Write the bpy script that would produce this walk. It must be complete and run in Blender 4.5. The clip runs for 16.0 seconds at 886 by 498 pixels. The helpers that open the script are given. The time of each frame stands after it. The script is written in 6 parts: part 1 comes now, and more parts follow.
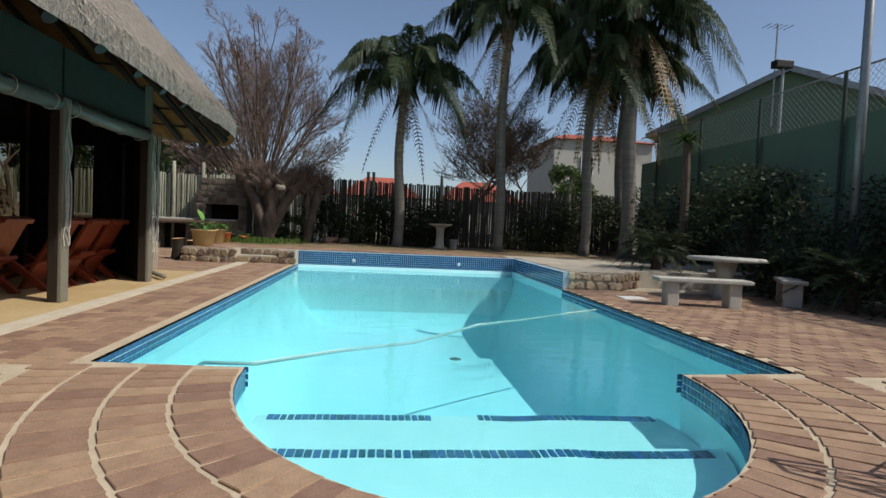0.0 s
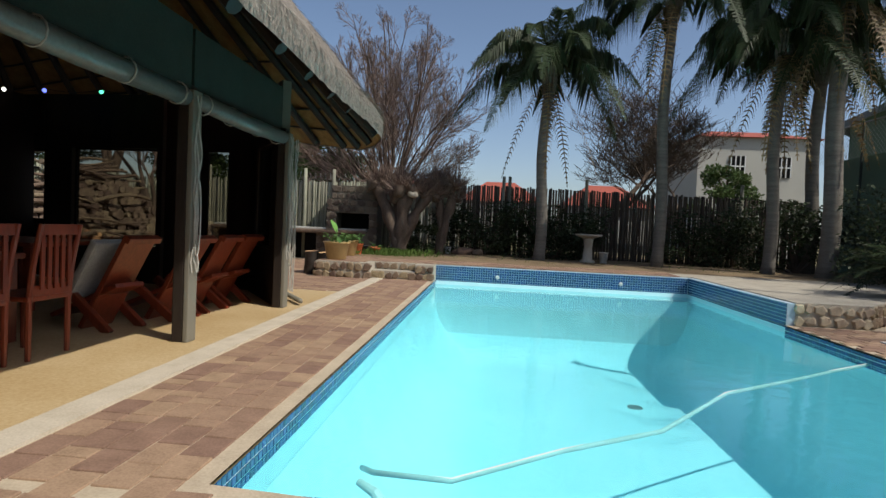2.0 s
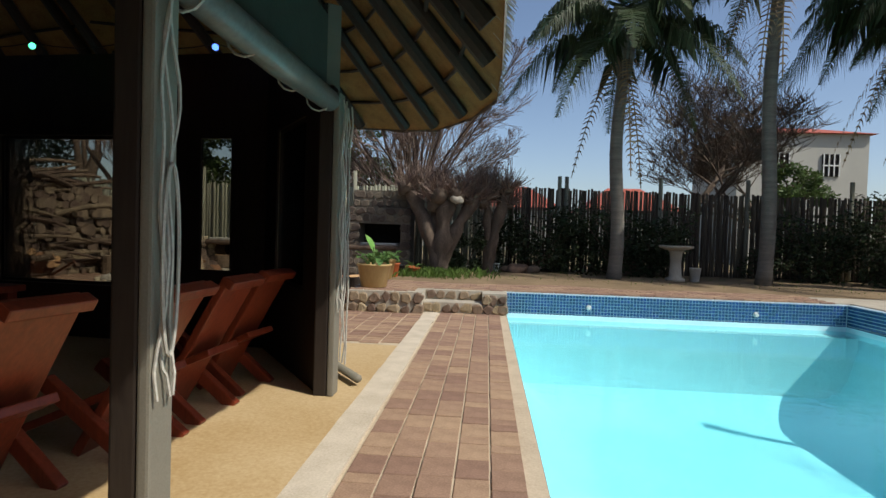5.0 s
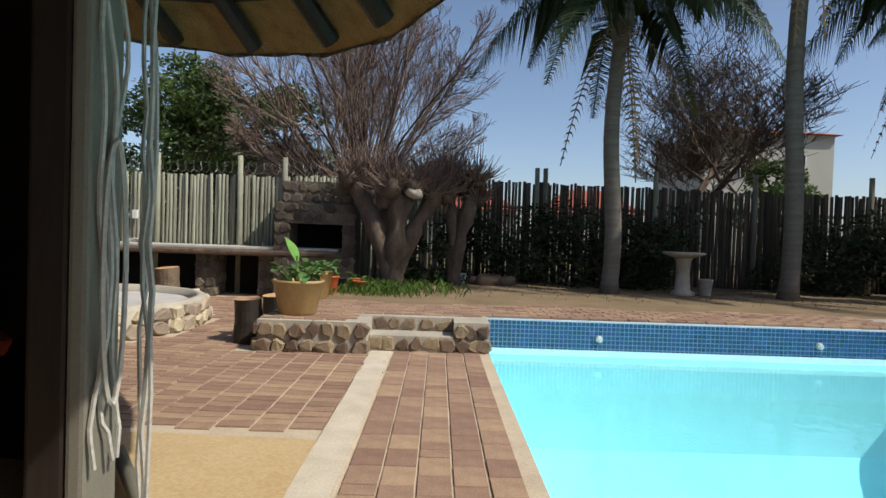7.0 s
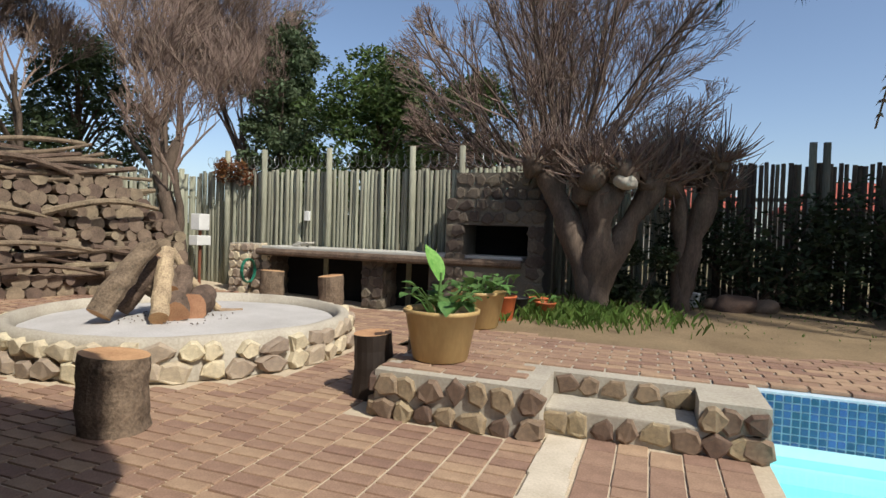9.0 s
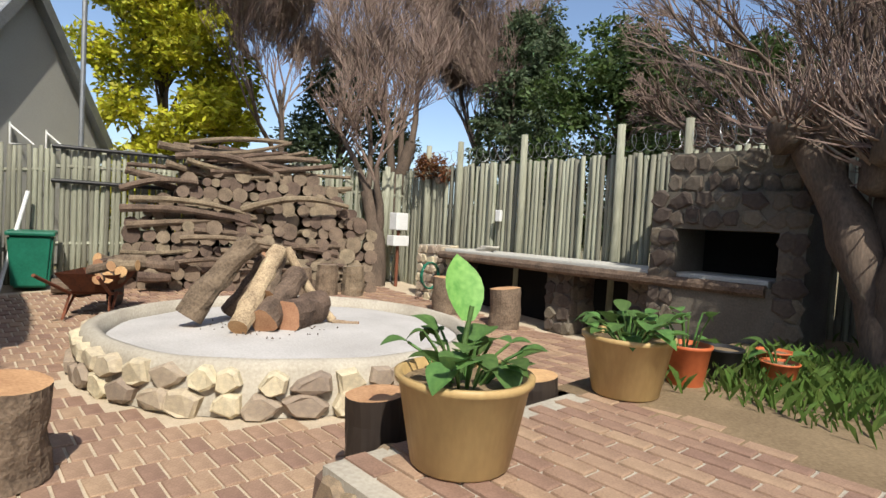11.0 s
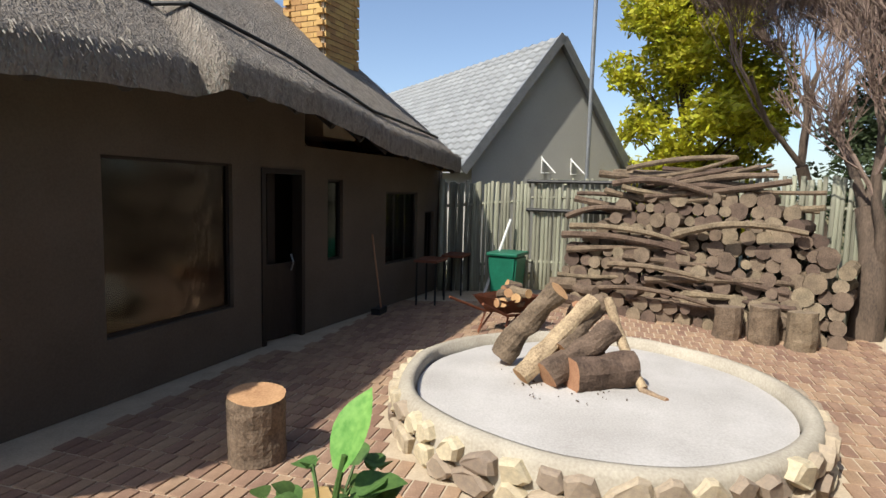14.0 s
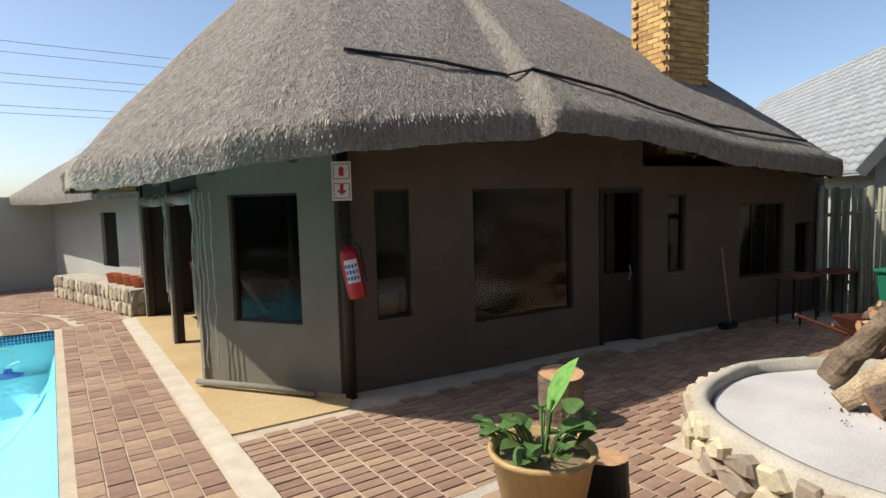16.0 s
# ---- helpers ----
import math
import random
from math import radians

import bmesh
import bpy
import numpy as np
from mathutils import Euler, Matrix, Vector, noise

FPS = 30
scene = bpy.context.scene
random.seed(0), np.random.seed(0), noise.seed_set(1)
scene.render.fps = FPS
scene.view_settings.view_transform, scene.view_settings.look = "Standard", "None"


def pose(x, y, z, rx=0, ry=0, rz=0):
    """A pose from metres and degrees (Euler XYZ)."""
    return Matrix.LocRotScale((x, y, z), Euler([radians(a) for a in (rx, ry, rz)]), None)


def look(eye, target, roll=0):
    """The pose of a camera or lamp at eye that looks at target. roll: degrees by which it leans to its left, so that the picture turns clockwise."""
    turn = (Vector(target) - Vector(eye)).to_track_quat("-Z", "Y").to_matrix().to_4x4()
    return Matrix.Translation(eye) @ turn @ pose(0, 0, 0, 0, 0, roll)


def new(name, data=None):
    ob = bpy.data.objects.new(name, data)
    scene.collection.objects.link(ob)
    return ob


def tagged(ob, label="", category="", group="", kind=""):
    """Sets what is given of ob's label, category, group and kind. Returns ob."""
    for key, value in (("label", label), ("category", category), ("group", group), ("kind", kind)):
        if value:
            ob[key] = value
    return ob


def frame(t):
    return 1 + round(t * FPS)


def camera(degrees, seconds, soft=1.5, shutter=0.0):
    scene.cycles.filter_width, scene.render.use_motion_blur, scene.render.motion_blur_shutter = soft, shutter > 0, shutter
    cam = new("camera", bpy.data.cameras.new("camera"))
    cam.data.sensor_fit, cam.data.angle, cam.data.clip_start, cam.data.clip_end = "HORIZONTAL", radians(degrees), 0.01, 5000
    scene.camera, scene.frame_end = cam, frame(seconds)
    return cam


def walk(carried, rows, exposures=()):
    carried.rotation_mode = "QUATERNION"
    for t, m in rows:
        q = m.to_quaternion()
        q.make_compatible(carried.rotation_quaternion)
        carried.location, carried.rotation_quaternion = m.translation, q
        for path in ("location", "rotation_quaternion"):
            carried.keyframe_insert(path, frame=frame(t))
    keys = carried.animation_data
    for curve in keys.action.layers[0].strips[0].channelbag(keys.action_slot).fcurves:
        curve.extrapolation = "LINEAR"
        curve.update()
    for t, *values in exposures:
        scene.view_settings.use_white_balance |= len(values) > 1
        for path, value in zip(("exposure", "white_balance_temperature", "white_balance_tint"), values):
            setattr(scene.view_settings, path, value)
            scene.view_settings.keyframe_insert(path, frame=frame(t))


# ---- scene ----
cam = camera(76.0, 16.0)
PATH = [
    (0, (1.922, -13.757, 1.014), (2.143, -11.771, 0.935), 2.6),
    (0.5, (1.801, -13.383, 1.026), (1.929, -11.389, 0.946), 2.5),
    (1, (1.632, -12.914, 1.036), (1.625, -10.916, 0.953), 2.6),
    (1.5, (1.388, -12.458, 1.085), (1.324, -10.461, 1.003), 2.7),
    (2, (1.136, -11.991, 1.133), (0.969, -10.0, 1.052), 2.7),
    (2.5, (0.818, -11.465, 1.173), (0.613, -9.477, 1.089), 2.9),
    (3, (0.527, -11.017, 1.19), (0.237, -9.04, 1.108), 2.8),
    (5.5, (-0.453, -8.483, 1.227), (-0.53, -6.485, 1.177), 1.7),
    (6, (-0.514, -7.781, 1.222), (-0.515, -5.781, 1.179), 1.8),
    (6.5, (-0.538, -7.116, 1.227), (-0.517, -5.117, 1.183), 1.9),
    (7, (-0.572, -6.485, 1.217), (-0.556, -4.485, 1.175), 1.9),
    (7.5, (-0.615, -5.862, 1.236), (-0.648, -3.862, 1.194), 1.9),
    (8, (-0.676, -5.277, 1.259), (-0.906, -3.29, 1.207), 1.7),
    (8.5, (-0.706, -4.712, 1.251), (-1.178, -2.769, 1.193), 1.7),
    (11, (-0.484, -1.824, 1.280), (-1.984, -0.504, 1.195), 3.2),
    (11.5, (-0.576, -1.332, 1.300), (-2.284, -0.298, 1.195), 3.1),
    (12, (-0.631, -0.870, 1.364), (-2.483, -0.124, 1.238), 3.1),
    (12.5, (-0.652, -0.439, 1.543), (-2.599, -0.007, 1.390), 2.8),
    (13, (-0.580, -0.059, 1.741), (-2.569, 0.051, 1.563), 2.6),
    (13.5, (-0.484, 0.302, 1.858), (-2.466, 0.123, 1.662), 2.4),
    (14, (-0.376, 0.657, 1.901), (-2.286, 0.099, 1.693), 1.5),
    (14.5, (-0.278, 1.005, 1.926), (-2.024, 0.053, 1.710), 0.8),
    (15, (-0.185, 1.326, 1.962), (-1.754, 0.105, 1.750), 0.3),
    (15.5, (-0.127, 1.595, 1.982), (-1.542, 0.194, 1.789), -0.7),
    (16, (-0.085, 1.820, 1.974), (-1.214, 0.178, 1.811), -1.5),
]
walk(cam, [(t, look(eye, target, roll)) for t, eye, target, roll in PATH],
     [(0, -0.08), (3, -0.03), (5.5, 0.12), (8.5, 0.22), (11, 0.5), (16, 0.52)])

# ---------------- world, sun, exposure ----------------
SUN_TRAVEL = Vector((-0.78, 0.40, -1.0)).normalized()
world = bpy.data.worlds.new("world")
scene.world = world
world.use_nodes = True
wn = world.node_tree
sky = wn.nodes.new("ShaderNodeTexSky")
sky.sky_type = 'NISHITA'
sky.sun_disc = False
sky.sun_elevation = math.asin(-SUN_TRAVEL.z)
sky.sun_rotation = math.atan2(-SUN_TRAVEL.x, -SUN_TRAVEL.y)
sky.dust_density = 4.5
sky.altitude = 1400
wn.links.new(sky.outputs[0], wn.nodes["Background"].inputs[0])
wn.nodes["Background"].inputs[1].default_value = 0.13
sun = new("sun", bpy.data.lights.new("sun", "SUN"))
sun.data.energy = 4.2
sun.data.angle = radians(0.55)
sun.data.color = (1.0, 0.95, 0.86)
sun.matrix_world = look((0, 0, 20), Vector((0, 0, 20)) + SUN_TRAVEL)


# ---------------- materials ----------------
def mat(name, a, b=None, rough=0.8, scale=6.0, fine=60.0, bump=0.2, metal=0.0, mix=0.55, stretch=(1, 1, 1), island=0.0,
        rand=0.0, spec=0.3, dist=0.01):
    """Two-scale procedural surface between the colours a and b."""
    m = bpy.data.materials.new(name)
    m.use_nodes = True
    nt = m.node_tree
    n, l = nt.nodes, nt.links
    bs = n["Principled BSDF"]
    b = b or tuple(c * 0.7 for c in a)
    tc = n.new("ShaderNodeTexCoord")
    mp = n.new("ShaderNodeMapping")
    mp.inputs["Scale"].default_value = stretch
    l.new(tc.outputs["Object"], mp.inputs[0])
    n1, n2 = n.new("ShaderNodeTexNoise"), n.new("ShaderNodeTexNoise")
    n1.inputs["Scale"].default_value, n2.inputs["Scale"].default_value = scale, fine
    n1.inputs["Detail"].default_value, n2.inputs["Detail"].default_value = 5, 6
    for x in (n1, n2):
        l.new(mp.outputs[0], x.inputs["Vector"])
    add = n.new("ShaderNodeMath")
    add.operation = "ADD"
    l.new(n1.outputs[0], add.inputs[0])
    l.new(n2.outputs[0], add.inputs[1])
    ramp = n.new("ShaderNodeValToRGB")
    ramp.color_ramp.elements[0].position, ramp.color_ramp.elements[1].position = 0.5 - mix * 0.3, 0.5 + mix * 0.3
    ramp.color_ramp.elements[0].color, ramp.color_ramp.elements[1].color = (*b, 1), (*a, 1)
    half = n.new("ShaderNodeMath")
    half.operation = "MULTIPLY"
    half.inputs[1].default_value = 0.5
    l.new(add.outputs[0], half.inputs[0])
    l.new(half.outputs[0], ramp.inputs[0])
    out = ramp.outputs[0]
    if island or rand:
        g = n.new("ShaderNodeNewGeometry")
        o = n.new("ShaderNodeObjectInfo")
        s = n.new("ShaderNodeMath")
        s.operation = "ADD"
        l.new(g.outputs["Random Per Island"], s.inputs[0])
        l.new(o.outputs["Random"], s.inputs[1])
        f = n.new("ShaderNodeMath")
        f.operation = "FRACT"
        l.new(s.outputs[0], f.inputs[0])
        r = n.new("ShaderNodeMapRange")
        k = max(island, rand)
        r.inputs[3].default_value, r.inputs[4].default_value = 1 - k, 1 + k
        l.new(f.outputs[0], r.inputs[0])
        hsv = n.new("ShaderNodeHueSaturation")
        l.new(r.outputs[0], hsv.inputs["Value"])
        r2 = n.new("ShaderNodeMapRange")
        r2.inputs[3].default_value, r2.inputs[4].default_value = 0.5 - k * 0.05, 0.5 + k * 0.05
        l.new(f.outputs[0], r2.inputs[0])
        l.new(r2.outputs[0], hsv.inputs["Hue"])
        l.new(out, hsv.inputs["Color"])
        out = hsv.outputs[0]
    l.new(out, bs.inputs["Base Color"])
    bs.inputs["Roughness"].default_value = rough
    bs.inputs["Metallic"].default_value = metal
    bs.inputs["Specular IOR Level"].default_value = spec
    if bump:
        bp = n.new("ShaderNodeBump")
        bp.inputs["Strength"].default_value = bump
        bp.inputs["Distance"].default_value = dist
        l.new(half.outputs[0], bp.inputs["Height"])
        l.new(bp.outputs[0], bs.inputs["Normal"])
    return m


def leaf_mat(name, a, b, trans=0.35):
    """Leaves: diffuse with light coming through, varied leaf by leaf."""
    m = mat(name, a, b, rough=0.55, scale=3, fine=30, bump=0, island=0.3)
    nt = m.node_tree
    bs = nt.nodes["Principled BSDF"]
    tr = nt.nodes.new("ShaderNodeBsdfTranslucent")
    mx = nt.nodes.new("ShaderNodeMixShader")
    mx.inputs[0].default_value = trans
    nt.links.new(bs.inputs["Base Color"].links[0].from_socket, tr.inputs[0])
    nt.links.new(bs.outputs[0], mx.inputs[1])
    nt.links.new(tr.outputs[0], mx.inputs[2])
    nt.links.new(mx.outputs[0], nt.nodes["Material Output"].inputs[0])
    return m


def clear_mat(name, tint, ior, rough=0.02, ripple=0.0):
    """Clear sheet: light passes tinted, gloss by Fresnel."""
    m = bpy.data.materials.new(name)
    m.use_nodes = True
    nt = m.node_tree
    n, l = nt.nodes, nt.links
    tr, gl, mx, fr = (n.new("ShaderNodeBsdfTransparent"), n.new("ShaderNodeBsdfGlossy"), n.new("ShaderNodeMixShader"),
                      n.new("ShaderNodeFresnel"))
    tr.inputs[0].default_value = (*tint, 1)
    gl.inputs["Roughness"].default_value = rough
    fr.inputs[0].default_value = ior
    if ripple:
        tc, no, bp = n.new("ShaderNodeTexCoord"), n.new("ShaderNodeTexNoise"), n.new("ShaderNodeBump")
        no.inputs["Scale"].default_value = 5
        no.inputs["Detail"].default_value = 3
        bp.inputs["Strength"].default_value = ripple
        bp.inputs["Distance"].default_value = 0.05
        l.new(tc.outputs["Object"], no.inputs["Vector"])
        l.new(no.outputs[0], bp.inputs["Height"])
        l.new(bp.outputs[0], gl.inputs["Normal"])
        l.new(bp.outputs[0], fr.inputs["Normal"])
    l.new(fr.outputs[0], mx.inputs[0])
    l.new(tr.outputs[0], mx.inputs[1])
    l.new(gl.outputs[0], mx.inputs[2])
    l.new(mx.outputs[0], n["Material Output"].inputs[0])
    return m


M_BRICK = mat("paving_brick", (0.36, 0.235, 0.16), (0.215, 0.135, 0.09), 0.75, 7, 90, 0.35, rand=0.22, dist=0.004)
M_MORTAR = mat("mortar", (0.54, 0.45, 0.33), (0.38, 0.31, 0.22), 0.95, 4, 80, 0.3)
M_SLAB = mat("sandstone_screed", (0.55, 0.42, 0.24), (0.40, 0.27, 0.12), 0.6, 1.3, 50, 0.1, dist=0.004)
M_KERB = mat("pale_cement", (0.6, 0.53, 0.42), (0.42, 0.36, 0.27), 0.85, 5, 70, 0.3, dist=0.005)
M_SOIL = mat("dry_soil", (0.26, 0.19, 0.11), (0.13, 0.09, 0.05), 0.95, 2, 60, 0.5, dist=0.02)
M_GROUND = mat("ground", (0.22, 0.18, 0.1), (0.12, 0.11, 0.05), 0.95, 0.6, 12, 0.3)
M_POOL = mat("pool_plaster", (0.62, 0.86, 0.90), (0.54, 0.80, 0.86), 0.7, 1.5, 12, 0.03)
M_STEP = mat("pool_step_plaster", (0.75, 0.85, 0.86), (0.66, 0.78, 0.8), 0.7, 3, 20, 0.03)
M_TILE = mat("blue_mosaic", (0.035, 0.12, 0.26), (0.02, 0.07, 0.17), 0.2, 20, 80, 0.05, rand=0.35, island=0.35, spec=0.5)
M_GROUT = mat("tile_grout", (0.5, 0.6, 0.66), (0.38, 0.5, 0.58), 0.9, 10, 50, 0.1)
M_WATER = clear_mat("pool_water", (0.42, 0.935, 0.985), 1.33, 0.02, 0.08)
M_STONE = mat("field_stone", (0.29, 0.205, 0.13), (0.14, 0.105, 0.075), 0.85, 6, 60, 0.5, rand=0.45, dist=0.01)
M_STONE_PALE = mat("pale_field_stone", (0.50, 0.41, 0.28), (0.30, 0.25, 0.19), 0.85, 6, 60, 0.5, rand=0.38, dist=0.01)
M_CEMENT = mat("rough_cement", (0.46, 0.42, 0.34), (0.30, 0.265, 0.21), 0.92, 3, 50, 0.5, dist=0.01)
M_ASH = mat("ash_sand", (0.50, 0.48, 0.455), (0.36, 0.34, 0.315), 0.95, 2.2, 60, 0.4, dist=0.01)
M_POLE = mat("weathered_pole", (0.34, 0.34, 0.26), (0.17, 0.17, 0.12), 0.9, 5, 50, 0.4, stretch=(1, 1, 0.12), rand=0.33, dist=0.006)
M_POLE_SHADE = mat("shade_darkened_brown_pole", (0.13, 0.105, 0.078), (0.05, 0.04, 0.03), 0.9, 5, 50, 0.4, stretch=(1, 1, 0.12), rand=0.4, dist=0.006)
M_THATCH = mat("grey_thatch", (0.36, 0.32, 0.27), (0.17, 0.145, 0.12), 0.95, 14, 60, 1.0, mix=0.5, stretch=(1, 1, 0.45), dist=0.09)
M_THATCH_IN = mat("golden_thatch_underside", (0.36, 0.22, 0.08), (0.18, 0.10, 0.035), 0.9, 8, 90, 0.8, dist=0.03)
M_REED = mat("grey_reed", (0.42, 0.38, 0.32), (0.22, 0.19, 0.15), 0.9, 9, 60, 0, island=0.35)
M_WALL = mat("olive_grey_plaster", (0.128, 0.10, 0.074), (0.092, 0.072, 0.053), 0.9, 2, 50, 0.15, dist=0.005)
M_CANVAS = mat("olive_grey_canvas", (0.21, 0.195, 0.15), (0.16, 0.148, 0.115), 0.8, 3, 150, 0.15, dist=0.003)
M_GREEN_BEAM = mat("green_painted_timber", (0.045, 0.06, 0.048), (0.03, 0.04, 0.032), 0.6, 4, 60, 0.2)
M_DARK = mat("dark_stained_timber_and_shade", (0.035, 0.026, 0.02), (0.02, 0.014, 0.011), 0.55, 5, 50, 0.2, stretch=(1, 1, 0.15))
M_RED = mat("red_stained_wood", (0.24, 0.048, 0.02), (0.12, 0.022, 0.01), 0.35, 4, 50, 0.15, stretch=(1, 1, 0.2), spec=0.5)
M_LOG = mat("log_bark", (0.22, 0.16, 0.11), (0.07, 0.05, 0.035), 0.95, 7, 50, 1.0, rand=0.35, dist=0.02)
M_SPLIT = mat("split_pale_wood", (0.50, 0.38, 0.24), (0.16, 0.11, 0.07), 0.9, 9, 60, 0.9, rand=0.2, dist=0.015)
M_CUT_OLD = mat("old_cut_wood", (0.25, 0.185, 0.13), (0.10, 0.075, 0.055), 0.9, 8, 70, 0.4, rand=0.4)
M_CUT = mat("cut_wood", (0.55, 0.33, 0.17), (0.34, 0.18, 0.09), 0.85, 8, 70, 0.3, rand=0.3)
M_BARK = mat("tree_bark", (0.15, 0.11, 0.08), (0.06, 0.045, 0.035), 0.95, 9, 60, 0.8, stretch=(1, 1, 0.3))
M_TWIG = mat("bare_twigs", (0.25, 0.18, 0.145), (0.13, 0.09, 0.07), 0.9, 6, 40, 0, island=0.25)
M_PALM_TRUNK = mat("palm_trunk", (0.21, 0.19, 0.16), (0.10, 0.09, 0.075), 0.9, 4, 50, 0.6, stretch=(0.3, 0.3, 3))
L_PALM = leaf_mat("palm_leaf", (0.06, 0.085, 0.035), (0.03, 0.045, 0.018), 0.3)
L_PALM_DRY = leaf_mat("dry_palm_leaf", (0.28, 0.20, 0.10), (0.16, 0.11, 0.05), 0.3)
L_YELLOW = leaf_mat("yellow_blossom_leaf", (0.62, 0.55, 0.03), (0.24, 0.28, 0.03), 0.35)
L_GREEN = leaf_mat("green_leaf", (0.10, 0.15, 0.04), (0.05, 0.08, 0.025), 0.35)
L_CONIFER = leaf_mat("conifer_leaf", (0.10, 0.135, 0.065), (0.05, 0.075, 0.035), 0.3)
L_BUSH = leaf_mat("dark_bush_leaf", (0.05, 0.07, 0.03), (0.025, 0.035, 0.015), 0.3)
L_POT = leaf_mat("broad_leaf", (0.14, 0.25, 0.065), (0.06, 0.125, 0.035), 0.3)
L_LIME = leaf_mat("lime_variegated_leaf", (0.24, 0.40, 0.10), (0.09, 0.22, 0.04), 0.3)
L_RUST = leaf_mat("rust_creeper_leaf", (0.22, 0.08, 0.03), (0.10, 0.05, 0.02), 0.3)
M_POT = mat("ochre_glazed_pot", (0.46, 0.32, 0.14), (0.36, 0.24, 0.10), 0.45, 3, 40, 0.05, stretch=(1, 1, 0.3))
M_TERRA = mat("orange_plastic_pot", (0.52, 0.14, 0.05), (0.42, 0.1, 0.035), 0.5, 3, 30, 0.05)
M_BLACK = mat("black_plastic", (0.02, 0.02, 0.02), (0.012, 0.012, 0.012), 0.5, 5, 50, 0.05)
# Black for the fireback's soot and for shade in openings and under the counter.
M_SOOT_SHADE = mat("soot_and_shade", (0.012, 0.011, 0.01), (0.005, 0.005, 0.005), 0.95, 5, 50, 0.2)
M_GUTTER = mat("rolled_clear_sheet", (0.17, 0.185, 0.17), (0.10, 0.11, 0.10), 0.3, 4, 30, 0.2, spec=0.5)
M_CORD = mat("white_cord", (0.5, 0.47, 0.4), (0.32, 0.3, 0.26), 0.8, 10, 60, 0.2)
M_WHITE = mat("white_plastic", (0.75, 0.75, 0.72), (0.6, 0.6, 0.57), 0.4, 5, 40, 0.05)
M_GREENBIN = mat("green_plastic", (0.015, 0.15, 0.09), (0.01, 0.10, 0.06), 0.4, 4, 40, 0.05)
M_RUST = mat("rusty_steel", (0.22, 0.075, 0.035), (0.1, 0.04, 0.025), 0.8, 10, 60, 0.3)
M_STEEL = mat("grey_steel", (0.33, 0.34, 0.34), (0.22, 0.23, 0.23), 0.45, 6, 60, 0.05, metal=0.6)
M_YBRICK = mat("yellow_face_brick", (0.56, 0.36, 0.14), (0.40, 0.24, 0.09), 0.85, 8, 70, 0.3, rand=0.22)
M_ROOFTILE = mat("grey_roof_tile", (0.30, 0.31, 0.31), (0.22, 0.23, 0.23), 0.7, 4, 40, 0.2, rand=0.1, island=0.1)
M_HOUSE = mat("pale_grey_plaster", (0.42, 0.41, 0.36), (0.36, 0.35, 0.31), 0.9, 1, 40, 0.1)
M_GREENWALL = mat("green_shade_cloth", (0.13, 0.20, 0.14), (0.10, 0.15, 0.105), 0.85, 0.8, 60, 0.1)
M_REDROOF = mat("red_roof_tile", (0.40, 0.11, 0.07), (0.28, 0.07, 0.05), 0.8, 4, 30, 0.2)
M_GLASS = clear_mat("window_glass", (0.75, 0.76, 0.72), 1.5, 0.03)
M_PVC = clear_mat("clear_pvc_sheet", (0.55, 0.54, 0.5), 1.4, 0.1, 0.06)
M_REDPAINT = mat("red_enamel", (0.45, 0.015, 0.02), (0.36, 0.01, 0.015), 0.3, 4, 30, 0.02, spec=0.5)
M_BLUE = mat("blue_print", (0.06, 0.12, 0.42), (0.05, 0.1, 0.36), 0.6, 4, 30, 0)
M_CONC = mat("pale_concrete", (0.5, 0.49, 0.44), (0.34, 0.33, 0.29), 0.9, 5, 60, 0.3)
L_GRASS = leaf_mat("grass_blade", (0.12, 0.20, 0.04), (0.07, 0.11, 0.025), 0.3)


# ---------------- mesh helpers ----------------
def box(bm, x0, y0, z0, x1, y1, z1, m=None, bev=0.0):
    vs = [Vector((x, y, z)) for z in (z0, z1) for x, y in ((x0, y0), (x1, y0), (x1, y1), (x0, y1))]
    if m:
        vs = [m @ v for v in vs]
    v = [bm.verts.new(p) for p in vs]
    fs = [bm.faces.new([v[i] for i in q]) for q in
          ((3, 2, 1, 0), (4, 5, 6, 7), (0, 1, 5, 4), (1, 2, 6, 5), (2, 3, 7, 6), (3, 0, 4, 7))]
    if bev:
        es = list({e for f in fs for e in f.edges})
        bmesh.ops.bevel(bm, geom=es, offset=bev, segments=2, affect='EDGES', profile=0.6)


def tube(bm, pts, radii, n=8, cap=True):
    """A tube along points with a radius at each; closes both ends."""
    pts = [Vector(p) for p in pts]
    if not hasattr(radii, "__len__"):
        radii = [radii] * len(pts)
    rings = []
    ref = None
    for i, p in enumerate(pts):
        d = (pts[min(i + 1, len(pts) - 1)] - pts[max(i - 1, 0)]).normalized()
        if ref is None:
            ref = d.orthogonal().normalized()
        u = (ref - d * ref.dot(d))
        u = u.normalized() if u.length > 1e-6 else d.orthogonal().normalized()
        ref = u
        w = d.cross(u)
        rings.append([bm.verts.new(p + (u * math.cos(a) + w * math.sin(a)) * radii[i])
                      for a in (math.tau * k / n for k in range(n))])
    for a, b in zip(rings, rings[1:]):
        for k in range(n):
            bm.faces.new((a[k], a[(k + 1) % n], b[(k + 1) % n], b[k]))
    if cap:
        bm.faces.new(rings[0][::-1])
        bm.faces.new(rings[-1])
    return rings


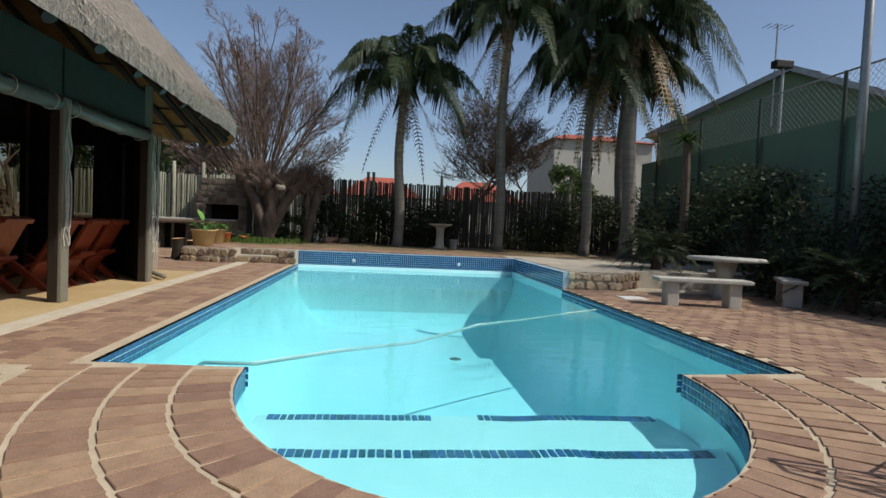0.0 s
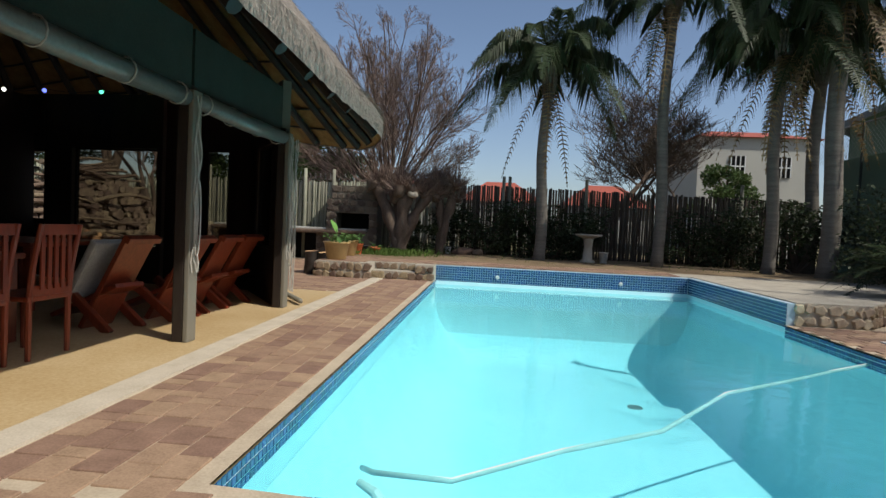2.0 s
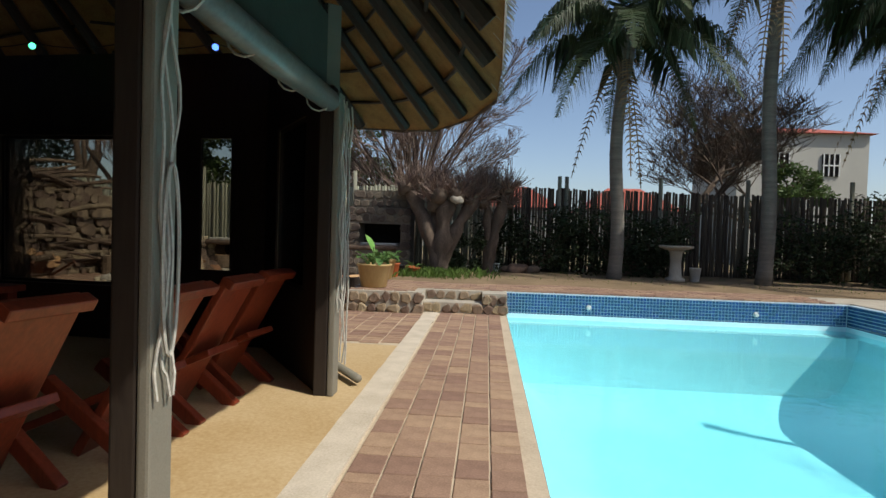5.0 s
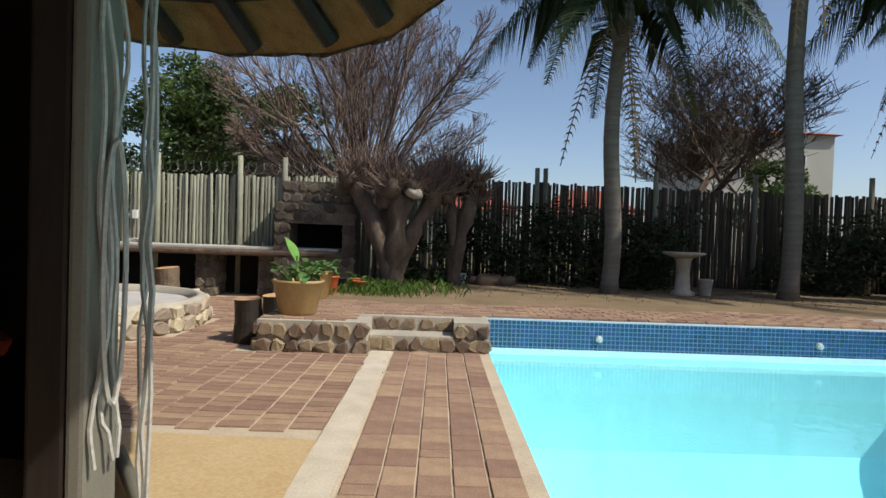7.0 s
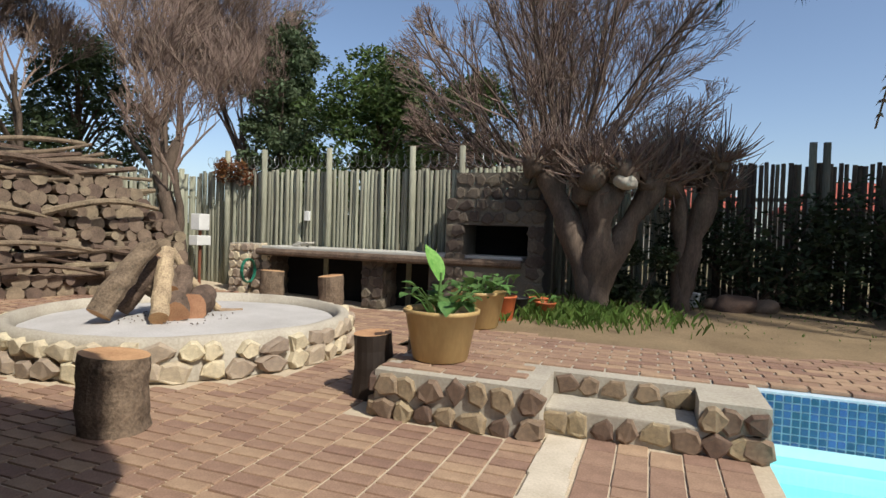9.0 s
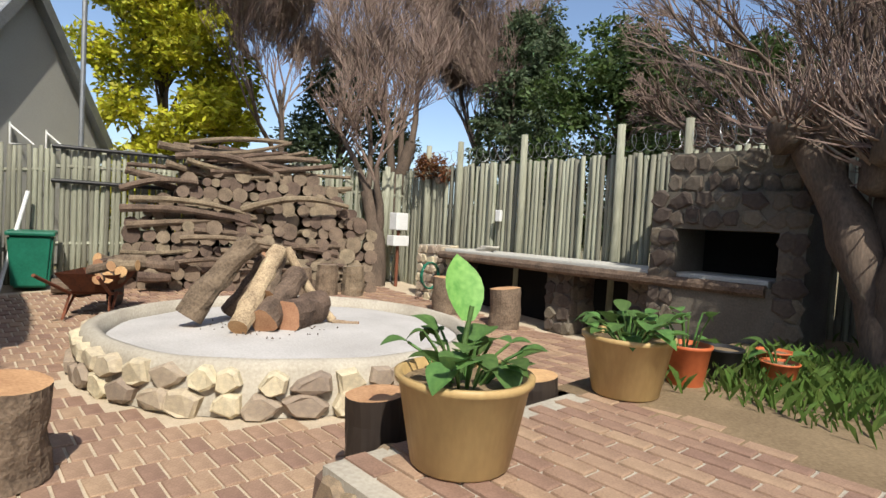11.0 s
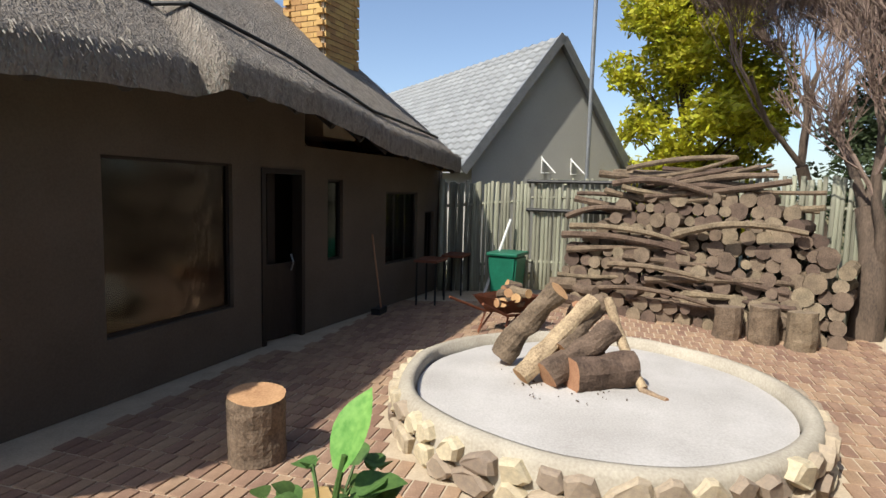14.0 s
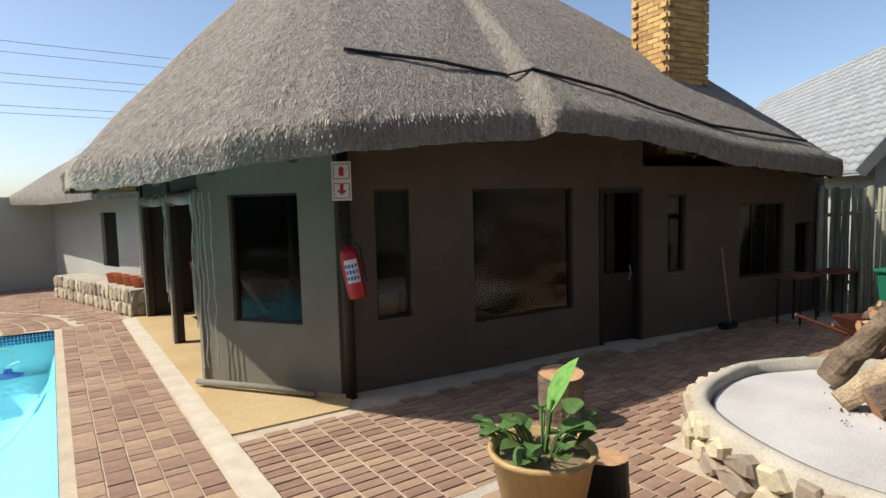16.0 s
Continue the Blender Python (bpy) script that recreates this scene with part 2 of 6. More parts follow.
def lathe(bm, profile, n=28, cx=0, cy=0):
    """Turns (radius, z) pairs round the z axis."""
    rings = [[bm.verts.new((cx + r * math.cos(math.tau * k / n), cy + r * math.sin(math.tau * k / n), z)) for k in range(n)]
             for r, z in profile]
    for a, b in zip(rings, rings[1:]):
        for k in range(n):
            bm.faces.new((a[k], a[(k + 1) % n], b[(k + 1) % n], b[k]))
    bm.faces.new(rings[0][::-1])
    bm.faces.new(rings[-1])


def prism(bm, poly, z0, z1):
    lo = [bm.verts.new((x, y, z0)) for x, y in poly]
    hi = [bm.verts.new((x, y, z1)) for x, y in poly]
    n = len(poly)
    bm.faces.new(lo[::-1])
    bm.faces.new(hi)
    for i in range(n):
        bm.faces.new((lo[i], lo[(i + 1) % n], hi[(i + 1) % n], hi[i]))


def mesh_of(bm, name, material, smooth=False):
    me = bpy.data.meshes.new(name)
    bmesh.ops.recalc_face_normals(bm, faces=bm.faces[:])
    bm.to_mesh(me)
    bm.free()
    if smooth:
        for p in me.polygons:
            p.use_smooth = True
    me.materials.append(material)
    return me


def part(name, bm, material, parent=None, label="", smooth=False):
    ob = new(name, mesh_of(bm, name, material, smooth))
    if parent:
        ob.parent = parent
    if label:
        ob["label"] = label
    return ob


def thing(name, label, category, m=None, group="", kind=""):
    ob = new(name)
    ob.empty_display_size = 0.1
    if m is not None:
        ob.matrix_basis = m
    return tagged(ob, label, category, group, kind)


def structure(name, bm, material, label, smooth=False):
    return tagged(part(name, bm, material, None, "", smooth), label, name.split("_")[0], kind="structure")


def raw_mesh(name, verts, faces, material, smooth=False):
    me = bpy.data.meshes.new(name)
    me.from_pydata(verts, [], faces)
    me.materials.append(material)
    if smooth:
        for p in me.polygons:
            p.use_smooth = True
    return me


B = bmesh.new


def gz(x, y=5.0):
    """The yard rises gently to the north-west."""
    k = min(1.0, max(0.0, (y + 2.4) / 2.4))
    return max(0.0, -5.0 - x) * 0.042 * k

# ---------------- ground, pool, terrace ----------------
rng = random.Random(7)
PX1, PY0 = 5.2, -9.72
RC, RRX, RRY = (2.62, -9.8), 1.58, 2.05


def roman(k=1.0, n=26, grow=0.0):
    """The rounded entry of the pool, from its right end to its left."""
    return [(RC[0] + (RRX + grow) * math.cos(a), RC[1] - (RRY * k + grow) * math.sin(a))
            for a in (math.pi * i / n for i in range(n + 1))]


pool_rim = [(0, 0), (0, PY0)] + roman()[::-1] + [(PX1, PY0), (PX1, 0)]


def in_pool(x, y, grow=0.0):
    if -grow < x < PX1 + grow and PY0 - grow < y < grow:
        return True
    return y <= PY0 + 0.1 and ((x - RC[0]) / (RRX + grow)) ** 2 + ((y - RC[1]) / (RRY + grow)) ** 2 < 1


# one sheet of earth to the horizon, with the pool cut out
bm = B()
outer = [bm.verts.new((x, y, -0.06)) for x, y in ((-900, -900), (900, -900), (900, 900), (-900, 900))]
inner = [bm.verts.new((x, y, -0.06)) for x, y in pool_rim]
edges = [bm.edges.new((r[i], r[(i + 1) % len(r)])) for r in (outer, inner) for i in range(len(r))]
bmesh.ops.triangle_fill(bm, use_beauty=True, edges=edges)
for f in [f for f in bm.faces if in_pool(*f.calc_center_median().xy)]:
    bm.faces.remove(f)
structure("ground", bm, M_GROUND, "dry brown earth around the yard")

# mortar bed under the paving, with a gentle rise to the north-west
bm = B()
nx, ny = 40, 46
for i in range(nx):
    for j in range(ny):
        x0, x1 = -11.5 + 11.5 * i / nx, -11.5 + 11.5 * (i + 1) / nx
        y0, y1 = -16 + 21.5 * j / ny, -16 + 21.5 * (j + 1) / ny
        bm.faces.new([bm.verts.new((x, y, gz(x, y) - 0.006)) for x, y in ((x0, y0), (x1, y0), (x1, y1), (x0, y1))])
bmesh.ops.remove_doubles(bm, verts=bm.verts[:], dist=0.001)
pave_yard = structure("pavement_yard", bm, M_MORTAR, "sandy mortar bed between paving bricks")
bm = B()
edges = []
rim = [(0.0, PY0)] + roman()[::-1] + [(PX1, PY0), (PX1, 0.0)]
outline = rim + [(14, 0.0), (14, -19), (0.0, -19)]
vs = [bm.verts.new((x, y, -0.006)) for x, y in outline]
bm.faces.new(vs)
bmesh.ops.triangulate(bm, faces=bm.faces[:])
pave_pool = structure("pavement_pool_end", bm, M_MORTAR, "mortar bed round the rounded pool end")

# pool shell
bm = B()
n = len(pool_rim)
DEEP = -1.45
top = [bm.verts.new((x, y, -0.03)) for x, y in pool_rim]
low = [bm.verts.new((x, y, DEEP)) for x, y in pool_rim]
for i in range(n):
    bm.faces.new((top[i], top[(i + 1) % n], low[(i + 1) % n], low[i]))
bm.faces.new(low)
bmesh.ops.triangulate(bm, faces=[f for f in bm.faces if len(f.verts) > 4])
structure("pool_shell", bm, M_POOL, "pale turquoise plastered pool shell")
# underwater entry steps
for cut, z, edge in ((-10.4, -0.28, -10.65), (-9.55, -0.42, -9.64)):
    bm = B()
    poly = [p for p in roman(1.0, 26, -0.02) if p[1] < cut]
    if cut > PY0:
        poly += [(poly[-1][0] + .02, cut), (poly[0][0] - .02, cut)]
    prism(bm, poly, DEEP + 0.01, z)
    structure("pool_step", bm, M_STEP, "white plastered pool step under water")
    bm = B()
    half = RRX * math.sqrt(max(0.1, 1 - ((min(edge, RC[1]) - RC[1]) / RRY) ** 2)) - .12
    q = -half
    while q < half:
        w = .042 + .012 * noise.noise(Vector((q * 9, cut, 0)))
        if noise.noise(Vector((q * 2.3, cut, 7))) > -.55:
            y = edge + 0.03 * noise.noise(Vector((q * 3, cut, 0)))
            box(bm, RC[0] + q, y, z - 0.02, RC[0] + q + w, y + .1, z + 0.006)
        q += .05
    tagged(structure("pool_step_edging", bm, M_TILE, "worn dark blue mosaic edging on the pool step"), kind="structure")
# rounded cove where the walls run into the floor
bm = B()
cell, grid = .13, {}


def bowl(x, y):
    d = min(x, PX1 - x, -y)
    if y < PY0 + .9:
        e = RRX - math.hypot(x - RC[0], min(0, y - RC[1]) * RRX / RRY)
        d = min(d, max(y - PY0, e, 0.0))
    k = min(1, max(0, d) / 1.1)
    return -.2 + (DEEP + .2) * math.sqrt(1 - (1 - k) ** 2)


def bowl_vert(i, j):
    if (i, j) not in grid:
        x, y = .006 + i * (PX1 - .012) / 40, -.006 - j * cell
        grid[i, j] = bm.verts.new((x, y, bowl(x, y) + .012))
    return grid[i, j]


for i in range(40):
    for j in range(90):
        if in_pool(.006 + (i + .5) * (PX1 - .012) / 40, -.006 - (j + .5) * cell, -.03):
            bm.faces.new([bowl_vert(*q) for q in ((i, j), (i, j + 1), (i + 1, j + 1), (i + 1, j))])
structure("pool_cove", bm, M_POOL, "smooth rounded pool floor of pale turquoise plaster", True)
bm = B()
box(bm, 0.01, -0.32, DEEP + 0.01, PX1 - 0.01, -0.005, -0.16)
structure("pool_ledge", bm, M_STEP, "pale plastered ledge along the tiled pool wall")
bm = B()
bm.faces.new([bm.verts.new((x, y, -0.105)) for x, y in pool_rim])
bmesh.ops.triangulate(bm, faces=bm.faces[:])
for f in bm.faces:
    f.normal_update()
    if f.normal.z < 0:
        f.normal_flip()
water_mesh = bpy.data.meshes.new("water")
bm.to_mesh(water_mesh)
bm.free()
water_mesh.materials.append(M_WATER)
water = tagged(new("water", water_mesh), "clear turquoise pool water with faint ripples", "water", kind="structure")
water.visible_shadow = False

# mosaic band round the waterline and on the raised walls
wall_tile = structure("pool_tile_wall", (lambda b: (box(b, 0, 0.012, -0.2, PX1 + 0.05, 0.12, 0.30), b)[1])(B()), M_GROUT,
                      "blue mosaic tiled pool wall with pale grout")
wall_tile_side = structure("pool_tile_wall_side", (lambda b: (box(b, PX1 + 0.012, -3.9, -0.2, PX1 + 0.12, 0.012, 0.30), b)[1])(B()),
                           M_GROUT, "blue mosaic tiled side wall of the pool")


def tiles(bm, p, u, w, cols, rows, size, out):
    """Small square tiles on a wall from p, along u and up w, standing proud along out."""
    for i in range(cols):
        for j in range(rows):
            a = p + u * (i * size + 0.005) + w * (j * size + 0.005)
            s = size - 0.010
            q = [a, a + u * s, a + u * s + w * s, a + w * s]
            f = [bm.verts.new(v) for v in q]
            g = [bm.verts.new(v + out * 0.006) for v in q]
            bm.faces.new(g)
            for k in range(4):
                bm.faces.new((f[k], f[(k + 1) % 4], g[(k + 1) % 4], g[k]))


X, Y, Z = Vector((1, 0, 0)), Vector((0, 1, 0)), Vector((0, 0, 1))
bm = B()
tiles(bm, Vector((0, 0.012, -0.16)), X, Z, 104, 9, 0.05, -Y)
tagged(part("mosaic", bm, M_TILE, wall_tile), kind="stuff")
bm = B()
tiles(bm, Vector((PX1 + 0.012, -3.9, -0.16)), Y, Z, 78, 9, 0.05, -X)
tagged(part("mosaic", bm, M_TILE, wall_tile_side), kind="stuff")
bm = B()
tiles(bm, Vector((0.001, PY0, -0.17)), Y, Z, 194, 3, 0.05, X)
tiles(bm, Vector((PX1 - 0.001, PY0, -0.17)), Y, Z, 116, 3, 0.05, -X)
tiles(bm, Vector((0, PY0 + 0.001, -0.17)), X, Z, 21, 3, 0.05, Y)
tiles(bm, Vector((4.2, PY0 + 0.001, -0.17)), X, Z, 20, 3, 0.05, Y)
rr = roman(1.0, 60)
for a, b in zip(rr, rr[1:]):
    d = Vector((b[0] - a[0], b[1] - a[1], 0))
    k = max(1, round(d.length / 0.05))
    o = Vector((RC[0] - a[0], RC[1] - a[1], 0)).normalized()
    tiles(bm, Vector((a[0], a[1], -0.17)) + o * 0.002, d.normalized(), Z, k, 3, d.length / k, o)
tagged(structure("pool_tile_band", bm, M_TILE, "dark blue mosaic band along the waterline"), kind="structure")
for x in (1.31, 3.86):
    bm = B()
    rings = tube(bm, [(x, 0.02, 0.10), (x, -0.03, 0.10)], [0.045, 0.035], 14)
    tube(bm, [(x, -0.028, 0.10), (x, -0.045, 0.10)], 0.018, 10)
    tagged(part("pool_inlet", bm, M_WHITE), "round white pool inlet in the mosaic wall", "pool inlet", "pool inlets")

# raised terrace
bm = B()
prism(bm, [(-2.4, -0.7), (-1.28, -0.7), (-1.28, -0.18), (-0.38, -0.18), (-0.38, -0.5), (-0.0, -0.5), (0, 0.12), (PX1 + 0.12, 0.12),
           (PX1 + 0.12, -3.9), (6.3, -3.9), (6.9, -3.3), (14, -3.3), (14, 9), (-2.2, 9), (-2.5, 1.6)], -0.1, 0.315)
terrace = structure("terrace", bm, M_CEMENT, "raised stone-faced terrace behind the pool")
bm = B()
box(bm, -1.28, -0.52, -0.05, -0.38, -0.17, 0.165, None, 0.012)
structure("terrace_step", bm, M_CEMENT, "rough cement and stone step up to the terrace")
bm = B()
for i in range(34):
    for j in range(16):
        x0, y0 = -2.6 + i * 0.5, 1.0 + j * 0.5
        q = []
        for x, y in ((x0, y0), (x0 + .5, y0), (x0 + .5, y0 + .5), (x0, y0 + .5)):
            e = min(1, max(0, (y - 1.0) / 0.4))
            q.append(bm.verts.new((x, y, 0.318 + e * (0.02 + 0.03 * noise.noise(Vector((x, y, 0)))))))
        bm.faces.new(q)
bmesh.ops.remove_doubles(bm, verts=bm.verts[:], dist=0.001)
structure("soil_bed", bm, M_SOIL, "dry soil bed with thin grass behind the terrace", True)
# bank from the terrace down to the braai yard
bm = B()
for i in range(12):
    y0, y1 = 1.5 + i * 0.35, 1.5 + (i + 1) * 0.35
    prof = ((-2.3, 0.33), (-2.65, 0.25), (-3.0, 0.1), (-3.35, -0.03))
    for (xa, za), (xb, zb) in zip(prof, prof[1:]):
        bm.faces.new([bm.verts.new(p) for p in ((xa, y0, za), (xb, y0, zb), (xb, y1, zb), (xa, y1, za))])
bmesh.ops.remove_doubles(bm, verts=bm.verts[:], dist=0.001)
structure("soil_bank", bm, M_SOIL, "sloping bank of bare brown soil", True)

# patio screed and pale kerb
bm = B()
prism(bm, [(-1.2, -16), (-1.2, -3.2), (-2.35, -3.15), (-2.6, -3.6), (-6.4, -3.4), (-6.4, -16)], -0.05, 0.012)
structure("floor_patio", bm, M_SLAB, "yellow-brown polished screed patio floor")
bm = B()
pts = [(-1.22, -9.9 + 0.3 * i) for i in range(32)]
for (xa, ya), (xb, yb) in zip(pts, pts[1:]):
    j = 0.012 * noise.noise(Vector((0, ya * 3, 0)))
    box(bm, xa - 0.02 + j, ya, -0.05, xa + 0.19 + j, yb, 0.014)
structure("kerb", bm, M_KERB, "pale worn cement strip between patio and brick edge")

# ---------------- thatched building ----------------
wall_pts = [(-2.45, -3.55), (-4.0, -3.37), (-6.05, -3.2), (-6.78, -3.05), (-10.6, -2.46)]


def wall_run(name, a, b, openings, material, label, thick=0.16, top=2.95):
    """A wall from a to b with openings (s0, s1, z0, z1) cut through; s along the wall."""
    a, b = Vector((*a, 0)), Vector((*b, 0))
    u = (b - a).normalized()
    m = Matrix.Translation(a) @ Matrix((( u.x, -u.y, 0, 0), (u.y, u.x, 0, 0), (0, 0, 1, 0), (0, 0, 0, 1)))
    bm = B()
    length = (b - a).length
    s = 0.0
    for s0, s1, z0, z1 in sorted(openings):
        box(bm, s, -thick, 0, s0, 0, top, m)
        if z0 > 0.02:
            box(bm, s0, -thick, 0, s1, 0, z0, m)
        box(bm, s0, -thick, z1, s1, 0, top, m)
        s = s1
    box(bm, s, -thick, 0, length, 0, top, m)
    outer = structure(name, bm, material, label)
    # Added panels on the inner face, near-black in place of the room's shade.
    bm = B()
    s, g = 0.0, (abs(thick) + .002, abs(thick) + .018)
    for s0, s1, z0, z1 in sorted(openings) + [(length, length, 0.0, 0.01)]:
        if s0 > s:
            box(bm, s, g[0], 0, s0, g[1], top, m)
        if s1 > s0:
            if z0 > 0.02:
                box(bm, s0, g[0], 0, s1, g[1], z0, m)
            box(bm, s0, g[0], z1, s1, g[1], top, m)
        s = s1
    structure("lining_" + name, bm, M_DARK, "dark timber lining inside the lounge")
    return outer, m


def on_wall(x, a, b):
    """Distance along the wall at the place x."""
    return (x - a[0]) / (b[0] - a[0]) * math.hypot(b[0] - a[0], b[1] - a[1])


def flip(ops, length):
    return [(length - s1, length - s0, z0, z1) for s0, s1, z0, z1 in ops]


def north_wall(name, i, xs, label):
    """North walls are laid from west to east, so that their outer face looks north."""
    a, b = wall_pts[i + 1], wall_pts[i]
    ops = [(on_wall(x1, a, b), on_wall(x0, a, b), z0, z1) for x0, x1, z0, z1 in xs]
    return wall_run(name, (b[0], b[1]), (a[0], a[1]), flip(ops, math.hypot(b[0] - a[0], b[1] - a[1])), M_WALL, label, -0.06 if i == 0 else -0.16, 2.4 if i == 3 else 2.95)


wA, mA = north_wall("wall_north_1", 0, [(-2.88, -3.28, 0.74, 2.13)], "olive grey wall with clear sheet windows")
wB, mB = north_wall("wall_north_2", 1, [(-4.08, -5.6, 0.56, 2.12)], "olive grey wall beside the doorway")
wC, mC = north_wall("wall_north_3", 2, [(-6.06, -6.77, 0.0, 2.1)], "olive grey wall round the doorway")
wD, mD = north_wall("wall_north_4", 3, [(-7.25, -7.6, 0.9, 2.0), (-8.75, -9.8, 0.68, 1.84), (-10.08, -10.45, 0.62, 1.5)],
                    "olive grey plastered wall with small windows")
E1, E2 = (-1.45, -5.0), (-2.45, -3.55)
wE, mE = wall_run("wall_corner", E1, E2, [(0.42, 1.32, 0.72, 2.12)], M_CANVAS, "olive canvas screen wall with a clear window", -0.10, 2.85)


def window(name, a, b, s0, s1, z0, z1, material, label, cross=False):
    """Frame and pane in an opening of the wall from a to b."""
    a, b = Vector((*a, 0)), Vector((*b, 0))
    u = (b - a).normalized()
    m = Matrix.Translation(a) @ Matrix(((u.x, -u.y, 0, 0), (u.y, u.x, 0, 0), (0, 0, 1, 0), (0, 0, 0, 1)))
    w = tagged(thing(name, label, "window", kind="structure"))
    t = 0.03
    bm = B()
    for q in ((s0, z0, s1, z0 + t), (s0, z1 - t, s1, z1), (s0, z0 + t, s0 + t, z1 - t), (s1 - t, z0 + t, s1, z1 - t)):
        box(bm, q[0], 0.05, q[1], q[2], 0.09, q[3], m)
    if cross:
        for k in (0.33, 0.66):
            box(bm, s0 + (s1 - s0) * k - 0.008, 0.055, z0 + t, s0 + (s1 - s0) * k + 0.008, 0.085, z1 - t, m)
    part("window_frame", bm, M_DARK, w)
    bm = B()
    box(bm, s0 + t, 0.068, z0 + t, s1 - t, 0.072, z1 - t, m)
    part("pane", bm, material, w).visible_shadow = False


def north_window(i, x0, x1, z0, z1, material, label, cross=False):
    a, b = wall_pts[i], wall_pts[i + 1]
    window("window_%d" % (i + 1), a, b, on_wall(x0, a, b), on_wall(x1, a, b), z0, z1, material, label, cross)


north_window(0, -2.88, -3.28, 0.74, 2.13, M_PVC, "narrow crinkled clear sheet window in canvas wall")
north_window(1, -4.08, -5.6, 0.56, 2.12, M_PVC, "wide clear sheet window half in dark")
north_window(3, -7.25, -7.6, 0.9, 2.0, M_GLASS, "narrow window in olive plaster")
north_window(3, -8.75, -9.8, 0.68, 1.84, M_GLASS, "dark timber window with upright bars", True)
north_window(3, -10.08, -10.45, 0.62, 1.5, M_GLASS, "small dark window in shaded wall", True)
window("window_9", E1, E2, 0.42, 1.32, 0.72, 2.12, M_PVC, "large clear sheet window in olive canvas screen")

# closing walls of the rooms, lounge shade put into the dark inner ones
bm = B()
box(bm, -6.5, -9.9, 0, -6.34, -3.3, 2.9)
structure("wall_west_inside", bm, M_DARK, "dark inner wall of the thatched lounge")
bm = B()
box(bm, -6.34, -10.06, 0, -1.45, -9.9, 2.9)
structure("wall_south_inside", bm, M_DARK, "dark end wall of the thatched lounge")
bm = B()
box(bm, -11.0, -9.0, 0, -10.85, -2.5, 2.6)
box(bm, -10.85, -9.0, 0, -6.5, -8.85, 2.6)
structure("wall_west_outer", bm, M_WALL, "olive grey outer wall")
# far wing beyond the lounge
bm = B()
WING = pose(-1.75, -10.3, 0, 0, 0, 15)
box(bm, -0.16, -2.0, 0, 0, 0.0, 2.5, WING)
box(bm, -0.16, -2.9, 0, 0, -2.0, 0.75, WING)
box(bm, -0.16, -2.9, 1.95, 0, -2.0, 2.5, WING)
box(bm, -0.16, -6.3, 0, 0, -2.9, 2.5, WING)
box(bm, -1.0, -16.6, 0, 14, -16.4, 2.4)
structure("wall_wing", bm, M_HOUSE, "pale grey wall of the far wing")
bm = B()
# Black sheet in the opening paints the unlit room behind it.
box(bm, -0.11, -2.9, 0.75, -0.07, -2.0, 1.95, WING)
structure("window_8", bm, M_SOOT_SHADE, "dark window opening of the far wing")

# posts and lintel beams along the open front
POSTS = [(-1.47, -9.9), (-1.5, -7.23), (-1.46, -5.05)]
for x, y in POSTS:
    p = thing("post", "dark veranda post wrapped in grey canvas with cords", "post", group="veranda posts")
    bm = B()
    box(bm, x - 0.10, y - 0.07, 0.012, x + 0.0, y + 0.07, 2.25, None, 0.012)
    part("core", bm, M_DARK, p)
    bm = B()
    box(bm, x + 0.003, y - 0.075, 0.012, x + 0.05, y + 0.07, 2.2, None, 0.012)
    part("canvas_sleeve", bm, M_CANVAS, p, "grey canvas sleeve on the post")
    for k in range(3):
        bm = B()
        pts = []
        for i in range(22):
            z = 2.15 - i * 0.075
            pts.append((x + 0.07 + 0.012 * math.sin(i * 0.9 + k), y - 0.05 + 0.03 * k + 0.018 * math.sin(i * 0.55 + 2 * k), z if i < 20 else z + 0.05))
        tube(bm, pts, 0.006, 5)
        part("cord", bm, M_CORD, p, "hanging white cord")
    bm = B()
    ring = [(x + 0.085, y + 0.05 * math.cos(a) - 0.02, 1.1 + 0.33 * math.sin(a)) for a in (math.tau * i / 20 for i in range(21))]
    tube(bm, ring, 0.007, 5)
    part("cord_loop", bm, M_CORD, p, "looped white cord")
for (xa, ya), (xb, yb) in zip(POSTS, POSTS[1:]):
    r = thing("rolled_blind", "clear roll-up blind rolled under a green valance", "blind", group="rolled blinds")
    bm = B()
    tube(bm, [(xa - 0.02, ya + 0.1, 2.14), ((xa + xb) / 2, (ya + yb) / 2, 2.11), (xb - 0.02, yb - 0.1, 2.13)], [0.075, 0.085, 0.075], 14)
    part("roll", bm, M_GUTTER, r, smooth=True)
    bm = B()
    box(bm, xa - 0.06, ya + 0.05, 2.2, xa - 0.02, yb - 0.05, 2.75)
    part("valance", bm, M_GREEN_BEAM, r, "dark green canvas valance")
    for k in (0.1, 0.35, 0.65, 0.9):
        bm = B()
        yy = ya + (yb - ya) * k
        tube(bm, [(xa - 0.02 + 0.09 * math.cos(a), yy, 2.125 + 0.092 * math.sin(a)) for a in (math.tau * i / 12 for i in range(13))], 0.007, 5)
        part("strap", bm, M_CORD, r)

